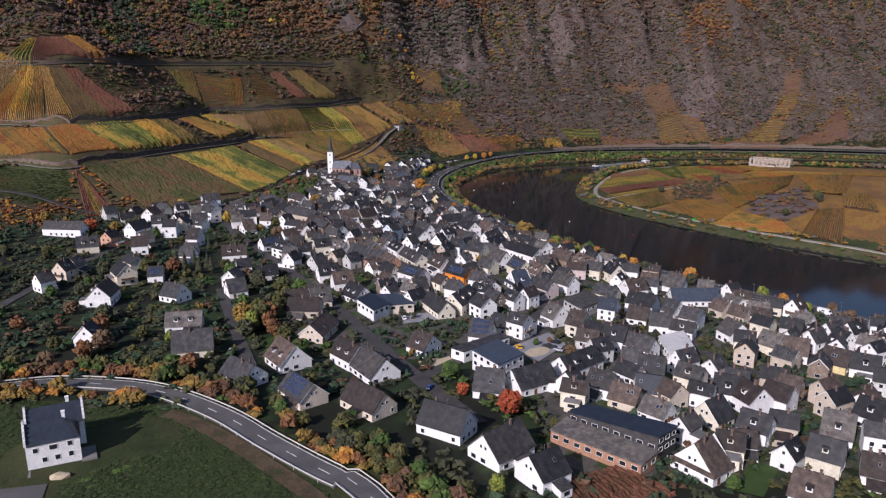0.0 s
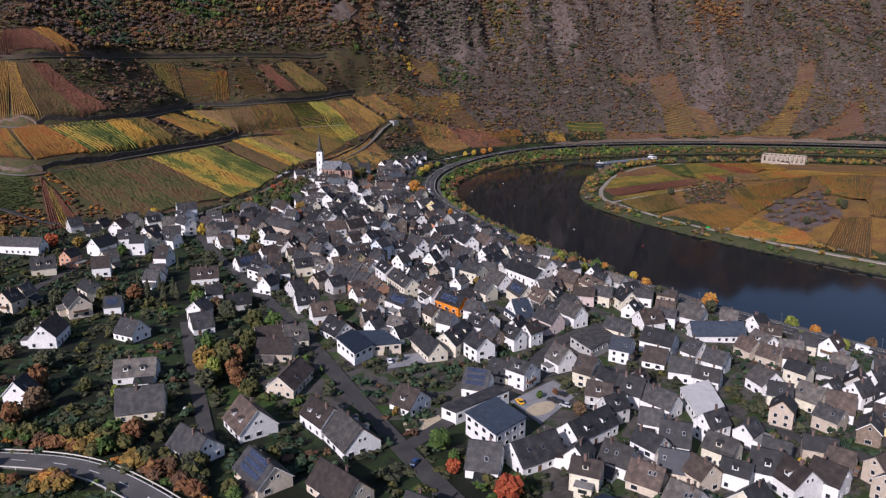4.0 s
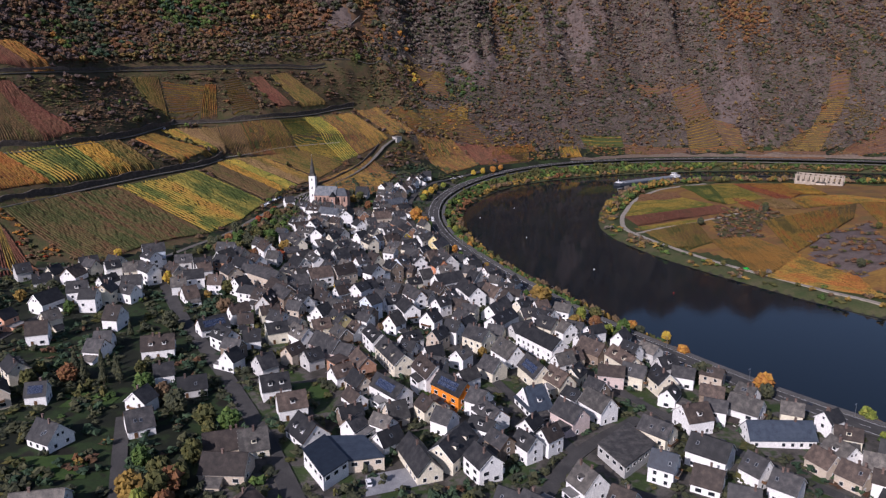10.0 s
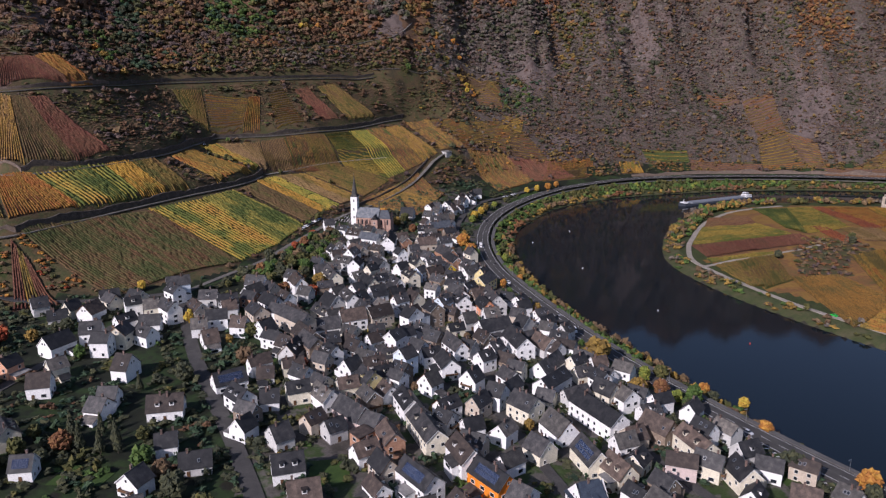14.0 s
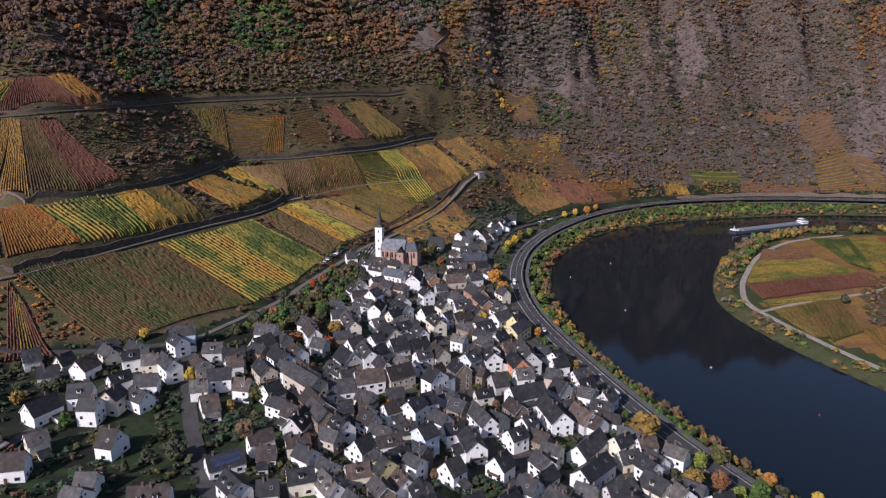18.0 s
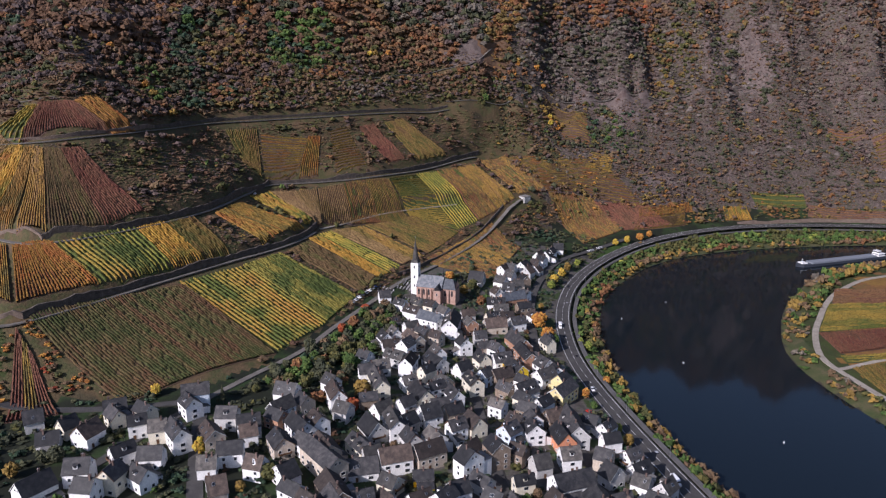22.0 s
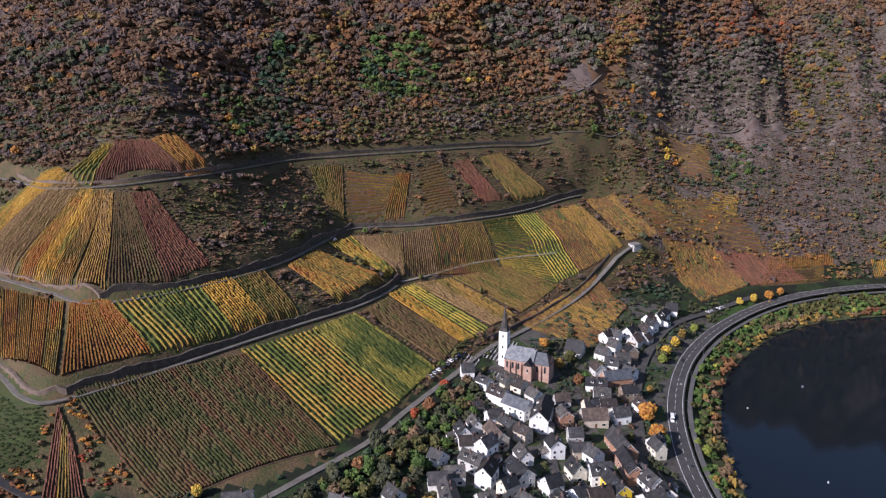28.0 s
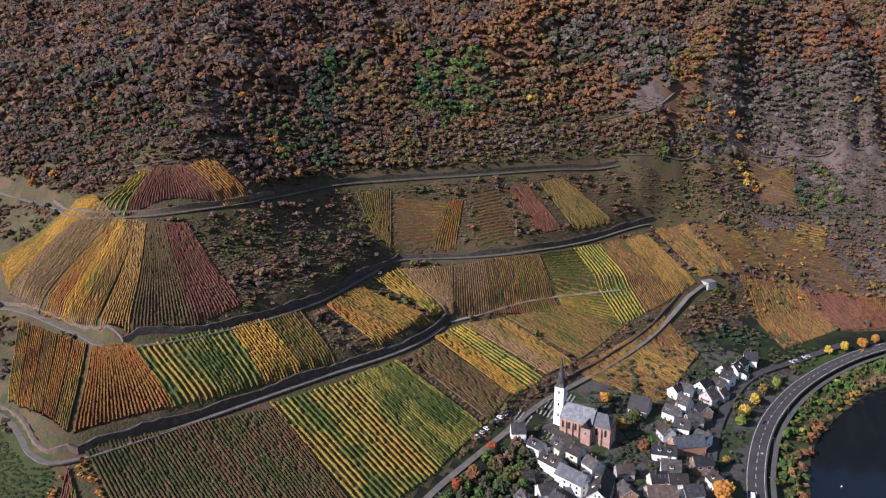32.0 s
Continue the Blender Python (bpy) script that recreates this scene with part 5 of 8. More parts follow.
        e, o = 0.22, side * 0.25
        rv = [(px - al / 2 - e, y0, ah + 0.01), (px + al / 2 + e, y0, ah + 0.01), (px + al / 2 + e, y1 + o, ah - drop * 1.05), (px - al / 2 - e, y1 + o, ah - drop * 1.05)]
        rv += [(p[0], p[1], p[2] + 0.2) for p in rv]
        gv, gf = boxes(((px, y1, ah - drop - 1.2), (al * 0.5, 0.1, 1.2)))
        fl = BOX_F if side > 0 else BOX_F[:, ::-1]
        piece("annex", mesh_from("annex", np.vstack([av, rv, gv]), np.vstack([fl, fl + 8, gf + 16]), [WALLS[wall], ROOFS[rnd.choice(["slate", "old", "brown", "old"])] if drop > 0.5 else M_FLATROOF, M_GLASS], np.repeat([0, 1, 2], 6)), top)
    # windows, floor by floor
    floors = [1.5 + 2.7 * k for k in range(max(1, int((eave - 0.4) / 2.6)))]
    kind = rnd.choice(["std", "std", "wide"])
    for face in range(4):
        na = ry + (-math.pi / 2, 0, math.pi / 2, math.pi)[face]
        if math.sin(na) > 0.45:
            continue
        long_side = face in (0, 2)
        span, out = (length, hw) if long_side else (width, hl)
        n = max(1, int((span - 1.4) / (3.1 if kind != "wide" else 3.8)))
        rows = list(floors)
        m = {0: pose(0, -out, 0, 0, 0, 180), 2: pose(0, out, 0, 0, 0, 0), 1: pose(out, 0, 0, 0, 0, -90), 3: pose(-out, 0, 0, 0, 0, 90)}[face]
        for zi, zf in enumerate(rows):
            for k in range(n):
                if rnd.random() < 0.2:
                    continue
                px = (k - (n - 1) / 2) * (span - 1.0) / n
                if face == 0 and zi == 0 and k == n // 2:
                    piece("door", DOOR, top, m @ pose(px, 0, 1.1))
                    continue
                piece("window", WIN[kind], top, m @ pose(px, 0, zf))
        if not long_side and rise > 2.6:
            for px in ((-0.9, 0.9) if width > 9 else (0.0,)):
                piece("window", WIN["small"], top, m @ pose(px, 0, eave + rise * 0.35))
        if not long_side and math.sin(na) < -0.3 and rnd.random() < 0.16 and eave > 4.5:
            bv, bf = boxes(((0, 0.7, 3.0), (width * 0.6, 1.4, 0.16)), ((0, 1.36, 3.55), (width * 0.6, 0.06, 0.9)), ((-width * 0.3, 0.7, 3.55), (0.06, 1.4, 0.9)), ((width * 0.3, 0.7, 3.55), (0.06, 1.4, 0.9)))
            piece("balcony", mesh_from("balcony", bv, bf, [M_CONCRETE, M_WOOD], np.repeat([0, 1, 1, 1], 6)), top, m)
    return top


def district(*rows):
    for row in rows:
        r = row[7] if len(row) > 7 else ""
        house(*row[:7], r, hip=0.35 if row[4] > 13.5 else 0.0)


def hall(name, corners, z_low, z_high, wall, roof, label, low_edge=2, overhang=0.4, window="wide"):
    """A flat-sided building on four corners (anticlockwise or not); its roof slopes down towards the edge low_edge."""
    q = np.array(corners, float)
    area = 0.5 * np.sum(q[:, 0] * np.roll(q[:, 1], -1) - q[:, 1] * np.roll(q[:, 0], -1))
    if area < 0:
        q = q[::-1].copy()
        low_edge = (2 - low_edge) % 4
    c = q.mean(0)
    z = float(ground(c[0], c[1]))
    PLACED.append((c[0], c[1], np.linalg.norm(q[0] - c), np.linalg.norm(q[0] - c)))
    top = tagged(new(name, None), label, name.replace("_", " "))
    top.matrix_basis = pose(c[0], c[1], z)
    p = q - c
    hz = [z_low if k in (low_edge, (low_edge + 1) % 4) else z_high for k in range(4)]
    v = [(*p[k], -2.5) for k in range(4)] + [(*p[k], hz[k]) for k in range(4)]
    piece("wall", mesh_from("wall", v, BOX_F, wall), top)
    pr = p * (1 + overhang / np.linalg.norm(p, axis=1)[:, None])
    v = [(*pr[k], hz[k] + 0.02) for k in range(4)] + [(*pr[k], hz[k] + 0.4) for k in range(4)]
    piece("roof", mesh_from("roof", v, BOX_F, roof), top)
    for k in range(4):
        a, b = p[k], p[(k + 1) % 4]
        e = b - a
        ln = np.linalg.norm(e)
        nrm = np.array([e[1], -e[0]]) / ln
        if nrm[1] > 0.4:
            continue
        n = int(ln / 3.4)
        zt = min(hz[k], hz[(k + 1) % 4]) - 1.4
        for i in range(n):
            m = a + e * (i + 0.5) / n
            face = math.degrees(math.atan2(nrm[1], nrm[0])) - 90
            for zz in ((zt, zt - 3.0) if zt > 4.6 else (zt,)):
                piece("window", WIN[window], top, pose(m[0], m[1], zz, 0, 0, face))
    return top



# ---- the large buildings ----
M_SLATE_SPIRE = ROOFS["slate"]
M_SANDSTONE = mottled("red_sandstone", [(0.3, (0.30, 0.18, 0.14)), (0.7, (0.44, 0.30, 0.24))], 0.6, 4, relief=0.3)


def prism(n, r0, r1, z0, z1, turn=0.0):
    """A tapered prism or, with r1 near 0, a spire, with n sides."""
    a = np.arange(n) * 2 * math.pi / n + math.radians(turn)
    v = np.vstack([np.column_stack([np.cos(a) * r, np.sin(a) * r, np.full(n, z)]) for r, z in ((r0, z0), (max(r1, 0.02), z1))])
    f = [(k, (k + 1) % n, n + (k + 1) % n, n + k) for k in range(n)]
    return v, np.array(f)


def church(x, y, turn):
    z = 21.5
    top = tagged(new("church", None), "white-towered village church with slate spire and sandstone nave", "church")
    top.matrix_basis = pose(x, y, z, 0, 0, turn)
    PLACED.append((x + 14, y - 3, 22, 22))
    v, f = boxes(((0, 0, 10.7), (5.4, 5.4, 27.4)))
    tower = piece("tower", mesh_from("tower", v, f, WALLS["w"]), top, None, "white rendered tower")
    v1, f1 = prism(4, 4.1, 2.4, 24.3, 26.6, 45)
    v2, f2 = prism(8, 2.35, 0.05, 26.0, 41.5, 22.5)
    piece("spire", mesh_from("spire", np.vstack([v1, v2]), np.vstack([f1, f2 + 8]), ROOFS["old"]), top, None, "steep grey slate spire")
    piece("cross", mesh_from("cross", *boxes(((0, 0, 42.1), (0.12, 0.12, 2.0)), ((0, 0, 42.4), (0.9, 0.1, 0.1))), M_METAL), top)
    for k, ang in enumerate((180, 90, -90)):
        for zz in (7.5, 14.0, 21.2):
            piece("belfry_window", WIN["tall"], tower, pose(*(np.array([math.sin(math.radians(-ang)), math.cos(math.radians(ang))]) * 2.7), zz, 0, 0, ang))
    for name, x0, x1, w, eave, ridge in (("nave", 2.6, 21.0, 12.5, 8.6, 15.2), ("choir", 21.0, 31.0, 10.5, 8.2, 13.6)):
        hw = w / 2
        v = [(x0, -hw, -5), (x1, -hw, -5), (x1, hw, -5), (x0, hw, -5), (x0, -hw, eave), (x1, -hw, eave), (x1, hw, eave), (x0, hw, eave), (x0, 0, ridge), (x1, 0, ridge)]
        f3 = [(1, 2, 6), (1, 6, 5), (5, 6, 9), (3, 0, 4), (3, 4, 7), (7, 4, 8), (0, 1, 5), (0, 5, 4), (2, 3, 7), (2, 7, 6)]
        body = piece(name, mesh_from(name, v, f3, M_SANDSTONE), top, None, "pinkish sandstone wall")
        vs, fs = [], []
        s = (ridge - eave) / hw
        for side in (-1, 1):
            a, b = (x0 - 0.2, side * (hw + 0.5), eave - 0.5 * s + 0.25), (x1 + 0.3, side * (hw + 0.5), eave - 0.5 * s + 0.25)
            c, d = (x1 + 0.3 - (3.5 if name == "choir" else 0), 0, ridge + 0.25), (x0 - 0.2, 0, ridge + 0.25)
            vs.append(slab(a, b, c, d, 0.3) if side < 0 else slab(b, a, d, c, 0.3))
            fs.append(BOX_F[:, ::-1] + 8 * (len(vs) - 1))
        if name == "choir":
            q = np.array([(x1 + 0.3, -hw - 0.5, eave - 0.4), (x1 + 0.3, hw + 0.5, eave - 0.4), (x1 - 3.2, 0, ridge + 0.25), (x1 - 3.2, 0, ridge + 0.25)])
            vs.append(np.vstack([q, q - np.array([0, 0, 0.3])]))
            fs.append(BOX_F[:, ::-1] + 16)
        piece("roof", mesh_from("roof", np.vstack(vs), np.vstack(fs), ROOFS["slateblue"]), body, None, "blue-grey slate roof")
        n = 5 if name == "nave" else 2
        for k in range(n):
            px = x0 + (x1 - x0) * (k + 0.5) / n
            piece("arched_window", mesh_from("arched_window", *boxes(((0, 0.05, 0), (1.2, 0.2, 3.6)), ((0, 0.05, 2.0), (0.8, 0.2, 0.6))), M_GLASS), body, pose(px, -hw, 4.6, 0, 0, 180))
            piece("buttress", mesh_from("buttress", *boxes(((0, 0, 0), (0.8, 1.3, 9.0)), ((0, 0.1, 5.0), (0.8, 0.9, 1.2))), M_SANDSTONE), body, pose(px + (x1 - x0) / n / 2, -hw - 0.5, 1.5))
    v, f = boxes(((19, -8.2, 2.0), (5.2, 4.6, 12)))
    porch = piece("side_chapel", mesh_from("side_chapel", v, f, M_SANDSTONE), top)
    g = np.array([(16.2, -10.7, 7.8), (21.8, -10.7, 7.8), (19, -10.7, 11.4), (16.2, -4, 7.8), (21.8, -4, 7.8), (19, -4, 11.4)])
    piece("gable_roof", mesh_from("gable_roof", g, [(0, 1, 2), (3, 5, 4), (0, 2, 5), (0, 5, 3), (1, 4, 5), (1, 5, 2)], ROOFS["slate"]), porch)
    piece("window", WIN["tall"], porch, pose(19, -10.5, 5.0, 0, 0, 180))
    v, f = prism(6, 0.8, 0.03, 13.5, 22.0)
    piece("ridge_turret", mesh_from("ridge_turret", v, f, ROOFS["slate"]), top, pose(20.5, 0, 0))
    return top


church(0.0, 0.0, -12)

def ruin(x, y, turn, length, width, tall):
    """A roofless nave: four thick walls, tall empty windows in the long ones."""
    z = float(ground(x, y))
    top = tagged(new("church_ruin", None), "roofless pale stone ruin with a row of tall empty windows", "ruin")
    top.matrix_basis = pose(x, y, z, 0, 0, turn)
    hl, hw = length / 2, width / 2
    for side in (-1, 1):
        n = 9
        rows = []
        for k in range(n + 1):
            px = -hl + length * k / n
            rows.append(((px, side * hw, tall / 2 - 0.5), (length / n * 0.55, 1.1, tall + 1)))
        rows.append(((0, side * hw, tall * 0.13), (length, 1.0, tall * 0.26 + 1)))
        rows.append(((0, side * hw, tall - 0.5 + 0.3 * side), (length + 1, 1.2, 1.1)))
        piece("side_wall", mesh_from("side_wall", *boxes(*rows), M_RUIN), top)
    for side in (-1, 1):
        piece("end_wall", mesh_from("end_wall", *boxes(((side * hl, 0, tall / 2), (1.1, width, tall)), ((side * hl, -1, tall + 0.6), (1.1, width * 0.5, 1.4))), M_RUIN), top)
    piece("lean_to", mesh_from("lean_to", *boxes(((3, -hw - 3, 1.2), (9, 5, 4.0)), ((3, -hw - 3, 3.4), (10, 6, 0.3))), [WALLS["t"], ROOFS["slate"]], np.repeat([0, 1], 6)), top, None, "low dark lean-to")
    return top


M_RUIN = mottled("ruin_stone", [(0.3, (0.27, 0.22, 0.17)), (0.7, (0.42, 0.36, 0.29))], 0.5, 3, relief=0.6)
ruin(552, 128, -40, 46, 13, 10.5)

# the white manor with stepped gables beside the bypass
def manor(x, y, turn):
    z = float(ground(x, y))
    top = tagged(new("manor_house", None), "white manor house with stepped gables and dark tiled roof", "house")
    top.matrix_basis = pose(x, y, z, 0, 0, turn)
    PLACED.append((x, y, 14, 14))
    for name, cx, cy, ln, w, eave, rise in (("main_wing", 0, 0, 13.5, 9.5, 7.4, 4.4), ("rear_wing", 1.0, 9.5, 15.0, 8.5, 7.4, 4.6)):
        hl, hw = ln / 2, w / 2
        v = [(-hl, -hw, -2), (hl, -hw, -2), (hl, hw, -2), (-hl, hw, -2), (-hl, -hw, eave), (hl, -hw, eave), (hl, hw, eave), (-hl, hw, eave), (-hl, 0, eave + rise), (hl, 0, eave + rise)]
        f3 = [(1, 2, 6), (1, 6, 5), (5, 6, 9), (3, 0, 4), (3, 4, 7), (7, 4, 8), (0, 1, 5), (0, 5, 4), (2, 3, 7), (2, 7, 6)]
        body = piece(name, mesh_from(name, v, f3, WALLS["w"]), top, pose(cx, cy, 0))
        vs, fs = [], []
        hipx = 4.0 if name == "main_wing" else 0.0
        for side in (-1, 1):
            a, b, c, d = (-hl + 0.3, side * (hw + 0.4), eave - 0.1), (hl + 0.3, side * (hw + 0.4), eave - 0.1), (hl + 0.3 - hipx, 0, eave + rise + 0.2), (-hl + 0.3, 0, eave + rise + 0.2)
            vs.append(slab(a, b, c, d, 0.25) if side < 0 else slab(b, a, d, c, 0.25))
            fs.append(BOX_F[:, ::-1] + 8 * (len(vs) - 1))
        if hipx:
            q = np.array([(hl + 0.35, -hw - 0.4, eave - 0.1), (hl + 0.35, hw + 0.4, eave - 0.1), (hl + 0.35 - hipx, 0, eave + rise + 0.2), (hl + 0.35 - hipx, 0, eave + rise + 0.2)])
            vs.append(np.vstack([q, q - np.array([0, 0, 0.2])]))
            fs.append(BOX_F[:, ::-1] + 16)
        piece("roof", mesh_from("roof", np.vstack(vs), np.vstack(fs), ROOFS["navy"]), body, None, "dark glazed tile roof")
        for side in ((-1,) if hipx else (-1, 1)):
            steps = [((side * hl, s * (hw - 0.5 - 1.0 * k), eave + 0.7 + k * 0.98), (0.6, 1.05, 1.9)) for k in range(5) for s in (-1, 1)]
            piece("stepped_gable", mesh_from("stepped_gable", *boxes(*steps), WALLS["w"]), body)
        for px, zz, kind in ((-4.4, 5.6, "std"), (0, 5.7, "wide"), (4.2, 5.8, "std"), (-2.4, 2.4, "std"), (0.8, 2.4, "std"), (4.2, 2.6, "std")):
            if name == "main_wing":
                piece("window", WIN[kind], body, pose(px, -hw, zz, 0, 0, 180))
        piece("chimney", mesh_from("chimney", *boxes(((0, 0, 0), (0.9, 0.8, 2.4)), ((0, 0, 1.2), (1.1, 1.0, 0.2))), WALLS["w"]), body, pose(hl * 0.5, 0.8, eave + rise + 0.4))
    for px, wy in ((-8.2, 14), (8.6, 8)):
        piece("terrace", mesh_from("terrace", *boxes(((px, -2, -0.4), (4.0, wy, 1.2))), M_CONCRETE), top)
    return top


manor(-63.5, -537.5, 22)
M_DARKWALL = mottled("dark_cladding", [(0.3, (0.04, 0.038, 0.038)), (0.7, (0.07, 0.065, 0.062))], 0.5, 4, relief=0.2)
hall("sports_hall", [(67.4, -479.3), (79.6, -468.5), (86.5, -484.0), (74.5, -494.5)], 7.4, 8.0, WALLS["w"], ROOFS["navy"], "white sports hall with a dark blue sheet roof", 1)
hall("hall_wing", [(60.6, -468.2), (82.5, -453.8), (86.4, -458.5), (65.0, -473.0)], 4.6, 5.0, WALLS["w"], ROOFS["slate"], "low white wing with a flat dark roof", 1)
hall("school_hall", [(89.9, -532.0), (97.9, -527.5), (118.5, -548.5), (110.0, -554.5)], 7.0, 9.0, M_DARKWALL, ROOFS["navy"], "long school hall with a sloping dark blue roof", 0)
hall("school_wing", [(82.5, -538.0), (90.0, -531.0), (110.0, -555.0), (102.5, -561.0)], 4.0, 4.6, WALLS["brk"], ROOFS["old"], "low orange brick school wing with a flat roof", 3)
hall("workshop", [(23.6, -407.1), (30.2, -398.1), (38.5, -413.2), (30.9, -422.0)], 5.4, 6.4, WALLS["w"], ROOFS["navy"], "pale workshop hall with a blue sheet roof", 2)
hall("workshop_wing", [(30.1, -396.8), (43.4, -397.8), (50.3, -410.6), (38.4, -411.9)], 4.6, 5.4, WALLS["be"], ROOFS["navy"], "beige workshop wing with a blue sheet roof", 2)
hall("flat_building", [(125.1, -405.9), (140.6, -392.9), (145.0, -408.1), (129.5, -421.0)], 4.8, 5.0, WALLS["g"], ROOFS["old"], "flat-roofed grey commercial building", 2)
hall("market_hall", [(151.4, -459.2), (164.8, -454.2), (160.6, -474.2), (148.0, -480.1)], 4.3, 4.5, WALLS["w"], WALLS["d"], "low white building with a pale flat roof", 2)
hall("brick_annex", [(27.6, -333.8), (32.7, -328.7), (37.0, -333.0), (31.7, -338.6)], 5.8, 6.2, WALLS["brk"], ROOFS["brown"], "small brown brick annex", 2)
hall("pump_house", [(76, 200), (82, 206), (87, 201), (81, 195)], 3.4, 3.7, WALLS["g"], M_CONCRETE, "small grey concrete hut at the end of the lane", 2, window="small")

# ---- the houses ----
# those nearest to the start of the flight
district(
    (-18.0, -486.1, 134, 14.2, 11, 6.2, 'w', 'slate'),
    (-3.4, -471.4, 120, 14.1, 13, 6.7, 'w', 'brown'),
    (4.3, -502.7, 124, 15.0, 11, 6.7, 'be', 'solar'),
    (26.6, -511.8, 129, 16.7, 11, 6.7, 'be', 'brown'),
    (29.2, -482.5, 117, 17.7, 13, 7.2, 'w', 'old'),
    (-41.4, -457.8, 9, 15.1, 12, 6.2, 'c', 'slate'),
    (-50.9, -429.2, 5, 14.8, 11, 5.7, 'w', 'old'),
    (65.3, -545.8, 35, 15.2, 13, 8.7, 'w', 'old'),
    (74.1, -560.5, 27, 10.4, 12, 8.2, 'w', 'slate'),
    (51.0, -529.7, 142, 15.9, 11, 8.2, 'w', 'slate'),
    (85.8, -497.3, 24, 16.9, 12, 7.2, 'w', 'slate'),
    (107.6, -484.0, 32, 20.0, 10, 7.2, 'w', 'slate'),
    (110.8, -504.4, 133, 9.2, 9, 7.7, 'w', 'old'),
    (116.0, -514.3, 137, 9.7, 9, 5.2, 'be', 'brown'),
    (122.6, -525.1, 126, 9.2, 9, 5.2, 'w', 'old'),
    (132.2, -459.8, 140, 9.2, 10, 9.2, 'w', 'slate'),
    (139.9, -468.1, 125, 12.3, 9, 7.7, 'w', 'slate'),
    (143.5, -505.5, 130, 9.2, 9, 9.7, 'c', 'old'),
    (154.2, -513.0, 148, 9.2, 11, 8.7, 'w', 'slate'),
    (158.8, -520.4, 103, 9.4, 11, 8.7, 'w', 'brown'),
    (169.1, -520.4, 125, 9.2, 10, 8.2, 'w', 'brown'),
    (140.1, -529.1, 29, 9.1, 11, 7.2, 'c', 'slate'),
    (148.1, -542.0, 132, 9.2, 10, 8.7, 'w', 'slate'),
    (122.0, -558.6, 30, 10.0, 14, 6.7, 'w', 'brown'),
    (160.1, -559.7, 135, 9.2, 10, 8.7, 'c', 'slate'),
    (175.9, -542.8, 140, 9.2, 12, 7.7, 'w', 'old'),
    (194.3, -534.8, 121, 9.2, 11, 8.2, 'w', 'slate'),
    (214.1, -487.5, 130, 9.2, 10, 7.7, 'y', 'brown'),
    (221.2, -494.4, 143, 10.2, 10, 7.7, 'w', 'slate'),
    (203.9, -476.0, 144, 9.2, 10, 8.2, 'w', 'brown'),
    (197.6, -469.1, 120, 9.3, 10, 8.2, 'c', 'old'),
    (145.1, -575.5, 135, 9.2, 12, 5.7, 'w', 'brown'),
    (171.7, -566.8, 144, 9.2, 11, 6.7, 'w', 'brown'),
    (50.5, -459.7, 135, 9.1, 12, 6.7, 'w', 'brown'),
    (76.8, -447.8, 154, 9.2, 12, 8.2, 'w', 'solar'),
    (62.1, -409.9, 107, 19.4, 9, 7.2, 'c', 'slate'),
    (73.7, -404.9, 54, 18.2, 11, 8.7, 'c', 'slate'),
    (91.0, -382.5, 114, 11.8, 9, 7.7, 'w', 'slate'),
    (23.6, -389.1, 123, 12.7, 11, 7.2, 'w', 'slate'),
    (5.5, -396.2, 14, 9.5, 11, 7.2, 'c', 'old'),
    (6.8, -439.2, 71, 19.1, 11, 6.7, 'be', 'brown'),
    (-36.8, -380.5, 25, 9.2, 10, 6.2, 'w', 'slate'),
    (-64.2, -388.1, 148, 11.0, 10, 6.2, 'w', 'slate'),
    (88.4, -436.6, 142, 9.2, 10, 6.7, 'c', 'slate'),
    (114.4, -428.6, 113, 9.2, 10, 8.7, 'w', 'old'),
    (133.2, -494.8, 153, 9.2, 11, 9.2, 'w', 'slate'),
    (159.9, -441.4, 152, 9.2, 9, 8.2, 'w', 'slate'),
    (155.0, -428.1, 143, 9.2, 9, 6.7, 'w', 'brown'),
    (188.6, -453.5, 99, 9.2, 11, 8.2, 'w', 'old'),
    (196.0, -398.9, 173, 23.8, 11, 6.7, 'w', 'navy'),
    (209.4, -415.9, 104, 9.8, 10, 7.7, 'w', 'old'),
    (217.4, -424.0, 148, 9.2, 10, 7.2, 'w', 'old'),
)
district(
    (140.3, -548, 161, 7.5, 8, 6, 'w'),
)
district(
    (20.4, -471.4, 124, 13.6, 10, 8, 'w'),
    (70.2, -500.9, 159, 9.9, 13, 7, 'w'),
    (125.9, -509.6, 153, 8.4, 9, 8, 'be', 'navy'),
    (131.9, -515.3, 112, 7.5, 9, 8, 'be', 'brown'),
)
district(
    (178.1, -513.1, 132, 7.5, 8, 8, 't', 'brown'),
    (230.9, -467.4, 101, 7.5, 11, 8, 'w'),
    (-96.3, -391.7, 90, 15, 11, 9, 'w'),
    (-84.2, -447.4, 85, 7.5, 9, 8, 'w'),
)
district(
    (-4.2, -396.7, 12, 13, 10, 7, 't', 'brown'),
    (-0.8, -410.8, 171, 14.9, 11, 7, 't', 'brown'),
    (73.2, -386.1, 139, 7.5, 8, 8, 'w'),
)
district(
    (82.7, -415.9, 113, 10.3, 9, 9, 'w'),
    (94.3, -442.8, 132, 8.8, 8, 9, 'w'),
    (120.8, -385.2, 119, 11.9, 9, 9, 'p'),
    (121, -442.7, 135, 7.5, 11, 10, 'c'),
    (142.8, -421.3, 142, 8.4, 9, 9, 'w', 'navy'),
    (149.1, -399.8, 129, 11.2, 9, 9, 'c'),
    (162.7, -413.4, 136, 13.6, 11, 9, 'w'),
    (168.2, -387.9, 10, 10.7, 11, 9, 'w'),
    (172.9, -425.6, 117, 7.5, 9, 9, 'w'),
)
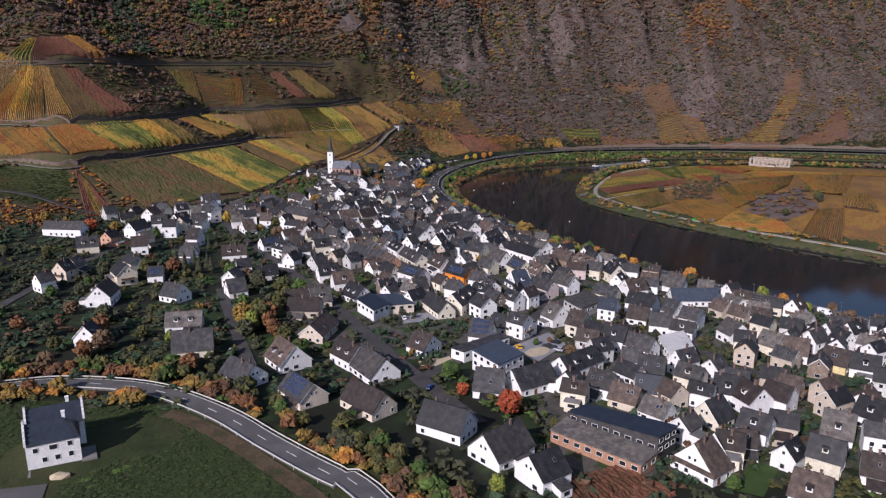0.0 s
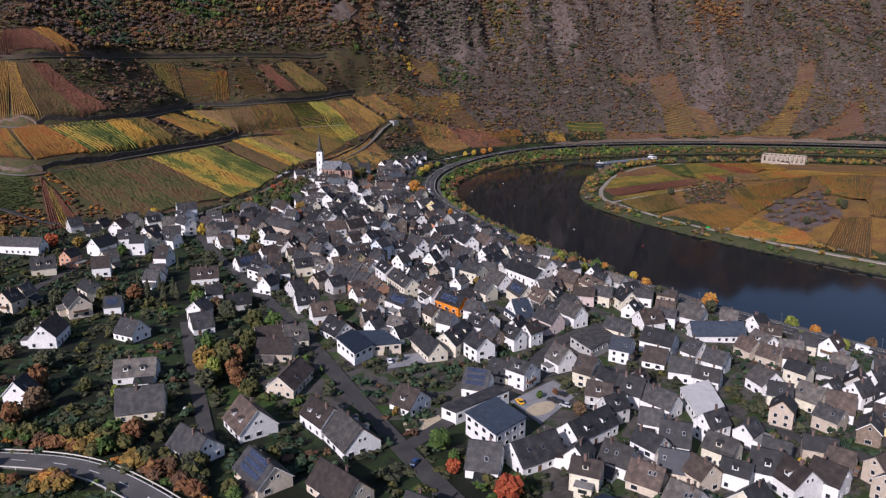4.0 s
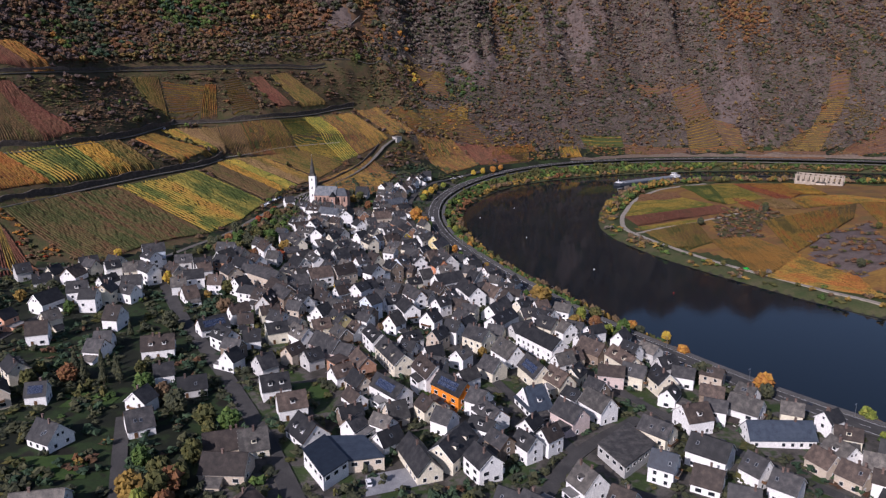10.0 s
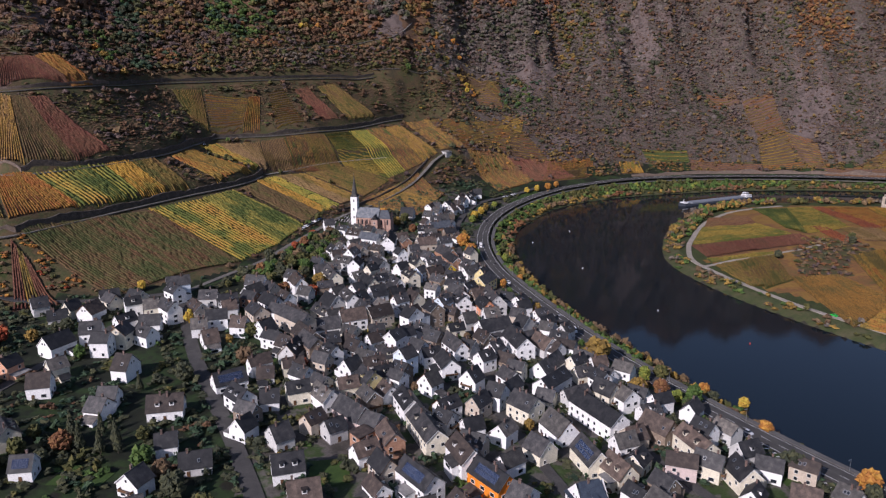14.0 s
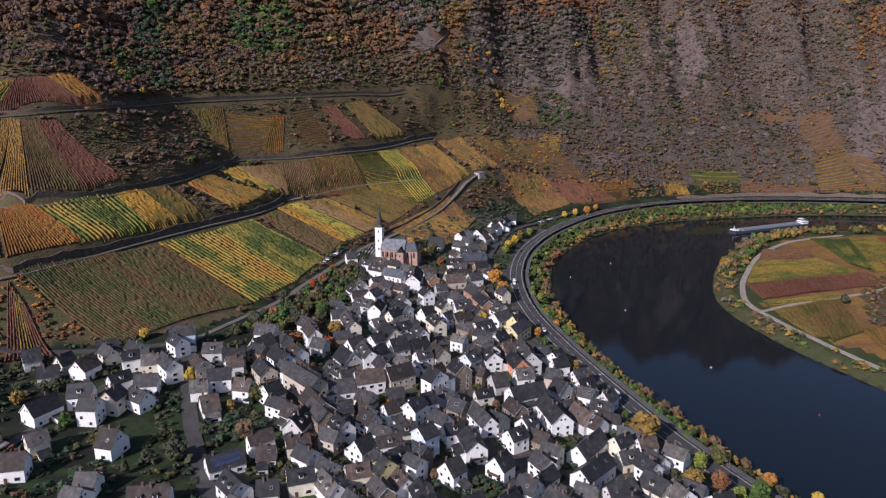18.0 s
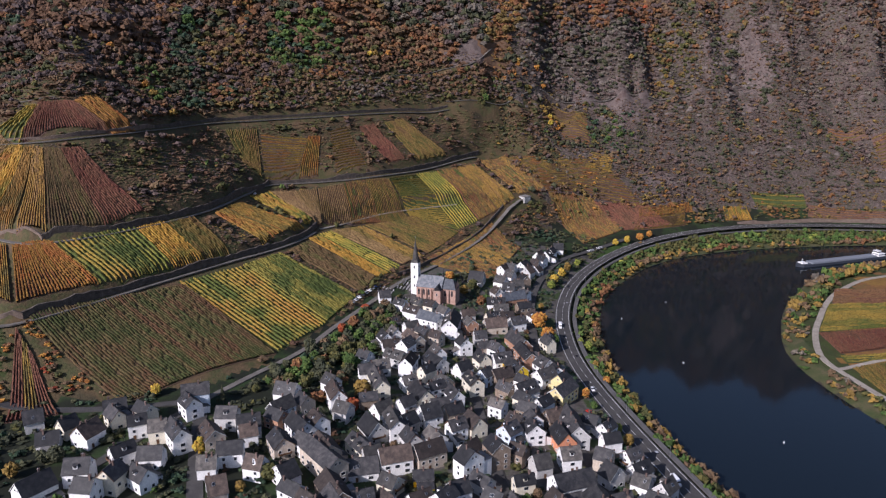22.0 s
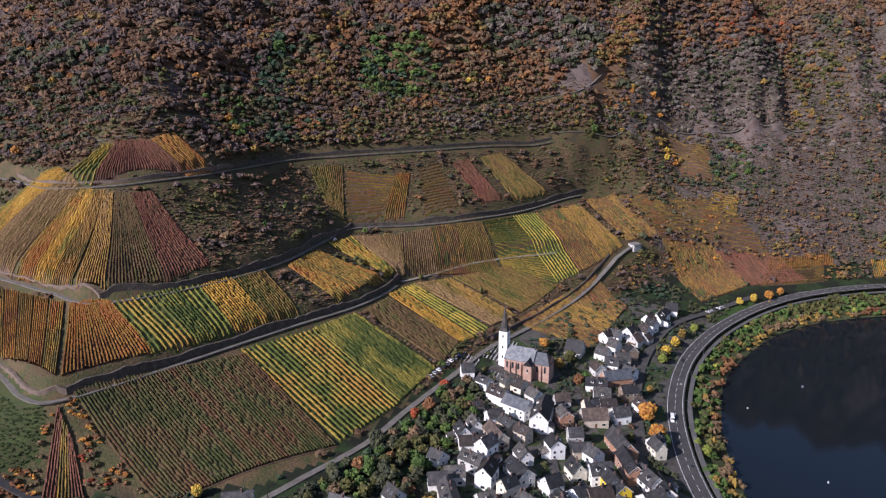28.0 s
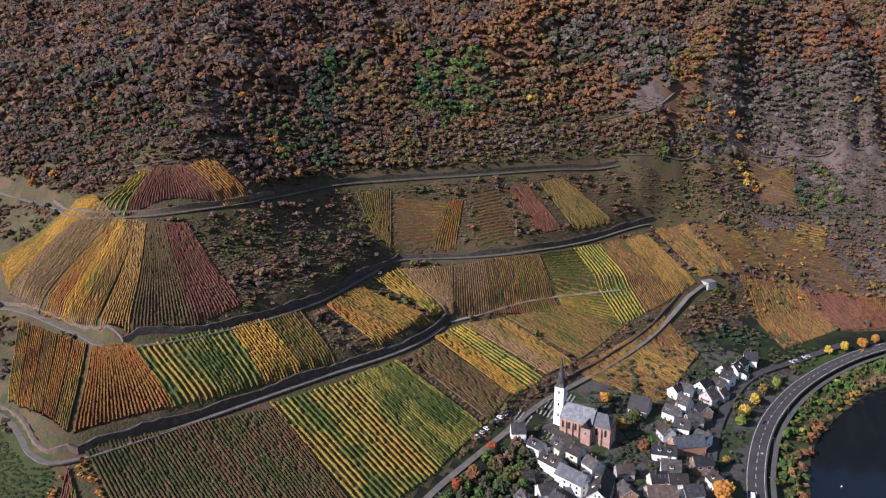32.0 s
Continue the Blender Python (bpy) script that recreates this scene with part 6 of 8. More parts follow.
district(
    (178, -434.7, 132, 8.6, 10, 8, 'w'),
    (200.1, -420.4, 109, 8.6, 8, 7, 't', 'brown'),
    (204.9, -429.5, 120, 8.9, 8, 7, 't', 'brown'),
    (-130.1, -372.7, 50, 7.5, 8, 8, 'w'),
    (-127.6, -353.6, 67, 7.5, 9, 9, 'be'),
    (-126, -342.5, 78, 7.5, 8, 8, 'c'),
    (-98, -336.7, 130, 11.7, 8, 8, 'c'),
    (-97, -357.3, 120, 14.3, 10, 9, 'be'),
    (-81.2, -356.6, 8, 7.5, 8, 7, 'w', 'solar'),
)
district(
    (-40.3, -365.1, 66, 7.6, 9, 8, 'w'),
    (-38.6, -339.9, 17, 7.5, 9, 7, 'w'),
    (-24.9, -350.4, 14, 10.7, 9, 6, 'd'),
    (-13.2, -328.9, 59, 7.5, 8, 8, 'w'),
    (1.4, -334, 37, 7.5, 10, 8, 'd'),
    (8, -354.1, 16, 11.1, 10, 8, 'w'),
    (16.1, -370, 15, 10.7, 10, 8, 'w', 'brown'),
    (27.2, -316.4, 131, 16.4, 9, 9, 'p'),
    (33.8, -323, 148, 12, 9, 8, 'p'),
    (42.9, -336.4, 111, 12.2, 8, 9, 'brk', 'brown'),
    (54.1, -362.3, 126, 16.9, 9, 9, 'w', 'solar'),
)
district(
    (55.5, -377.6, 20, 7.5, 9, 7, 'be'),
    (56.8, -328.5, 110, 23.1, 9, 9, 'c'),
    (64.2, -320.5, 142, 7.5, 8, 8, 'd'),
    (67.8, -376.4, 118, 7.5, 8, 8, 'c'),
    (70.3, -349.2, 111, 14.6, 9, 11, 'w'),
    (78.9, -363.2, 126, 16, 9, 10, 'O', 'solar'),
    (88, -372.6, 138, 7.5, 9, 9, 'w'),
    (98.9, -339.9, 125, 9.5, 9, 8, 'c'),
    (109, -324.1, 113, 14, 10, 9, 'w'),
    (110.3, -370.4, 15, 9.9, 14, 8, 'w', 'navy'),
    (116.6, -345.1, 105, 15, 9, 9, 'c', 'solar'),
)
district(
    (124.5, -355.1, 114, 11.2, 9, 9, 'c'),
    (134.2, -377.5, 116, 12.5, 9, 9, 'w'),
    (137.8, -327.9, 21, 7.8, 9, 7, 't', 'brown'),
    (149, -349.4, 160, 10.7, 8, 8, 'p'),
    (149.3, -322.4, 124, 13.3, 9, 9, 's'),
    (159.4, -335.8, 107, 16.6, 9, 9, 'c'),
    (168.9, -355.7, 97, 11.5, 9, 9, 'c'),
    (191.9, -382.8, 133, 12.3, 10, 9, 'w'),
    (-162.5, -255.6, 167, 26, 9, 8, 'w'),
    (-135.8, -294.8, 20, 11.8, 12, 8, 'c'),
    (-127.2, -280.3, 67, 8.3, 8, 8, 'sal'),
    (-117.9, -256.2, 61, 13.2, 10, 9, 'w'),
)
district(
    (-106.2, -280.8, 45, 7.5, 8, 8, 'c'),
    (-105.2, -297.4, 13, 9.1, 9, 9, 'w'),
    (-96.6, -256.4, 179, 8.4, 9, 10, 'w'),
    (-91.3, -246.9, 81, 9, 9, 10, 'c'),
    (-76.8, -279.6, 167, 7.5, 11, 10, 'w'),
    (-73.9, -304.6, 1, 7.5, 9, 7, 'w'),
    (-73.9, -313.9, 166, 7.5, 10, 7, 'w'),
    (-48, -312.4, 10, 13.7, 10, 8, 'w', 'brown'),
    (-29.2, -287.9, 32, 14, 9, 7, 'w', 'solar'),
    (-20, -305.9, 133, 11.5, 9, 9, 'w'),
    (-14.7, -281.4, 9, 7.5, 8, 6, 'd'),
    (-11, -250.8, 145, 7.5, 9, 8, 'd'),
)
district(
    (-8.2, -304.6, 10, 7.5, 8, 7, 'w'),
    (-6.8, -258.9, 76, 12.2, 9, 9, 'd'),
    (-1.5, -245.9, 123, 19, 10, 11, 's'),
    (1.3, -252.8, 123, 16, 9, 10, 's'),
    (1.6, -283.4, 143, 9.2, 8, 8, 'w'),
    (9.9, -247.4, 22, 8.3, 9, 9, 's'),
    (11.5, -260.9, 126, 11.2, 8, 9, 'w'),
    (14.1, -302.3, 125, 12.9, 8, 8, 'w'),
    (22.6, -276.2, 52, 8.5, 8, 9, 'w'),
    (31.5, -289.1, 126, 9.7, 10, 10, 'y'),
    (47.3, -269.2, 43, 7.5, 9, 12, 'b'),
    (49.1, -308.8, 109, 15.4, 8, 9, 'w'),
)
district(
    (58.5, -288.1, 46, 7.5, 9, 9, 'w'),
    (66.6, -268.7, 105, 13.5, 9, 9, 'w'),
    (71, -245.9, 115, 16.2, 8, 9, 'w'),
    (77.3, -282.4, 51, 7.6, 9, 9, 'w'),
    (78, -246.9, 138, 7.9, 8, 8, 'g'),
    (86.8, -299.3, 146, 7.6, 9, 10, 'w'),
    (97.8, -308.4, 130, 12.3, 10, 10, 'c'),
    (113.7, -282.1, 47, 18.6, 9, 8, 'w'),
    (114.8, -263.8, 52, 19.4, 9, 8, 'w'),
    (121, -296.1, 26, 12.3, 10, 8, 'd'),
    (127.1, -313.6, 117, 26, 10, 10, 'w'),
    (135.2, -293.2, 128, 10.6, 9, 10, 'c'),
)
district(
    (142.7, -297.6, 115, 8.6, 9, 9, 'w'),
    (-149.7, -208.7, 37, 7.8, 9, 8, 'd'),
    (-133.3, -223.1, 23, 9, 8, 7, 'd'),
    (-131.1, -212.2, 62, 7.6, 8, 8, 'c'),
    (-118.8, -217, 72, 10.3, 10, 9, 'w'),
    (-118.8, -193.9, 30, 9.9, 9, 7, 'd'),
    (-106.7, -244.2, 13, 9.9, 10, 10, 'w'),
    (-100.4, -208.4, 30, 8.1, 8, 9, 'w'),
    (-96.5, -229.1, 49, 9.8, 8, 8, 'w'),
    (-89.7, -210.7, 18, 7.5, 8, 9, 'c'),
    (-84.7, -181.4, 23, 12.3, 9, 11, 'b'),
    (-84.3, -189.2, 135, 10.8, 8, 9, 'w'),
)
district(
    (-83.6, -229.7, 9, 10.1, 8, 8, 'w'),
    (-81, -243.8, 149, 10.3, 8, 8, 'w'),
    (-79.2, -214.4, 131, 15.5, 8, 10, 'w'),
    (-64.8, -212.2, 130, 12.2, 9, 9, 't'),
    (-63.5, -195.8, 4, 9.6, 9, 9, 'd'),
    (-58, -233, 14, 7.5, 8, 8, 'w'),
    (-51.9, -222.9, 14, 10.6, 9, 9, 'w'),
    (-51.8, -200.4, 20, 10.3, 9, 9, 'w'),
    (-49.7, -207.3, 26, 7.5, 8, 8, 'w'),
    (-49.5, -244.9, 29, 7.5, 11, 7, 'w'),
    (-41.6, -184.5, 54, 11.4, 8, 9, 'w'),
    (-41.3, -192.2, 151, 9.4, 8, 8, 'brk'),
)
district(
    (-38, -231.2, 169, 8.1, 8, 9, 'w'),
    (-33.2, -213.3, 124, 12.1, 9, 9, 't'),
    (-33, -175.8, 136, 7.9, 8, 8, 't'),
    (-28.5, -198.6, 131, 14.7, 9, 9, 'w'),
    (-24.4, -234.3, 47, 7.6, 11, 9, 'w'),
    (-22, -212.2, 148, 9.7, 8, 9, 'w'),
    (-21.1, -195.2, 129, 9.5, 8, 10, 'w'),
    (-12.8, -215.5, 126, 14.4, 10, 10, 't'),
    (-12.6, -179.9, 160, 7.5, 8, 8, 'g'),
    (-11.4, -223.3, 133, 24.1, 10, 11, 't'),
    (1.5, -208.9, 132, 13.8, 8, 8, 'c'),
    (3.9, -192.8, 124, 13, 10, 9, 'g'),
)
district(
    (5, -223.1, 18, 12.6, 10, 7, 'w'),
    (7.8, -216.2, 29, 7.5, 9, 9, 'd'),
    (13.6, -189.1, 113, 15.6, 8, 10, 'w'),
    (17.9, -216.7, 23, 13.8, 9, 10, 'w'),
    (19.5, -185.7, 46, 7.5, 8, 9, 't'),
    (28.4, -176.2, 34, 9.7, 10, 10, 'w'),
    (30.9, -224.3, 11, 8.5, 6, 4, 'Y'),
    (31.5, -209.8, 35, 13.9, 9, 10, 't', 'brown'),
    (33.2, -198.2, 127, 10.1, 8, 9, 'w'),
    (41.3, -242.8, 57, 9.5, 8, 10, 'w'),
    (46.5, -234.6, 31, 7.5, 9, 9, 'w'),
    (49.5, -216.8, 132, 7.5, 11, 13, 'w'),
)
district(
    (50, -179.3, 125, 10.2, 9, 9, 'c'),
    (60.9, -239, 144, 8.4, 8, 9, 's'),
    (61.1, -205, 120, 9.5, 9, 12, 's'),
    (66.9, -183.9, 49, 8.6, 9, 9, 'b'),
    (78.2, -180.4, 106, 9.1, 9, 9, 'w'),
    (80.4, -207.3, 24, 7.5, 9, 8, 'g'),
    (91.5, -182.8, 107, 13.7, 9, 9, 'o'),
    (92.6, -223.2, 25, 17.4, 11, 11, 'w'),
    (93.4, -199.9, 14, 8.5, 9, 9, 'w'),
    (103.8, -237.9, 105, 20.8, 10, 10, 'w'),
    (108.8, -198.2, 157, 7.5, 9, 9, 't'),
    (110.5, -210.4, 128, 7.5, 9, 9, 'g'),
)
district(
    (111.5, -230.2, 25, 8.6, 9, 8, 'g'),
    (116.7, -239, 120, 12.5, 9, 9, 'd'),
    (121.2, -243.1, 129, 9, 9, 8, 'w'),
    (-43.5, -168.7, 170, 11.1, 9, 9, 'w'),
    (-24.4, -155.4, 144, 7.5, 8, 9, 'w'),
    (-18.6, -169.4, 116, 13.7, 8, 11, 'w'),
    (-14.5, -117.2, 155, 7.5, 7, 6, 'w'),
    (-0.9, -150.1, 112, 20.3, 8, 10, 'c'),
    (2.8, -115.7, 153, 12.1, 8, 8, 'd'),
    (11.3, -124.8, 81, 11.7, 8, 10, 'w'),
    (15.9, -168.1, 46, 7.5, 8, 8, 'w'),
    (22, -156.3, 120, 14.7, 9, 9, 'c'),
)
district(
    (25.4, -117.6, 130, 14.2, 9, 9, 'd'),
    (41.4, -122, 39, 8.1, 8, 9, 'w'),
    (47.6, -136.6, 115, 12.4, 8, 9, 'c'),
    (53.7, -124.8, 53, 7.9, 8, 8, 'b'),
    (62.6, -121.9, 33, 11.5, 9, 8, 's', 'brown'),
    (70.3, -112.2, 119, 15.4, 8, 9, 'Y'),
    (75.2, -137.6, 37, 12, 10, 9, 'w'),
    (78.3, -170.4, 109, 7.5, 8, 9, 'w'),
    (86.5, -117.5, 40, 11.2, 9, 9, 'w'),
    (88.3, -165.1, 29, 8.5, 9, 9, 's', 'brown'),
    (95.2, -124.9, 53, 7.5, 9, 11, 'y'),
    (95.6, -133.4, 57, 17.1, 9, 9, 'y'),
)
district(
    (96.9, -173.5, 100, 22.5, 11, 11, 'd'),
    (7, -102.2, 64, 9.4, 8, 10, 'w'),
    (9.8, -90.3, 125, 14.9, 8, 9, 't'),
    (16.1, -55.2, 152, 15.7, 9, 9, 'w', 'slateblue'),
    (30.1, -59.5, 87, 22.4, 10, 11, 'w'),
    (39.6, -88, 117, 8.9, 8, 9, 'w'),
    (41.8, -56, 117, 9.1, 8, 9, 'brk'),
    (48.9, -72.3, 16, 7.5, 8, 8, 'g'),
    (57.7, -47, 19, 14.1, 10, 8, 't'),
    (59, -89, 137, 7.5, 8, 9, 'w'),
    (62.6, -102.8, 23, 11.1, 9, 9, 'w'),
    (72.4, -71.3, 116, 20.1, 9, 9, 'brk'),
)
district(
    (76.5, -90.8, 110, 19.1, 8, 9, 'brk'),
    (85.6, -99.7, 124, 14.4, 9, 9, 'w'),
    (92.2, -104.8, 108, 13.9, 8, 8, 'w'),
    (-18.2, -26.4, 20, 7.7, 8, 8, 'w'),
    (57.6, -5.9, 4, 12.4, 9, 7, 'w'),
    (61.5, -22.4, 6, 9.4, 10, 9, 'w'),
    (66.5, 25.9, 173, 8.6, 8, 8, 'w'),
    (69.5, 8.4, 28, 18.4, 9, 8, 'brk', 'slateblue'),
    (42.2, 38, 168, 10.9, 13, 6, 'g'),
    (67.8, 53.3, 144, 7.5, 8, 8, 'w'),
    (68.1, 69.6, 162, 7.5, 8, 8, 'w'),
    (78.5, 50.3, 118, 8.1, 8, 8, 's'),
)
district(
    (82, 70.4, 57, 7.5, 9, 8, 'd'),
    (88.5, 89.1, 150, 7.5, 8, 8, 'w'),
    (94.2, 101.8, 146, 7.5, 8, 8, 'w'),
    (99.8, 117, 66, 10.3, 8, 8, 'w'),
    (110.3, 136.8, 1, 8.2, 9, 9, 'w'),
)
district(
    (103.5, 124.5, 62, 8.5, 7.5, 8, 'w'),
    (92.6, 111, 58, 9, 8, 8, 'w'),
    (78.5, 80.5, 62, 9.5, 8, 8, 'w'),
    (90, 79.5, 60, 7.5, 7, 6, 'd'),
    (60.7, 38.2, 150, 9, 8, 8, 'w'),
    (73, 37, 24, 9, 8, 7, 't'),
    (78, 20, 150, 8, 7.5, 7, 'w'),
    (58, 15.5, 120, 8, 7.5, 7, 'd'),
    (77, -8, 24, 10, 8, 8, 's'),
    (84.5, -20, 118, 9, 8, 7, 'w'),
    (55.8, -34, 24, 9, 7.5, 7, 'c'),
    (4, -46, 150, 12, 8, 8, 'w'),
    (39, -34, 24, 9, 7, 6, 'g'),
    (-6, -60, 30, 6, 5, 4, 't'),
    (72, -38, 30, 10, 8, 8, 'w'),
    (62, 66, 60, 8, 7, 7, 'w'),
)

# houses between those along the lanes, where the village is dense
STREET_LINES = [curve_through(p, 6) for p, _ in STREETS.values()] + [hw[::2], bp[::2]]
STREET_PTS = np.vstack(STREET_LINES)
fx, fy = scatter((-150, -560, 300, 150), 9.0, 77)
fd0, fd1, fd2 = side_of(hw, fx, fy), side_of(curve_through(FOOT), fx, fy), np.zeros(len(fx))
core = (fd0 > 13) & (fd1 < -9) & (fy < -28) & ~((fx < -12) & (fy > -150)) & (np.hypot(fx - 97, fy + 464) > 20) & ~in_fields(fx, fy, 4)
core &= ((fx > -20) & (fy > -330)) | ((fx > 30) & (fy > -420)) | ((fx > 95) & (fy > -560)) | ((fx > -120) & (fx < -85) & (fy > -260))
fill_rng = random.Random(8)
for x, y in zip(fx[core], fy[core]):
    if np.min(np.hypot(STREET_PTS[:, 0] - x, STREET_PTS[:, 1] - y)) < 7.5:
        continue
    P = np.array(PLACED)
    gaps = np.hypot(P[:, 0] - x, P[:, 1] - y)
    if np.min(gaps - P[:, 2]) < (3.9 if x < 105 and y > -300 else 4.7):
        continue
    k = int(np.argmin(gaps))
    turn = fill_rng.choice([20, 35, 50, 120, 140, 150])
    house(round(float(x), 1), round(float(y), 1), turn, fill_rng.uniform(7.5, 10), fill_rng.uniform(6.5, 8), fill_rng.uniform(6.5, 8.8), fill_rng.choice("wwwwwwccdts"), group="small houses in the village core", name="cottage")

# ---- trees and shrubs that stand apart ----
def tube(points, radii, sides=6):
    """A tapered tube along points."""
    vs, fs = [], []
    for k, (p, r) in enumerate(zip(points, radii)):
        for s in range(sides):
            a = 6.283 * s / sides
            vs.append((p[0] + math.cos(a) * r, p[1] + math.sin(a) * r, p[2]))
    for k in range(len(points) - 1):
        for s in range(sides):
            fs.append((k * sides + s, k * sides + (s + 1) % sides, (k + 1) * sides + (s + 1) % sides, (k + 1) * sides + s))
    return np.array(vs), np.array(fs)


def trunk_mesh(kind):
    v, f = tube([(0, 0, -0.1), (0.01, 0, 0.18), (0.0, 0.015, 0.5), (0, 0, 0.8)], [0.035, 0.026, 0.017, 0.006])
    vs, fs = [v], [f]
    if kind != "spire":
        for k in range(6):
            a, h = k * 1.1, 0.24 + 0.07 * k
            v, f = tube([(0, 0, h), (math.cos(a) * 0.15, math.sin(a) * 0.15, h + 0.12), (math.cos(a) * 0.3, math.sin(a) * 0.3, h + 0.2)], [0.014, 0.009, 0.004], 4)
            fs.append(f + sum(len(q) for q in vs))
            vs.append(v)
    return mesh_from("trunk", np.vstack(vs), np.vstack(fs), M_BARK)


CROWNS = {}
TRUNKS = {k: trunk_mesh(k) for k in ("round", "spire")}


def crown_mesh(tone, kind, variant):
    key = (tone, kind, variant)
    if key not in CROWNS:
        v, f = crown_arrays(140 if kind == "round" else 120, 0.12 if kind == "round" else 0.12, kind)
        CROWNS[key] = mesh_from("crown", v, f, LEAF[tone])
    return CROWNS[key]


TONE_WORDS = {"rust": "rust-brown", "brown": "brown", "ochre": "ochre", "olive": "olive green", "dark": "dark green", "orange": "bright orange", "yellow": "bright yellow", "red": "red", "green": "green", "grey": "bare greyish", "mauve": "mauve-brown", "spring": "yellow-green"}
green_rng = random.Random(12)


def tree(x, y, tall, tone, kind="round", wide=None, group=""):
    top = tagged(new("conifer" if kind == "spire" else "tree", None), f"{TONE_WORDS[tone]} conifer with a pointed crown" if kind == "spire" else f"{TONE_WORDS[tone]} autumn tree with a full crown", "tree", group)
    w = (wide or tall * green_rng.uniform(0.75, 0.95))
    top.matrix_basis = pose(x, y, float(ground(x, y)), 0, 0, green_rng.uniform(0, 360))
    scale = Matrix.Diagonal((w, w, tall, 1))
    piece("trunk", TRUNKS[kind], top, scale)
    piece("crown", crown_mesh(tone, kind, green_rng.randrange(3)), top, scale)
    return top


# trees that stand out
tree(73.3, -520.0, 9.5, "red")
tree(60.0, -503.0, 5, "red", wide=4.5)
tree(57.5, -489.0, 7.5, "green", wide=8)
tree(87.2, -31.0, 11.5, "orange", wide=11)
tree(92.0, -50.5, 9.5, "orange", wide=9)
for x, y, h, tone in ((100, 53, 7, "spring"), (103, 66, 8, "yellow"), (110, 84, 8, "yellow"), (116, 101, 7.5, "ochre"), (168, 187, 7, "yellow"), (181, 199, 7.5, "yellow"), (195, 211, 8, "orange"), (206, 223, 7, "orange"), (126, 118, 6, "spring")):
    tree(x, y, h, tone, group="row of trees by the highway")
tree(142.5, -247, 13, "ochre", wide=15)
tree(-67.5, -219, 8, "yellow", wide=5.5)
tree(-8, -158, 10, "ochre", wide=10)
tree(-28.5, -43.0, 4, "red", wide=6)
tree(21.6, 35, 7.5, "orange", wide=7)
tree(34, 10, 8, "ochre")
tree(40, 22, 9, "olive")
tree(47, -6, 8, "rust")
tree(51, 0, 7, "green")
tree(-73.3, -177, 11, "dark", "spire", 5)
for x, y, h in ((-66, -293, 10), (-70, -340, 13), (-62, -342, 12), (-56, -341, 11), (-76, -333, 14), (-59, -335, 12), (-67, -329, 11)):
    tree(x, y, h, "dark", "spire", h * 0.5, "clump of conifers between gardens")
for x, y, h, tone in ((-22, -432, 9, "spring"), (-19, -424, 10, "olive"), (-15, -431, 8, "rust"), (-14, -418, 9, "olive"), (-27, -424, 10, "ochre"), (-21, -414, 9, "olive"), (-29, -405, 8, "green"), (-12, -440, 8, "rust"), (-24, -440, 8, "dark")):
    tree(x, y, h, tone, group="thicket of garden trees")
for x, y, h, tone in ((152, -284, 9, "ochre"), (160, -268, 8, "spring"), (188, -271, 7, "orange"), (205, -277, 7, "yellow"), (214, -358, 9, "orange"), (191, -347, 10, "dark"), (170, -262, 8, "olive"), (176, -290, 9, "green"), (122, -300, 6, "olive"), (163, -283, 8, "rust")):
    tree(x, y, h, tone, group="trees along the river road")
for x, y, h, tone in ((325, -60, 7, "dark"), (400, -27, 6, "olive"), (393, -40, 7, "dark"), (370, -199, 7, "dark"), (405, -190, 8, "dark"), (412, -176, 7, "olive"), (440, -120, 6, "olive")):
    tree(x, y, h, tone, group="trees on the tongue of land")


# trees and bushes between the houses and the river road
for side, count, seed in ((1, 16, 81), (-1, 22, 82)):
    line = offset_line(hw, 0.0)
    line = line[(line[:, 1] > -440) & (line[:, 1] < -40)]
    rr = random.Random(seed)
    for k in range(count):
        p = line[rr.randrange(len(line))]
        d = rr.uniform(8.5, 10.5) if side > 0 else -rr.uniform(9.5, 14)
        q = [p + np.array(v) for v in ((d, 0), (-d, 0))]
        q = q[0] if side_of(hw, np.array([q[0][0]]), np.array([q[0][1]]))[0] * side > 0 else q[1]
        tree(float(q[0]), float(q[1]), rr.uniform(3.5, 7.5), rr.choice(["olive", "green", "ochre", "dark", "spring", "orange", "brown", "green"]), group="trees along the river road")


def clear_of(x, y, spare=1.5):
    """Places that keep off houses and streets."""
    P = np.array(PLACED)
    ok = np.ones(len(x), bool)
    for px, py, r, r2 in P:
        ok &= np.hypot(x - px, y - py) > r + spare
    for line in STREET_LINES:
        ok &= np.abs(side_of(line, x, y)) > 3.0 + spare if len(line) < 90 else np.abs(side_of(line, x, y)) > 6 + spare
    return ok


# garden trees of the village, each a thing of its own
x, y = scatter((-200, -600, 300, 150), 8.5, 51)
dh, df = side_of(hw, x, y), side_of(curve_through(FOOT), x, y)
keep = (dh > 10) & (df < -3) & clear_of(x, y, 2.0) & ~((x < 45) & (y < -495))
x, y = x[keep], y[keep]
tone = pick_tones(len(x), {"green": 2, "olive": 3, "dark": 4, "brown": 2.0, "ochre": 0.9, "rust": 1.0, "red": 0.25, "yellow": 0.2, "spring": 0.4}, 15)
order = np.random.RandomState(3).permutation(len(x))
for k in order[:135]:
    tree(float(x[k]), float(y[k]), green_rng.uniform(3.5, 7.5) * (1.3 if x[k] < 0 else 0.8), tone[k], group="garden trees of the village")
# the overgrown gardens below the church lane
x, y = scatter((-75, -165, 6, -30), 6.2, 83)
lane = side_of(curve_through(STREETS["road_church_lane"][0]), x, y)
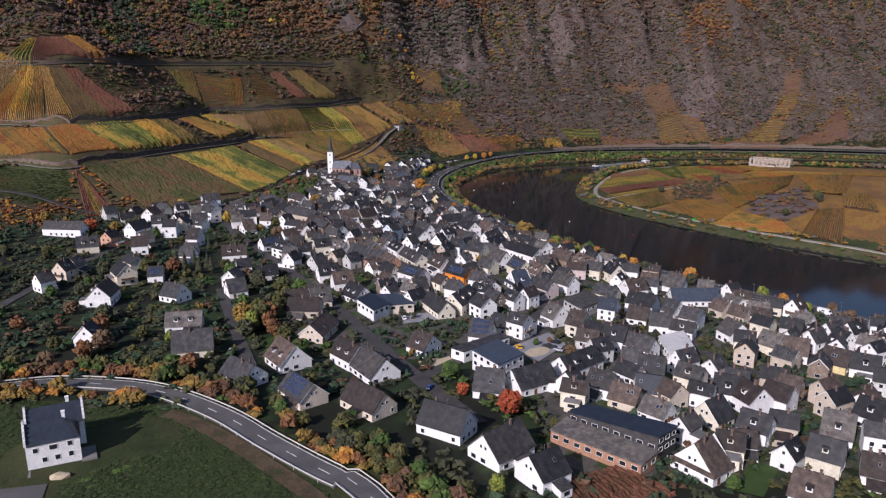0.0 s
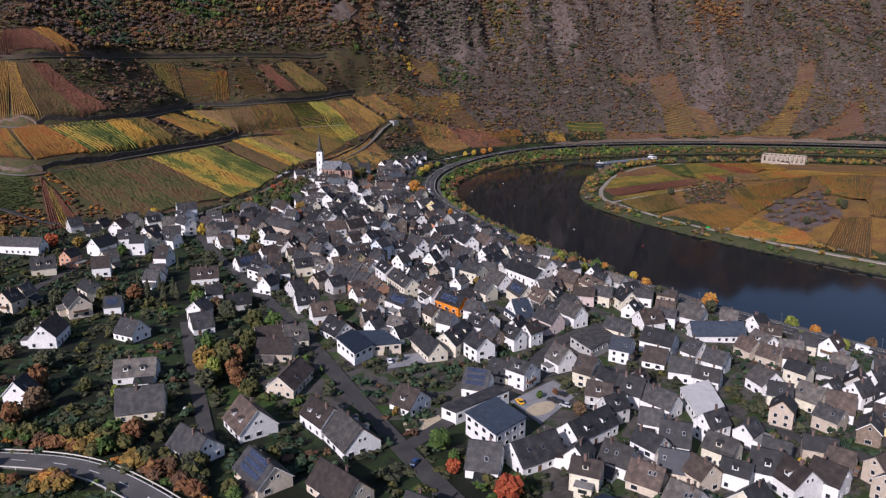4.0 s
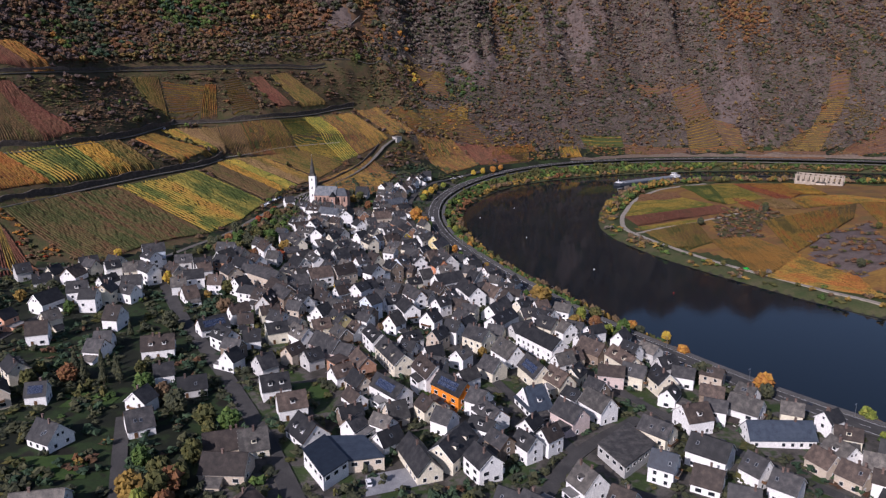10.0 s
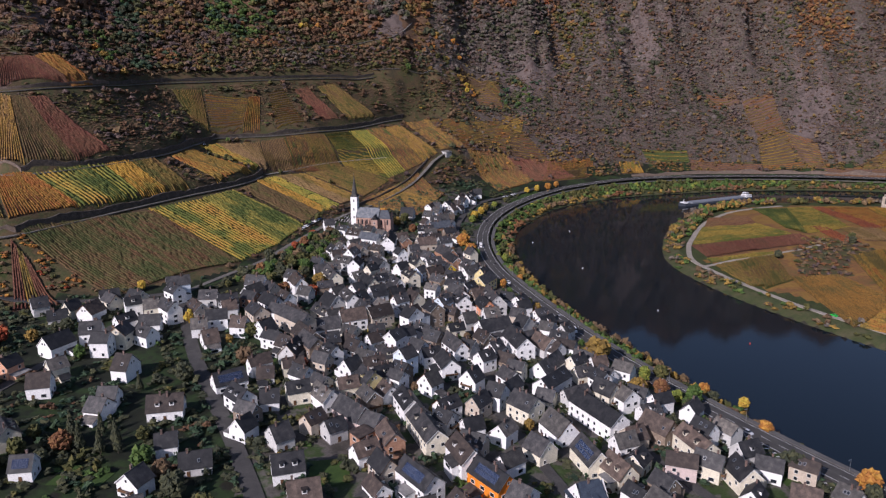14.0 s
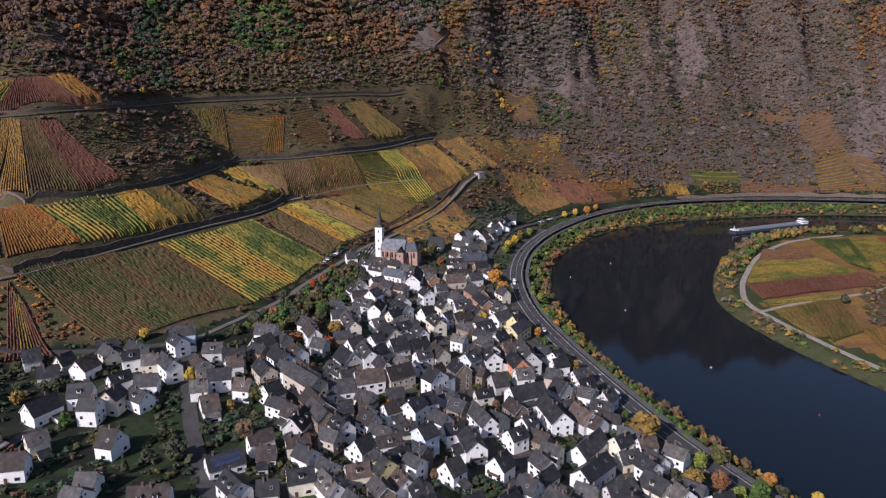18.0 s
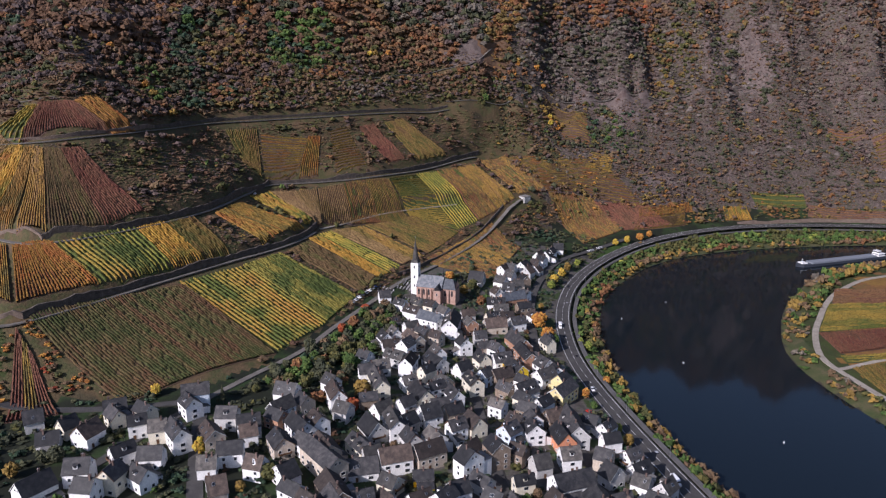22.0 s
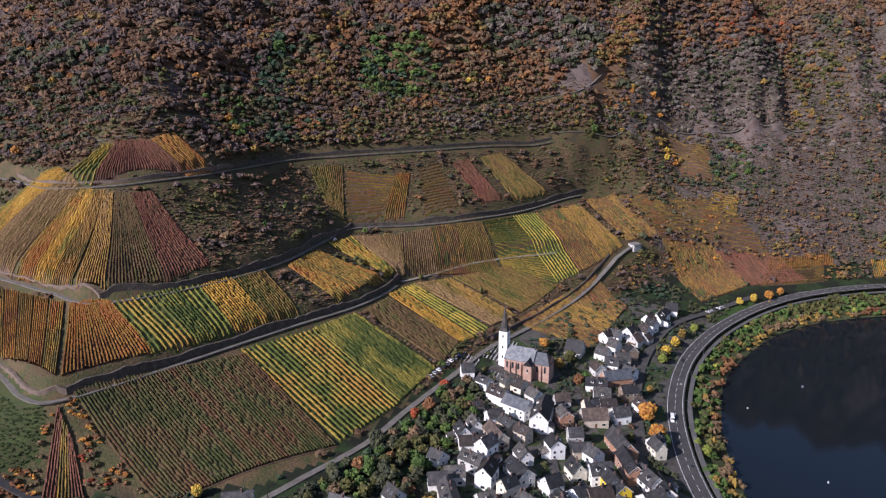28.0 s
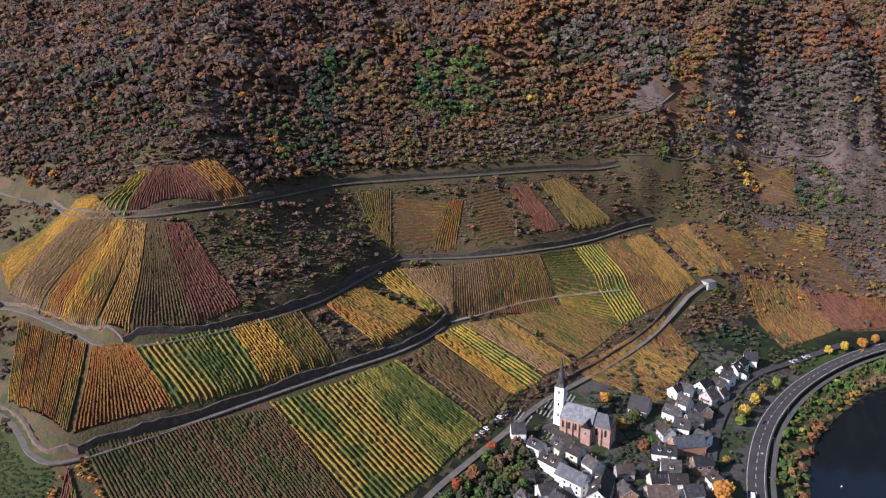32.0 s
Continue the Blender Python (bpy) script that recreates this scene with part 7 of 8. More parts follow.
keep = clear_of(x, y, 1.0) & (np.abs(lane) > 5.5) & ~in_fields(x, y, 2.0) & (x > -62 + (y + 150) * 0.28) & (x < -18 + (y + 150) * 0.16)
x, y = x[keep], y[keep]
n = len(x)
tall = 4 + 4 * tree_rng.rand(n)
woods("garden_thicket", x, y, tall, tall * 0.95, pick_tones(n, {"dark": 3, "green": 2.5, "olive": 2, "brown": 1, "rust": 0.5}, 87), "dark green trees of the overgrown gardens below the lane", TREES)
# low shrubs and hedges in the gardens
x, y = scatter((-210, -600, 300, 190), 2.5, 52)
dh, df = side_of(hw, x, y), side_of(curve_through(FOOT), x, y)
keep = (dh > 8) & (df < -1) & clear_of(x, y, 0.4) & (wobble(x, y, 9, 61) + 0.6 * wobble(x, y, 30, 60) > 0.12) & (np.hypot(x - 97, y + 464) > 18)
keep &= ~((x < 40) & (y < -508))
x, y = x[keep], y[keep]
n = len(x)
woods("garden_shrubs", x, y, 0.8 + 3.0 * tree_rng.rand(n) ** 2.5, 1.8 + 2.6 * tree_rng.rand(n), pick_tones(n, {"green": 1.6, "olive": 2.0, "dark": 4, "pine": 3, "umber": 2, "rust": 0.25, "ochre": 0.15}, 16, x, y),
      "low garden shrubs and hedges between the houses", SCRUB)
# shrub belt on the bank of the bypass
x, y = scatter((-260, -640, 90, -470), 2.7, 53)
d = side_of(bp, x, y)
keep = ((d > 6.5) & (d < 20 + 8 * wobble(x, y, 30, 62))) | ((d < -6) & (d > -13) & (x < -48) & (x > -110))
keep &= clear_of(x, y, 0.0)
x, y = x[keep], y[keep]
n = len(x)
near_road = side_of(bp, x, y) < 11 + 3 * wobble(x, y, 12, 96)
tone = np.where(near_road, pick_tones(n, {"olive": 3.2, "ochre": 2.0, "orange": 0.7, "rust": 1.4, "umber": 2.0, "green": 1.2}, 17, x, y), pick_tones(n, {"dark": 3, "olive": 3, "green": 1.4, "umber": 1.6, "ochre": 0.7}, 97, x, y))
tall = 2.0 + 4.6 * tree_rng.rand(n) ** 1.8
woods("roadside_shrubs", x, y, tall, 2.4 + 0.6 * tall, list(tone), "dense autumn shrubs along the bypass bank", THICKET)
# both banks of the river
x, y = scatter((90, -760, 900, 300), 4.2, 54)
d, dr = side_of(curve_through(SHORE), x, y), side_of(hw, x, y)
keep = (d > 1.0) & (dr < -9.5) & (wobble(x, y, 26, 63) > -0.75)
x, y, d = x[keep], y[keep], d[keep]
n = len(x)
thin = 0.55 + 0.45 * smooth01((y + 330) / 120)
near_water = d + 5 * wobble(x, y, 14, 75) < 8
tone = np.where(near_water, pick_tones(n, {"rust": 1.6, "brown": 2.4, "ochre": 1.4, "olive": 1.6}, 18, x, y), pick_tones(n, {"spring": 1.2, "green": 3.2, "olive": 3.2, "ochre": 0.6}, 19, x, y))
woods("bank_shrubs", x, y, (2.2 + 3.6 * tree_rng.rand(n)) * thin, (3.2 + 2.6 * tree_rng.rand(n)) * (0.6 + 0.4 * thin), list(tone), "green and rust shrubs on the river bank", SCRUB)
x, y = scatter((230, -760, 900, 220), 4.6, 55)
d = -side_of(curve_through(ISLE), x, y)
rp = curve_through([(480, -430), (400, -320), (350, -252), (318, -196), (292, -146), (272, -88), (264, -52), (272, -18), (288, 18), (322, 76), (366, 120), (430, 150)], 5)
near = np.min(np.hypot(x[:, None] - rp[None, :, 0], y[:, None] - rp[None, :, 1]), 1)
keep = (d > 1.5) & (d < 22) & (near > 4) & (wobble(x, y, 30, 64) > -0.35 + 0.4 * (y < -60))
x, y = x[keep], y[keep]
n = len(x)
big = smooth01((y - 10) / 60)
woods("tongue_shrubs", x, y, (1.6 + 2.4 * tree_rng.rand(n)) * (1 + 0.9 * big), (2.8 + 2.4 * tree_rng.rand(n)) * (1 + 0.5 * big), pick_tones(n, {"olive": 3, "green": 1.4, "ochre": 1.4, "brown": 2.2, "grey": 2}, 19, x, y), "olive and brown shrubs along the far bank", SCRUB)
x, y = scatter((300, -250, 480, 10), 3.0, 56)
rim, wild = within(KNOLL, x, y), within(FALLOW, x, y)
keep = (rim & (wobble(x, y, 16, 65) > 0.35)) | (wild & (wobble(x, y, 12, 66) > 0.0))
x, y, rim = x[keep], y[keep], rim[keep]
n = len(x)
woods("knoll_scrub", x, y, 1.0 + 2.4 * tree_rng.rand(n) ** 2, 2.6 + 2.0 * tree_rng.rand(n), pick_tones(n, {"olive": 1.6, "brown": 3, "mauve": 1, "umber": 1.5, "rust": 2, "gilt": 1.4, "dark": 0.6}, 20), "brown and olive scrub on the knoll and the fallow field", SCRUB)
# wild rust-coloured vines beyond the last field
x, y = scatter((-260, -270, -110, -150), 2.4, 84)
keep = ~in_fields(x, y, 2.0) & ~within(MEADOW, x, y) & (grid_value(DIST[2], x, y) > 2) & (grid_value(DIST[3], x, y) < -4) & (wobble(x, y, 15, 85) > -0.4)
x, y = x[keep], y[keep]
n = len(x)
woods("wild_vines", x, y, 0.8 + 1.8 * tree_rng.rand(n), 2.0 + 1.8 * tree_rng.rand(n), pick_tones(n, {"rust": 3.4, "orange": 1.3, "brown": 1.6, "red": 0.4, "olive": 1.2, "dark": 0.6}, 86, x, y), "rust-coloured wild vines and bushes", SCRUB)
# scrub between the vineyards and on the lower slope
x, y = scatter((-420, -260, 130, 330), 3.7, 57)
d2, d3, d4, d5, d6 = (grid_value(DIST[k], x, y) for k in (2, 3, 4, 5, 6))
keep = (d2 > 2) & (d6 < -18) & ~in_fields(x, y, 2.0) & (np.abs(d3 + 1) > 5.5) & (np.abs(d4 + 1) > 5.5) & (np.abs(d5 + 1) > 5) & (wobble(x, y, 20, 66) + 0.5 * wobble(x, y, 7, 67) > -0.25 - 0.9 * (d5 > 4))
keep &= ~((x < -110) & (y < -150)) & ~((np.abs(side_of(curve_through(STREETS["road_church_lane"][0]), x, y)) < 6))
keep &= np.random.RandomState(5).rand(len(x)) < 0.55 + 0.3 * wobble(x, y, 40, 98)
x, y = x[keep], y[keep]
n = len(x)
woods("slope_scrub", x, y, 1.2 + 4.2 * tree_rng.rand(n) ** 2, 3.0 + 3.2 * tree_rng.rand(n), pick_tones(n, {"dark": 1.8, "olive": 3, "umber": 2, "mauve": 1.2, "brown": 3, "green": 0.6, "rust": 0.8, "ochre": 0.5}, 21, x, y), "brown and olive scrub between the vineyards", SCRUB)
# the rocky slope across the bend: low bushes in drifts
x, y = scatter((20, 215, 960, 620), 2.9, 58)
d2, d6, d7 = (grid_value(DIST[k], x, y) for k in (2, 6, 7))
keep = ((d2 > 1.5) | ((d2 > -18) & (x > 130) & (side_of(hw, x, y) > 11))) & ~((x > 60) & (x < 275 + 45 * wobble(x, y, 40, 19)) & (y > 385 + 0.13 * (x - 100))) & (d7 < 60) & (~in_fields(x, y, -2.5 + 2.5 * wobble(x, y, 14, 94)) | (wobble(x, y, 7, 95) > 1.0)) & (x > 40 - d6 * 0.3)
keep &= (wobble(x, y, 11, 68) + 0.7 * wobble(x, y * 0.5, 40, 70) > -0.6) & off_paths(x, y, 2.0)
bare = bare_at(x, y)
keep &= ~bare | (wobble(x, y, 9, 73) > 0.1)
x, y, d6, d7 = x[keep], y[keep], d6[keep], d7[keep]
n = len(x)
up = smooth01((d6 + 90) / 150)
tone = np.array(pick_tones(n, {"grey": 2, "mauve": 3, "umber": 1.5, "brown": 1.4, "dark": 4.0, "olive": 1.8, "rust": 0.7}, 22, x, y), object)
crown_edge = d7 > -70 + 30 * wobble(x, y, 60, 92)
tone[crown_edge] = np.array(pick_tones(n, {"rust": 2.4, "umber": 3, "mauve": 3, "dark": 2}, 24, x, y), object)[crown_edge]
tone = drifted(x, y, tone, 161)
# old vines gone wild: drifts of gold and rust low on the slope
warm = np.zeros(n)
for px, py, rx, ry in ((500, 345, 30, 34), (700, 318, 30, 30), (755, 275, 40, 26), (370, 308, 75, 12), (232, 268, 55, 20), (125, 350, 26, 18), (540, 290, 40, 14), (455, 318, 50, 10), (640, 285, 40, 14)):
    warm = np.maximum(warm, 1.35 - ((x - px) / rx) ** 2 - ((y - py) / ry) ** 2)
warm += 0.35 * wobble(x, y, 18, 91)
hot = warm > tree_rng.rand(n) * 0.9
tone[hot] = np.array(pick_tones(n, {"rust": 2.6, "russet": 1.4, "gilt": 3.4, "brown": 2.2, "olive": 1.0}, 23, x, y), object)[hot]
tall = (0.9 + 4.8 * tree_rng.rand(n) ** 2.6) * (0.85 + 0.5 * up) * (1 + 0.35 * wobble(x, y, 26, 93))
woods("rock_slope_scrub", x, y, tall, 1.7 + 0.75 * tall, list(tone), "grey and brown scrub on the steep rocky slope", SCRUB)
# bushes over the patchy terraces by the hut
x, y = scatter((38, 165, 270, 312), 5.2, 71)
d2 = grid_value(DIST[2], x, y)
keep = (d2 > 3) & (wobble(x, y, 13, 72) > 0.05) & (side_of(curve_through(STREETS["road_church_lane"][0]), x, y) ** 2 > 25) & (x + 0.2 * y > 92)
x, y = x[keep], y[keep]
n = len(x)
woods("terrace_bushes", x, y, 0.9 + 2.4 * tree_rng.rand(n) ** 2, 2.0 + 2.6 * tree_rng.rand(n), pick_tones(n, {"rust": 2, "brown": 2, "ochre": 2, "orange": 0.8, "olive": 1.4, "dark": 1}, 24, x, y), "rust and ochre bushes over old terraces", SCRUB)
# bright trees above the terraces
for px, py, r, count, palette in ((112, 335, 13, 11, {"ochre": 3, "yellow": 2, "orange": 1}), (70, 338, 26, 16, {"orange": 2, "rust": 2, "ochre": 2, "olive": 2}), (98, 364, 8, 5, {"orange": 2, "ochre": 1}), (30, 303, 12, 6, {"olive": 2, "ochre": 1, "green": 1}), (176, 345, 18, 12, {"green": 2, "dark": 2}), (250, 420, 14, 5, {"ochre": 2, "olive": 1})):
    rr = np.random.RandomState(count)
    a, b, tall = rr.rand(count) * 6.28, r * rr.rand(count) ** 0.5, 4 + 3.5 * rr.rand(count)
    woods("terrace_trees", px + np.cos(a) * b, py + np.sin(a) * b * 0.7, tall, tall * 0.95, pick_tones(count, palette, 700), "bright autumn trees above the terraces", TREES)
# dry grass and heath between the bushes
TUFT = []
for _ in range(12):
    v = OCT_V * (1 + tree_rng.uniform(-0.35, 0.35, (6, 1))) * np.array([0.5, 0.5, 0.5]) + np.array([0, 0, 0.35])
    TUFT.append((v, OCT_F))
for name, box, gap, seed, palette in (("slope_heath", (60, 225, 900, 520), 2.5, 111, {"grey": 3, "mauve": 3, "umber": 2, "brown": 2, "olive": 1.6, "dark": 2}),
                                      ("terrace_heath", (-330, -60, 110, 335), 2.3, 112, {"olive": 3, "brown": 3, "umber": 2.4, "mauve": 1.4, "ochre": 0.8, "dark": 1.6})):
    x, y = scatter(box, gap, seed)
    d2, d3, d4, d5, d6 = (grid_value(DIST[k], x, y) for k in (2, 3, 4, 5, 6))
    keep = (d2 > 3) & ~in_fields(x, y, 0.5) & (np.abs(d3 + 1) > 5) & (np.abs(d4 + 1) > 5) & (np.abs(d5 + 1) > 4.5) & off_paths(x, y, 1.6) & (d6 < (200 if x.max() > 300 else -10))
    keep &= near_line(STREETS["road_church_lane"][0], x, y) > 4.5
    x, y = x[keep], y[keep]
    n = len(x)
    woods(name, x, y, 0.5 + 0.9 * tree_rng.rand(n) ** 2, 1.5 + 1.6 * tree_rng.rand(n), pick_tones(n, palette, seed + 2, x, y), "dry grass and low heath on the slope", TUFT)
# outcrops of bare slate
x, y = scatter((60, 300, 900, 620), 9, 59)
d2, d7 = grid_value(DIST[2], x, y), grid_value(DIST[7], x, y)
keep = (d2 > 40) & (d7 < 0) & ((wobble(x, y, 60, 69) > 0.45) | within(DRIFTS[11][1], x, y) | within(BARE[1], x, y))
x, y = x[keep], y[keep]
vs, fs = [], []
zz = ground(x, y)
for k in range(len(x)):
    s = tree_rng.uniform(0.8, 3.2)
    v = ICO_V * (1 + tree_rng.uniform(-0.4, 0.4, (12, 1))) * np.array([s * 1.4, s * 0.7, s]) + np.array([x[k], y[k], zz[k]])
    vs.append(v)
    fs.append(ICO_F + 12 * k)
M_CRAG = mottled("bare_slate", [(0.3, (0.08, 0.065, 0.055)), (0.7, (0.15, 0.125, 0.11))], 0.3, 1.5, relief=1.0, spread=0.2, islands=True, dist=0.3)
tagged(new("rock_outcrops", mesh_from("rock_outcrops", np.vstack(vs), np.vstack(fs), M_CRAG)), "pale slate outcrops on the steep slope", "rocks", kind="stuff")

# ---- vehicles ----
def paint(name, col):
    return material("paint_" + name, plain(col), 0.25, 0.0, 0.6)


CAR_PAINTS = {"white": paint("white", (0.75, 0.75, 0.75)), "silver": paint("silver", (0.42, 0.43, 0.45)), "black": paint("black", (0.02, 0.02, 0.022)), "blue": paint("blue", (0.03, 0.07, 0.18)),
              "red": paint("red", (0.45, 0.03, 0.02)), "yellow": paint("yellow", (0.80, 0.42, 0.01)), "green": paint("green", (0.02, 0.45, 0.05))}
M_TYRE = material("tyre", plain((0.015, 0.015, 0.015)), 0.9)


def loft(sections, mat, name):
    """A hull through cross sections (x, half width, low, high)."""
    vs, fs = [], []
    for px, hw_, lo, hi in sections:
        vs += [(px, -hw_, lo), (px, hw_, lo), (px, hw_ * 0.92, hi), (px, -hw_ * 0.92, hi)]
    for k in range(len(sections) - 1):
        for s in range(4):
            fs.append((4 * k + s, 4 * k + (s + 1) % 4, 4 * k + 4 + (s + 1) % 4, 4 * k + 4 + s))
    n = len(vs)
    fs += [(3, 2, 1, 0), (n - 4, n - 3, n - 2, n - 1)]
    return mesh_from(name, vs, [f[::-1] for f in fs], mat)


def wheel_mesh(r):
    n = 12
    a = np.arange(n) * 6.283 / n
    v = np.vstack([np.column_stack([np.cos(a) * r, np.full(n, s * 0.1), np.sin(a) * r]) for s in (-1, 1)] + [np.array([[0, -0.1, 0], [0, 0.1, 0]])])
    f = []
    for k in range(n):
        j = (k + 1) % n
        f += [(k, j, n + j), (k, n + j, n + k), (j, k, 2 * n), (n + k, n + j, 2 * n + 1)]
    return mesh_from("wheel", v, f, M_TYRE)


WHEEL = wheel_mesh(0.32)
CAR_BODY = {k: loft([(-2.15, 0.8, 0.35, 0.75), (-2.0, 0.86, 0.25, 0.95), (-0.8, 0.88, 0.22, 0.98), (1.0, 0.88, 0.22, 0.95), (1.9, 0.85, 0.25, 0.80), (2.15, 0.75, 0.35, 0.62)], m, "body") for k, m in CAR_PAINTS.items()}
CABIN = loft([(-1.95, 0.74, 0.92, 0.98), (-1.35, 0.76, 0.92, 1.42), (0.25, 0.76, 0.92, 1.46), (1.05, 0.72, 0.92, 0.97)], M_GLASS, "cabin")
CAR_ROOF = {k: mesh_from("roof", *boxes(((-0.55, 0, 1.46), (1.6, 1.34, 0.07))), m) for k, m in CAR_PAINTS.items()}
VAN_BODY = loft([(-3.3, 1.05, 0.4, 2.9), (1.6, 1.05, 0.35, 2.9), (2.1, 1.05, 0.35, 2.5), (2.5, 1.0, 0.35, 1.5), (3.4, 0.95, 0.4, 1.1)], CAR_PAINTS["white"], "body")
VAN_GLASS = mesh_from("windscreen", *boxes(((2.32, 0, 1.95), (0.5, 1.8, 0.7)), ((-0.5, 0, 1.9), (1.4, 2.14, 0.6))), M_GLASS)


def car(x, y, turn, tone="silver", van=False, lift=0.0, label=""):
    z = float(ground(x, y)) + lift
    top = tagged(new("camper_van" if van else "car", None), label or ("white camper van on the road" if van else f"{tone} car standing on asphalt"), "van" if van else "car", "cars")
    top.matrix_basis = pose(x, y, z, 0, 0, turn)
    if van:
        piece("body", VAN_BODY, top)
        piece("windows", VAN_GLASS, top)
    else:
        piece("body", CAR_BODY[tone], top)
        piece("cabin", CABIN, top)
        piece("roof", CAR_ROOF[tone], top)
    for sx in (-1.3, 1.35) if not van else (-2.0, 2.2):
        for sy in (-0.8, 0.8) if not van else (-0.95, 0.95):
            piece("wheel", WHEEL, top, pose(sx, sy, 0.32))
    return top


def on_road(line, s, off, tone, van=False, lift=0.48):
    seg = np.r_[0, np.cumsum(np.linalg.norm(np.diff(line, axis=0), axis=1))]
    k = int(np.clip(np.searchsorted(seg, s), 1, len(line) - 1))
    t = line[k] - line[k - 1]
    t /= np.linalg.norm(t)
    p = line[k] + np.array([-t[1], t[0]]) * off
    car(float(p[0]), float(p[1]), math.degrees(math.atan2(t[1], t[0])) + (180 if off > 0 else 0), tone, van, lift)


for s, off, tone, van in ((330, 2.1, "white", True), (388, -2.1, "black", False), (455, 2.1, "silver", False), (520, -2.1, "black", False), (575, 2.1, "white", True), (600, -2.1, "silver", False), (668, 2.1, "white", False), (715, -2.1, "black", False), (760, 2.1, "white", True),
                          (812, -2.1, "silver", False), (850, 2.1, "black", False), (925, -2.1, "white", False), (1010, 2.1, "yellow", False), (1150, 2.1, "red", False)):
    on_road(hw, s, off, tone, van)
on_road(bp, 142, 1.9, "black", lift=0.58)
for k in range(8):
    car(-38.4 + 1.42 * k, -38.3 + 4.66 * k, 150, ("white", "silver", "white", "black", "silver", "white", "silver", "blue")[k], lift=0.15, label="car parked beside the church lane")
for k, (x, y) in enumerate(((103, -457.7), (104.8, -460), (106.5, -462.3), (107.6, -453.5))):
    car(x, y, 140, ("black", "black", "silver", "black")[k], lift=0.35, label="dark car parked on the paved square")
car(90.5, -458.5, 105, "yellow", lift=0.35, label="yellow delivery car on the paved square")
for k in range(9):
    car(124 - 2.2 * k * 0.9, -196 + 6.4 * k, 120, ("silver", "black", "white", "blue", "black", "silver", "black", "white", "red")[k], lift=0.3, label="car parked between houses and the highway")
car(-27, -458, 95, "white", lift=0.35, label="white car parked in the side lane")
car(49, -497, 60, "blue", lift=0.35, label="blue car parked beside the street")
car(45, -419, 100, "white", lift=0.3, label="white van-like car at the workshop")
car(306, -172, 118, "green", lift=0.3, label="bright green vehicle on the gravel track")
car(-136, 62, 95, "white", lift=0.4, label="white car on the vineyard road")
for k in range(5):
    car(140 + 3.2 * k, 158 + 4.0 * k, 140, ("white", "silver", "black", "white", "silver")[k], lift=0.3, label="car parked at the end of the lane")

# ---- paved square, lawn, sand heap ----
def patch(name, corners, mat, label, lift=0.3, kind="structure"):
    q = np.array(corners, float)
    n = 12
    u, v = np.meshgrid(np.linspace(0, 1, n), np.linspace(0, 1, n))
    p = (q[0] * ((1 - u) * (1 - v))[..., None] + q[1] * (u * (1 - v))[..., None] + q[2] * (u * v)[..., None] + q[3] * ((1 - u) * v)[..., None]).reshape(-1, 2)
    z = ground(p[:, 0], p[:, 1]) + lift
    i = np.arange(n * n).reshape(n, n)
    f = np.stack([i[:-1, :-1], i[:-1, 1:], i[1:, 1:], i[1:, :-1]], -1).reshape(-1, 4)
    area = 0.5 * np.sum(q[:, 0] * np.roll(q[:, 1], -1) - q[:, 1] * np.roll(q[:, 0], -1))
    return tagged(new(name, mesh_from(name, np.column_stack([p, z]), f if area > 0 else f[:, ::-1], mat)), label, name.split("_")[0], kind=kind)


M_PAVING = mottled("grey_paving", [(0.3, (0.20, 0.20, 0.21)), (0.7, (0.30, 0.30, 0.30))], 0.3, 4, relief=0.2)
M_LAWN = mottled("lawn", [(0.3, (0.026, 0.052, 0.010)), (0.7, (0.044, 0.08, 0.015))], 0.3, 3, relief=0.4)
M_SAND = mottled("pale_sand", [(0.3, (0.42, 0.34, 0.22)), (0.7, (0.55, 0.46, 0.32))], 0.5, 4, relief=0.4)
M_EARTH = mottled("bare_earth", [(0.3, (0.034, 0.042, 0.012)), (0.45, (0.065, 0.046, 0.024)), (0.6, (0.095, 0.065, 0.036)), (0.75, (0.05, 0.05, 0.018))], 0.25, 2, relief=0.5)
patch("square_paved", [(87, -457), (108, -440), (114, -453), (94, -475)], M_PAVING, "grey paved square with parked cars")
patch("yard_workshop", [(44, -414), (58, -410), (64, -420), (44, -426)], M_PAVING, "pale paved yard of the workshop")
patch("yard_hall", [(47, -471), (60, -466), (61, -472), (48, -479)], M_SAND, "sandy yard beside the sports hall")
patch("lawn_highway", [(138, 150), (176, 198), (184, 196), (148, 148)], M_LAWN, "strip of mown grass by the highway", 0.35)
patch("lawn_church", [(2, 18), (18, 30), (26, 18), (10, 8)], M_LAWN, "grass slope behind the church", 0.35)
for q in (((-95, -432), (-78, -436), (-80, -452), (-98, -448)), ((-8, -450), (4, -446), (2, -462), (-10, -464)), ((-70, -352), (-52, -354), (-54, -362), (-72, -362)), ((14, -345), (28, -342), (30, -358), (16, -362)), ((-28, -262), (-14, -258), (-16, -272), (-30, -276)), ((148, -500), (160, -498), (158, -512), (146, -512)),
          ((151, -549), (164, -549), (155, -556), (148, -558)), ((140, -554), (146, -559), (133, -573), (126, -569)), ((160, -535), (176, -530), (169, -538), (161, -541)), ((-71, -397), (-49, -396), (-45, -411), (-64, -412)),
          ((-25, -442), (-8, -441), (-8, -452), (-20, -455)), ((38, -457), (47, -458), (45, -466), (37, -464)), ((41, -364), (52, -354), (59, -365), (48, -377)), ((178, -323), (184, -329), (196, -354), (186, -357))):
    patch("lawn_garden", q, M_LAWN, "small garden lawn between houses", 0.2)
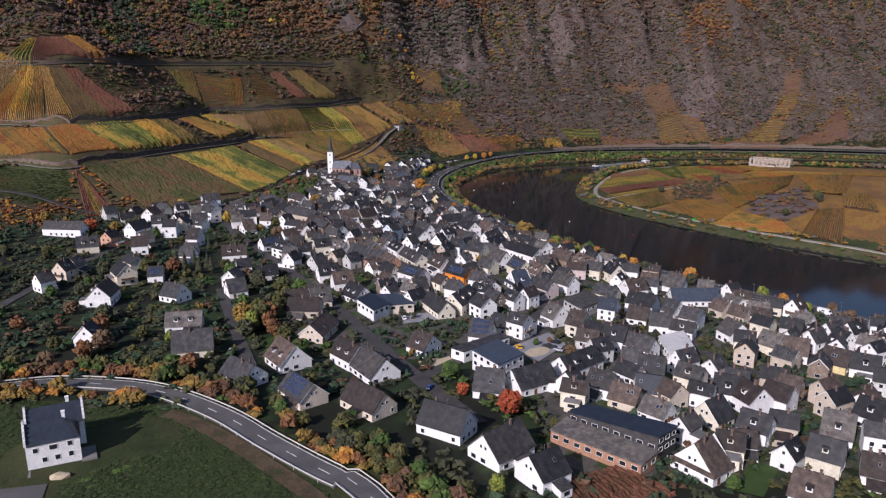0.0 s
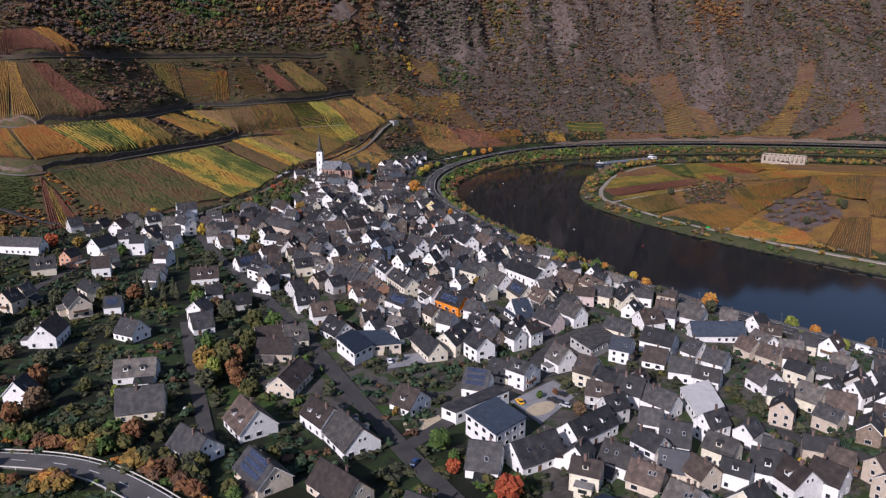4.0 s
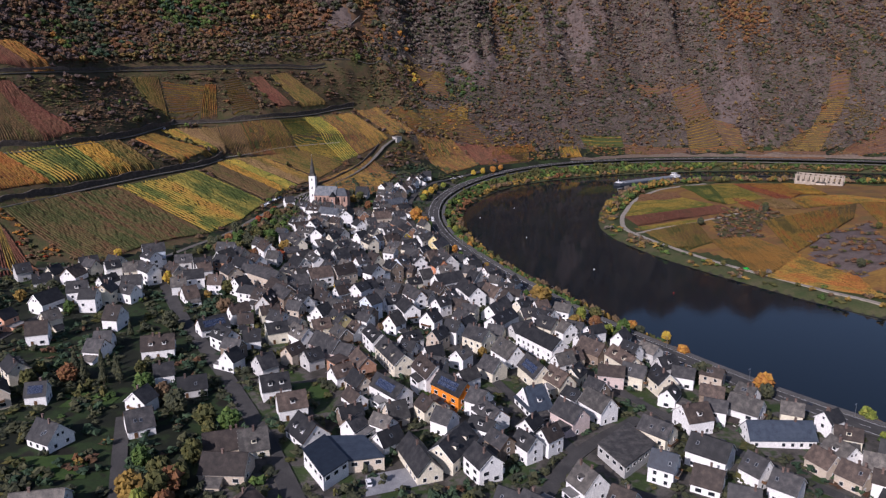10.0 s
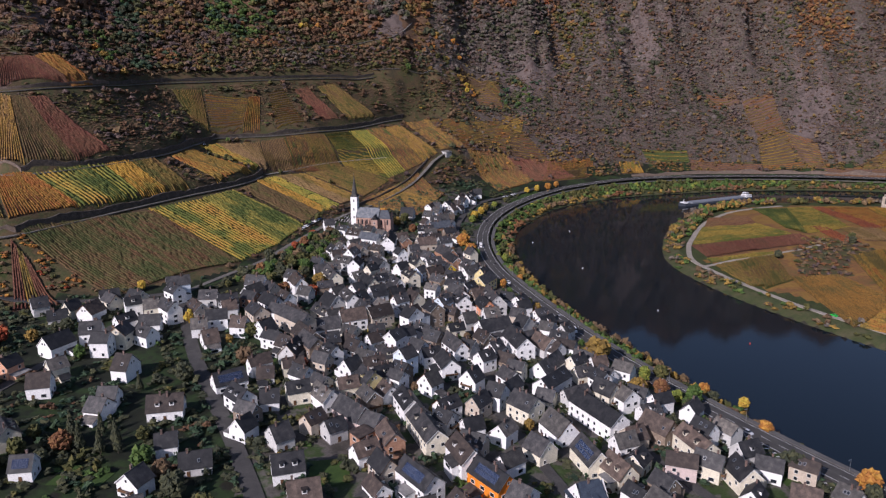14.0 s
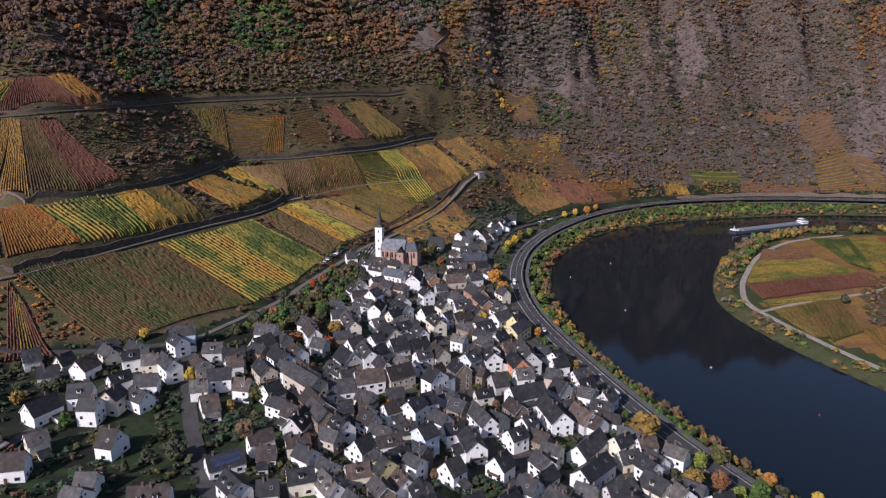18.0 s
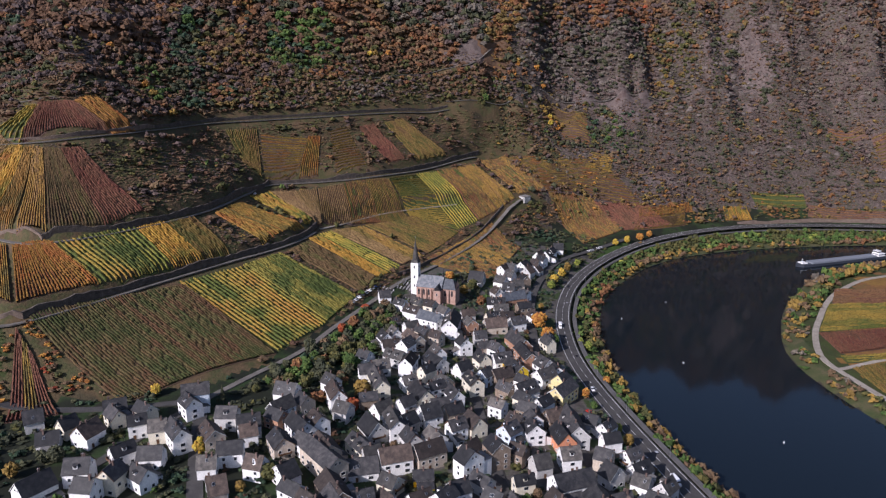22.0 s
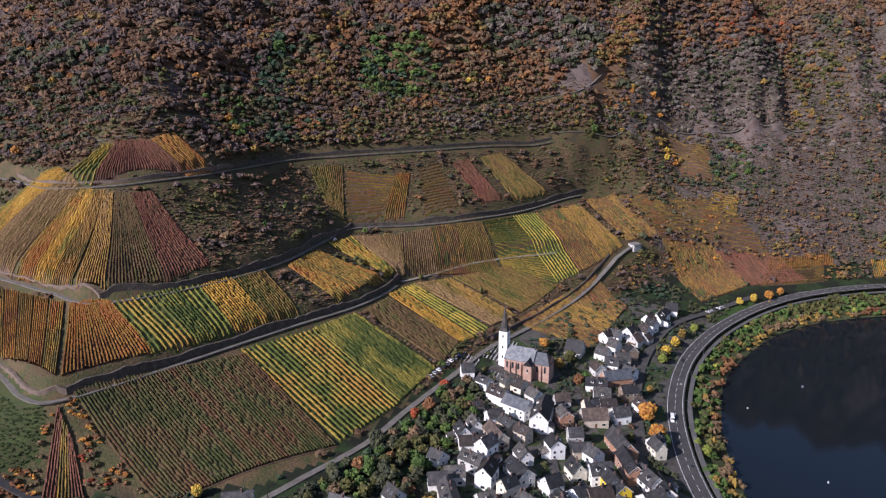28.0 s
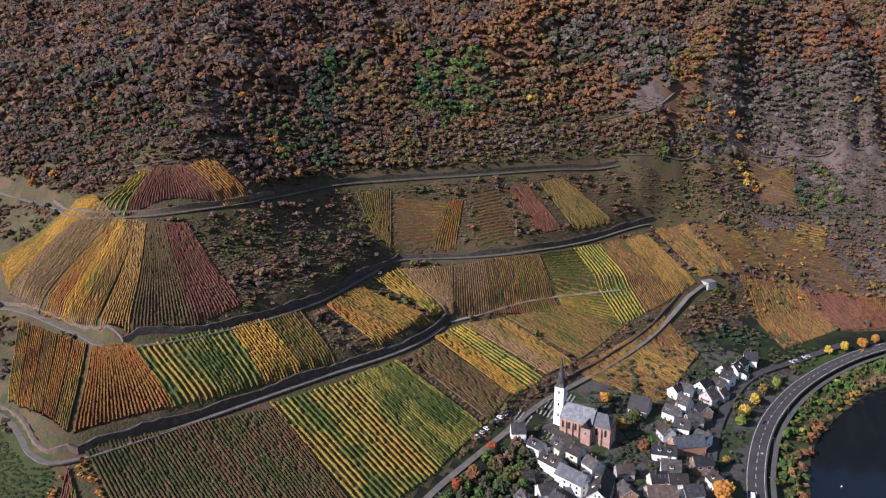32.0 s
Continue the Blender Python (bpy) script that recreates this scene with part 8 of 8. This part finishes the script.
ribbon("earth_track", [(-39, -511), (-27, -520), (-13, -534), (-3, -546), (10, -562), (22, -580)], 5.5, M_EARTH, 0.25, label="rutted strip of bare earth across the meadow", category="track")
patch("pavement_manor", [(-84, -556), (-60, -552), (-58, -562), (-84, -568)], M_OLD_ASPHALT, "asphalt forecourt of the manor house", 0.25)
v = ICO_V * (1 + tree_rng.uniform(-0.2, 0.2, (12, 1))) * np.array([3.2, 2.0, 1.2])
tagged(new("sand_heap", mesh_from("sand_heap", v + np.array([-58.5, -548.5, float(ground(-58.5, -548.5)) + 0.2]), ICO_F, M_SAND)), "pale heap of sand beside the manor house", "sand heap")


# the sandy oval on the square
a = np.arange(24) * 2 * math.pi / 24
v = np.column_stack([97 + 6.0 * np.cos(a) - 1.5 * np.sin(a), -463.5 + 4.0 * np.cos(a) + 3.6 * np.sin(a), np.zeros(24)])
v[:, 2] = ground(v[:, 0], v[:, 1]) + 0.36
tagged(new("sand_oval", mesh_from("sand_oval", np.vstack([v, v.mean(0)]), [(k, (k + 1) % 24, 24) for k in range(24)], M_SAND)), "oval of pale sand in the paved square", "sand", kind="structure")

# rough grass of the meadow beside the bypass
x, y = scatter((-105, -610, 40, -500), 1.5, 101)
keep = (side_of(bp, x, y) < -6.5) & (np.hypot(x + 63, y + 537) > 16) & (np.hypot((x + 46) / 15, (y + 527) / 13) > 1) & (near_line([(-39, -511), (-27, -520), (-13, -534), (-3, -546), (10, -562), (22, -580)], x, y) > 2.6)
keep &= ~((x < -56) & (y < -550)) & (wobble(x, y, 5, 102) > -0.7)
x, y = x[keep], y[keep]
n = len(x)
woods("meadow_grass", x, y, 0.12 + 0.3 * tree_rng.rand(n) ** 2, 1.4 + 1.4 * tree_rng.rand(n), pick_tones(n, {"turf": 6, "green": 1, "olive": 1}, 103, x, y), "rough tufts of meadow grass", SCRUB)

x, y = scatter((-265, -210, -180, -128), 1.8, 105)
keep = within(MEADOW, x, y) & (near_line(LOWER_ROAD[1:6], x, y) > 6)
x, y = x[keep], y[keep]
n = len(x)
woods("hill_meadow_grass", x, y, 0.15 + 0.35 * tree_rng.rand(n) ** 2, 1.5 + 1.5 * tree_rng.rand(n), pick_tones(n, {"turf": 5, "olive": 2, "gilt": 0.5}, 106, x, y), "olive green meadow grass at the foot of the spur", SCRUB)

# hedge and hatched lane marks beside the highway
p = curve_through([(172, -285), (171, -301), (174, -312), (178, -324)], 1.4)
n = len(p)
for off in (-0.8, 0.8):
    q = offset_line(p, off)
    woods("highway_hedge", q[:, 0], q[:, 1], 3.2 + 0.8 * tree_rng.rand(n), 2.8 + 0.6 * tree_rng.rand(n), pick_tones(n, {"green": 4, "dark": 2}, 104), "tall clipped green hedge beside the highway", THICKET)
q = offset_line(curve_through([(181, -300), (187, -320), (195, -342), (205, -362)], 3.0), 0.0)
t = np.gradient(q, axis=0)
t /= np.linalg.norm(t, axis=1)[:, None]
side = np.stack([-t[:, 1], t[:, 0]], -1)
v = np.vstack([np.column_stack([q + side * o + t * l, np.zeros(len(q))]) for o, l in ((-1.1, -0.9), (-1.1, -0.3), (1.1, 0.9), (1.1, 0.3))])
v[:, 2] = ground(v[:, 0], v[:, 1]) + 0.62
m = len(q)
tagged(new("lane_hatching", mesh_from("lane_hatching", v, [(k, m + k, 2 * m + k, 3 * m + k) for k in range(m)], M_PAINT)), "white hatched marks on the highway", "road marking", kind="structure")

# ---- guard rail of the bypass ----
def guard_rail(line, off, name="guard_rail"):
    p = offset_line(line, off)
    n = len(p)
    z = ground(p[:, 0], p[:, 1]) + 0.95
    for _ in range(10):
        z = np.convolve(np.pad(z, 1, mode="edge"), [0.25, 0.5, 0.25], "valid")
    top = tagged(new(name, None), "galvanised steel guard rail along the bypass", "guard rail")
    top.matrix_basis = pose(float(p[0, 0]), float(p[0, 1]), 0)
    o = np.array([p[0, 0], p[0, 1], 0])
    b = offset_line(line, off + 0.12)
    v = np.vstack([np.column_stack([p, z]), np.column_stack([p, z + 0.38]), np.column_stack([b, z + 0.38]), np.column_stack([b, z])]) - o
    f = [(k * n + i, k * n + i + 1, ((k + 1) % 4) * n + i + 1, ((k + 1) % 4) * n + i) for i in range(n - 1) for k in range(4)]
    piece("rail", mesh_from("rail", v, f, M_GALV), top)
    post = mesh_from("post", *boxes(((0, 0, 0), (0.12, 0.12, 1.5))), M_GALV)
    for i in range(0, n, 2):
        piece("post", post, top, pose(float(p[i, 0] - o[0]), float(p[i, 1] - o[1]), float(z[i] - 0.4)))


M_GALV = material("galvanised_steel", plain((0.62, 0.60, 0.55)), 0.45, 0.2, 0.5)
guard_rail(bp[8:-2], 4.6)
guard_rail(bp[14:-2], -4.6)

# ---- the barge ----
def barge(x, y, turn):
    top = tagged(new("cargo_barge", None), "long dark cargo barge with pale hatches and white wheelhouse", "barge")
    top.matrix_basis = pose(x, y, 0, 0, 0, turn)
    piece("hull", loft([(-52, 3.0, -0.5, 2.6), (-49, 5.2, -0.5, 2.2), (40, 5.5, -0.5, 2.0), (47, 4.6, -0.5, 2.8), (52, 0.8, -0.3, 3.6)], material("hull_paint", plain((0.03, 0.035, 0.045)), 0.5), "hull"), top)
    hatch = mesh_from("hatch", *boxes(((0, 0, 2.6), (9.2, 8.4, 1.3)), ((0, 0, 3.3), (9.3, 7.0, 0.3))), material("hatch_cover", plain((0.20, 0.22, 0.25)), 0.5, 0.2))
    for k in range(8):
        piece("hatch", hatch, top, pose(-34 + 9.5 * k, 0, 0))
    house_ = piece("wheelhouse", mesh_from("wheelhouse", *boxes(((-45, 0, 3.4), (8, 8, 2.8)), ((-43, 0, 5.8), (4, 5, 2.4)), ((-43, 0, 7.1), (4.8, 5.8, 0.2))), CAR_PAINTS["white"]), top)
    piece("windows", mesh_from("windows", *boxes(((-43, 0, 6.2), (4.1, 5.1, 0.9)), ((-45, 0, 3.8), (8.1, 8.1, 0.6))), M_GLASS), house_)
    piece("bow_deck", mesh_from("bow_deck", *boxes(((45, 0, 3.1), (6, 6, 1.2)), ((46, 0, 5.0), (0.3, 0.3, 4.0))), CAR_PAINTS["white"]), top)


barge(377, 190, 203)

# ---- small marks on the water and along the lanes ----
def buoy(x, y, tone):
    top = tagged(new("buoy", None), f"small {tone} channel buoy floating on the river", "buoy", "channel buoys")
    top.matrix_basis = pose(x, y, 0)
    v, f = prism(10, 0.4, 0.4, -0.3, 0.3)
    piece("float", mesh_from("float", v, f, CAR_PAINTS[tone]), top)
    v, f = prism(10, 0.32, 0.08, 0.3, 1.0)
    piece("cone", mesh_from("cone", v, f, CAR_PAINTS[tone]), top)


for x, y, tone in ((177, -56, "white"), (205, -150, "white"), (240, -205, "red"), (190, 60, "white"), (150, 20, "white")):
    buoy(x, y, tone)


def lamp_post(x, y, turn):
    top = tagged(new("street_lamp", None), "slim grey street lamp beside the road", "street lamp", "street lamps")
    top.matrix_basis = pose(x, y, float(ground(x, y)), 0, 0, turn)
    v, f = tube([(0, 0, 0), (0, 0, 4), (0, 0, 8)], [0.11, 0.09, 0.06])
    piece("pole", mesh_from("pole", v, f, M_METAL), top)
    piece("head", mesh_from("head", *boxes(((0.6, 0, 8.0), (1.4, 0.12, 0.1)), ((1.2, 0, 7.95), (0.7, 0.3, 0.14))), M_METAL), top)


for k in range(0, 14):
    p, q = hw[70 + 11 * k], hw[71 + 11 * k]
    t = (q - p) / np.linalg.norm(q - p)
    lamp_post(float(p[0] + 7.2 * t[1]), float(p[1] - 7.2 * t[0]), math.degrees(math.atan2(t[1], t[0])) + 90)

# graves on the slopes beside the church
M_GRAVE = mottled("grave_stone", [(0.3, (0.12, 0.12, 0.12)), (0.7, (0.34, 0.33, 0.32))], 1.0, 5, relief=0.3, spread=0.5)
grave = mesh_from("gravestone", *boxes(((0, 0, 0.5), (0.8, 0.22, 1.2)), ((0, -0.9, 0.08), (0.95, 1.7, 0.3))), M_GRAVE)
for x0, y0, nx_, ny_ in ((-26, -8, 5, 4), (-14, 6, 5, 7), (-6, -16, 4, 2), (-2, 26, 3, 4)):
    for i in range(nx_):
        for j in range(ny_):
            x, y = x0 + i * 2.3 + 0.35 * j, y0 + j * 2.6 - 0.5 * i
            if np.hypot(x, y) < 5 or (x > 0 and y < 6):
                continue
            g = tagged(new("gravestone", grave), "grey gravestone with a bordered grave by the church", "gravestone", "churchyard graves")
            g.matrix_basis = pose(x, y, float(ground(x, y)), 0, 0, -12 + house_rng.uniform(-4, 4))
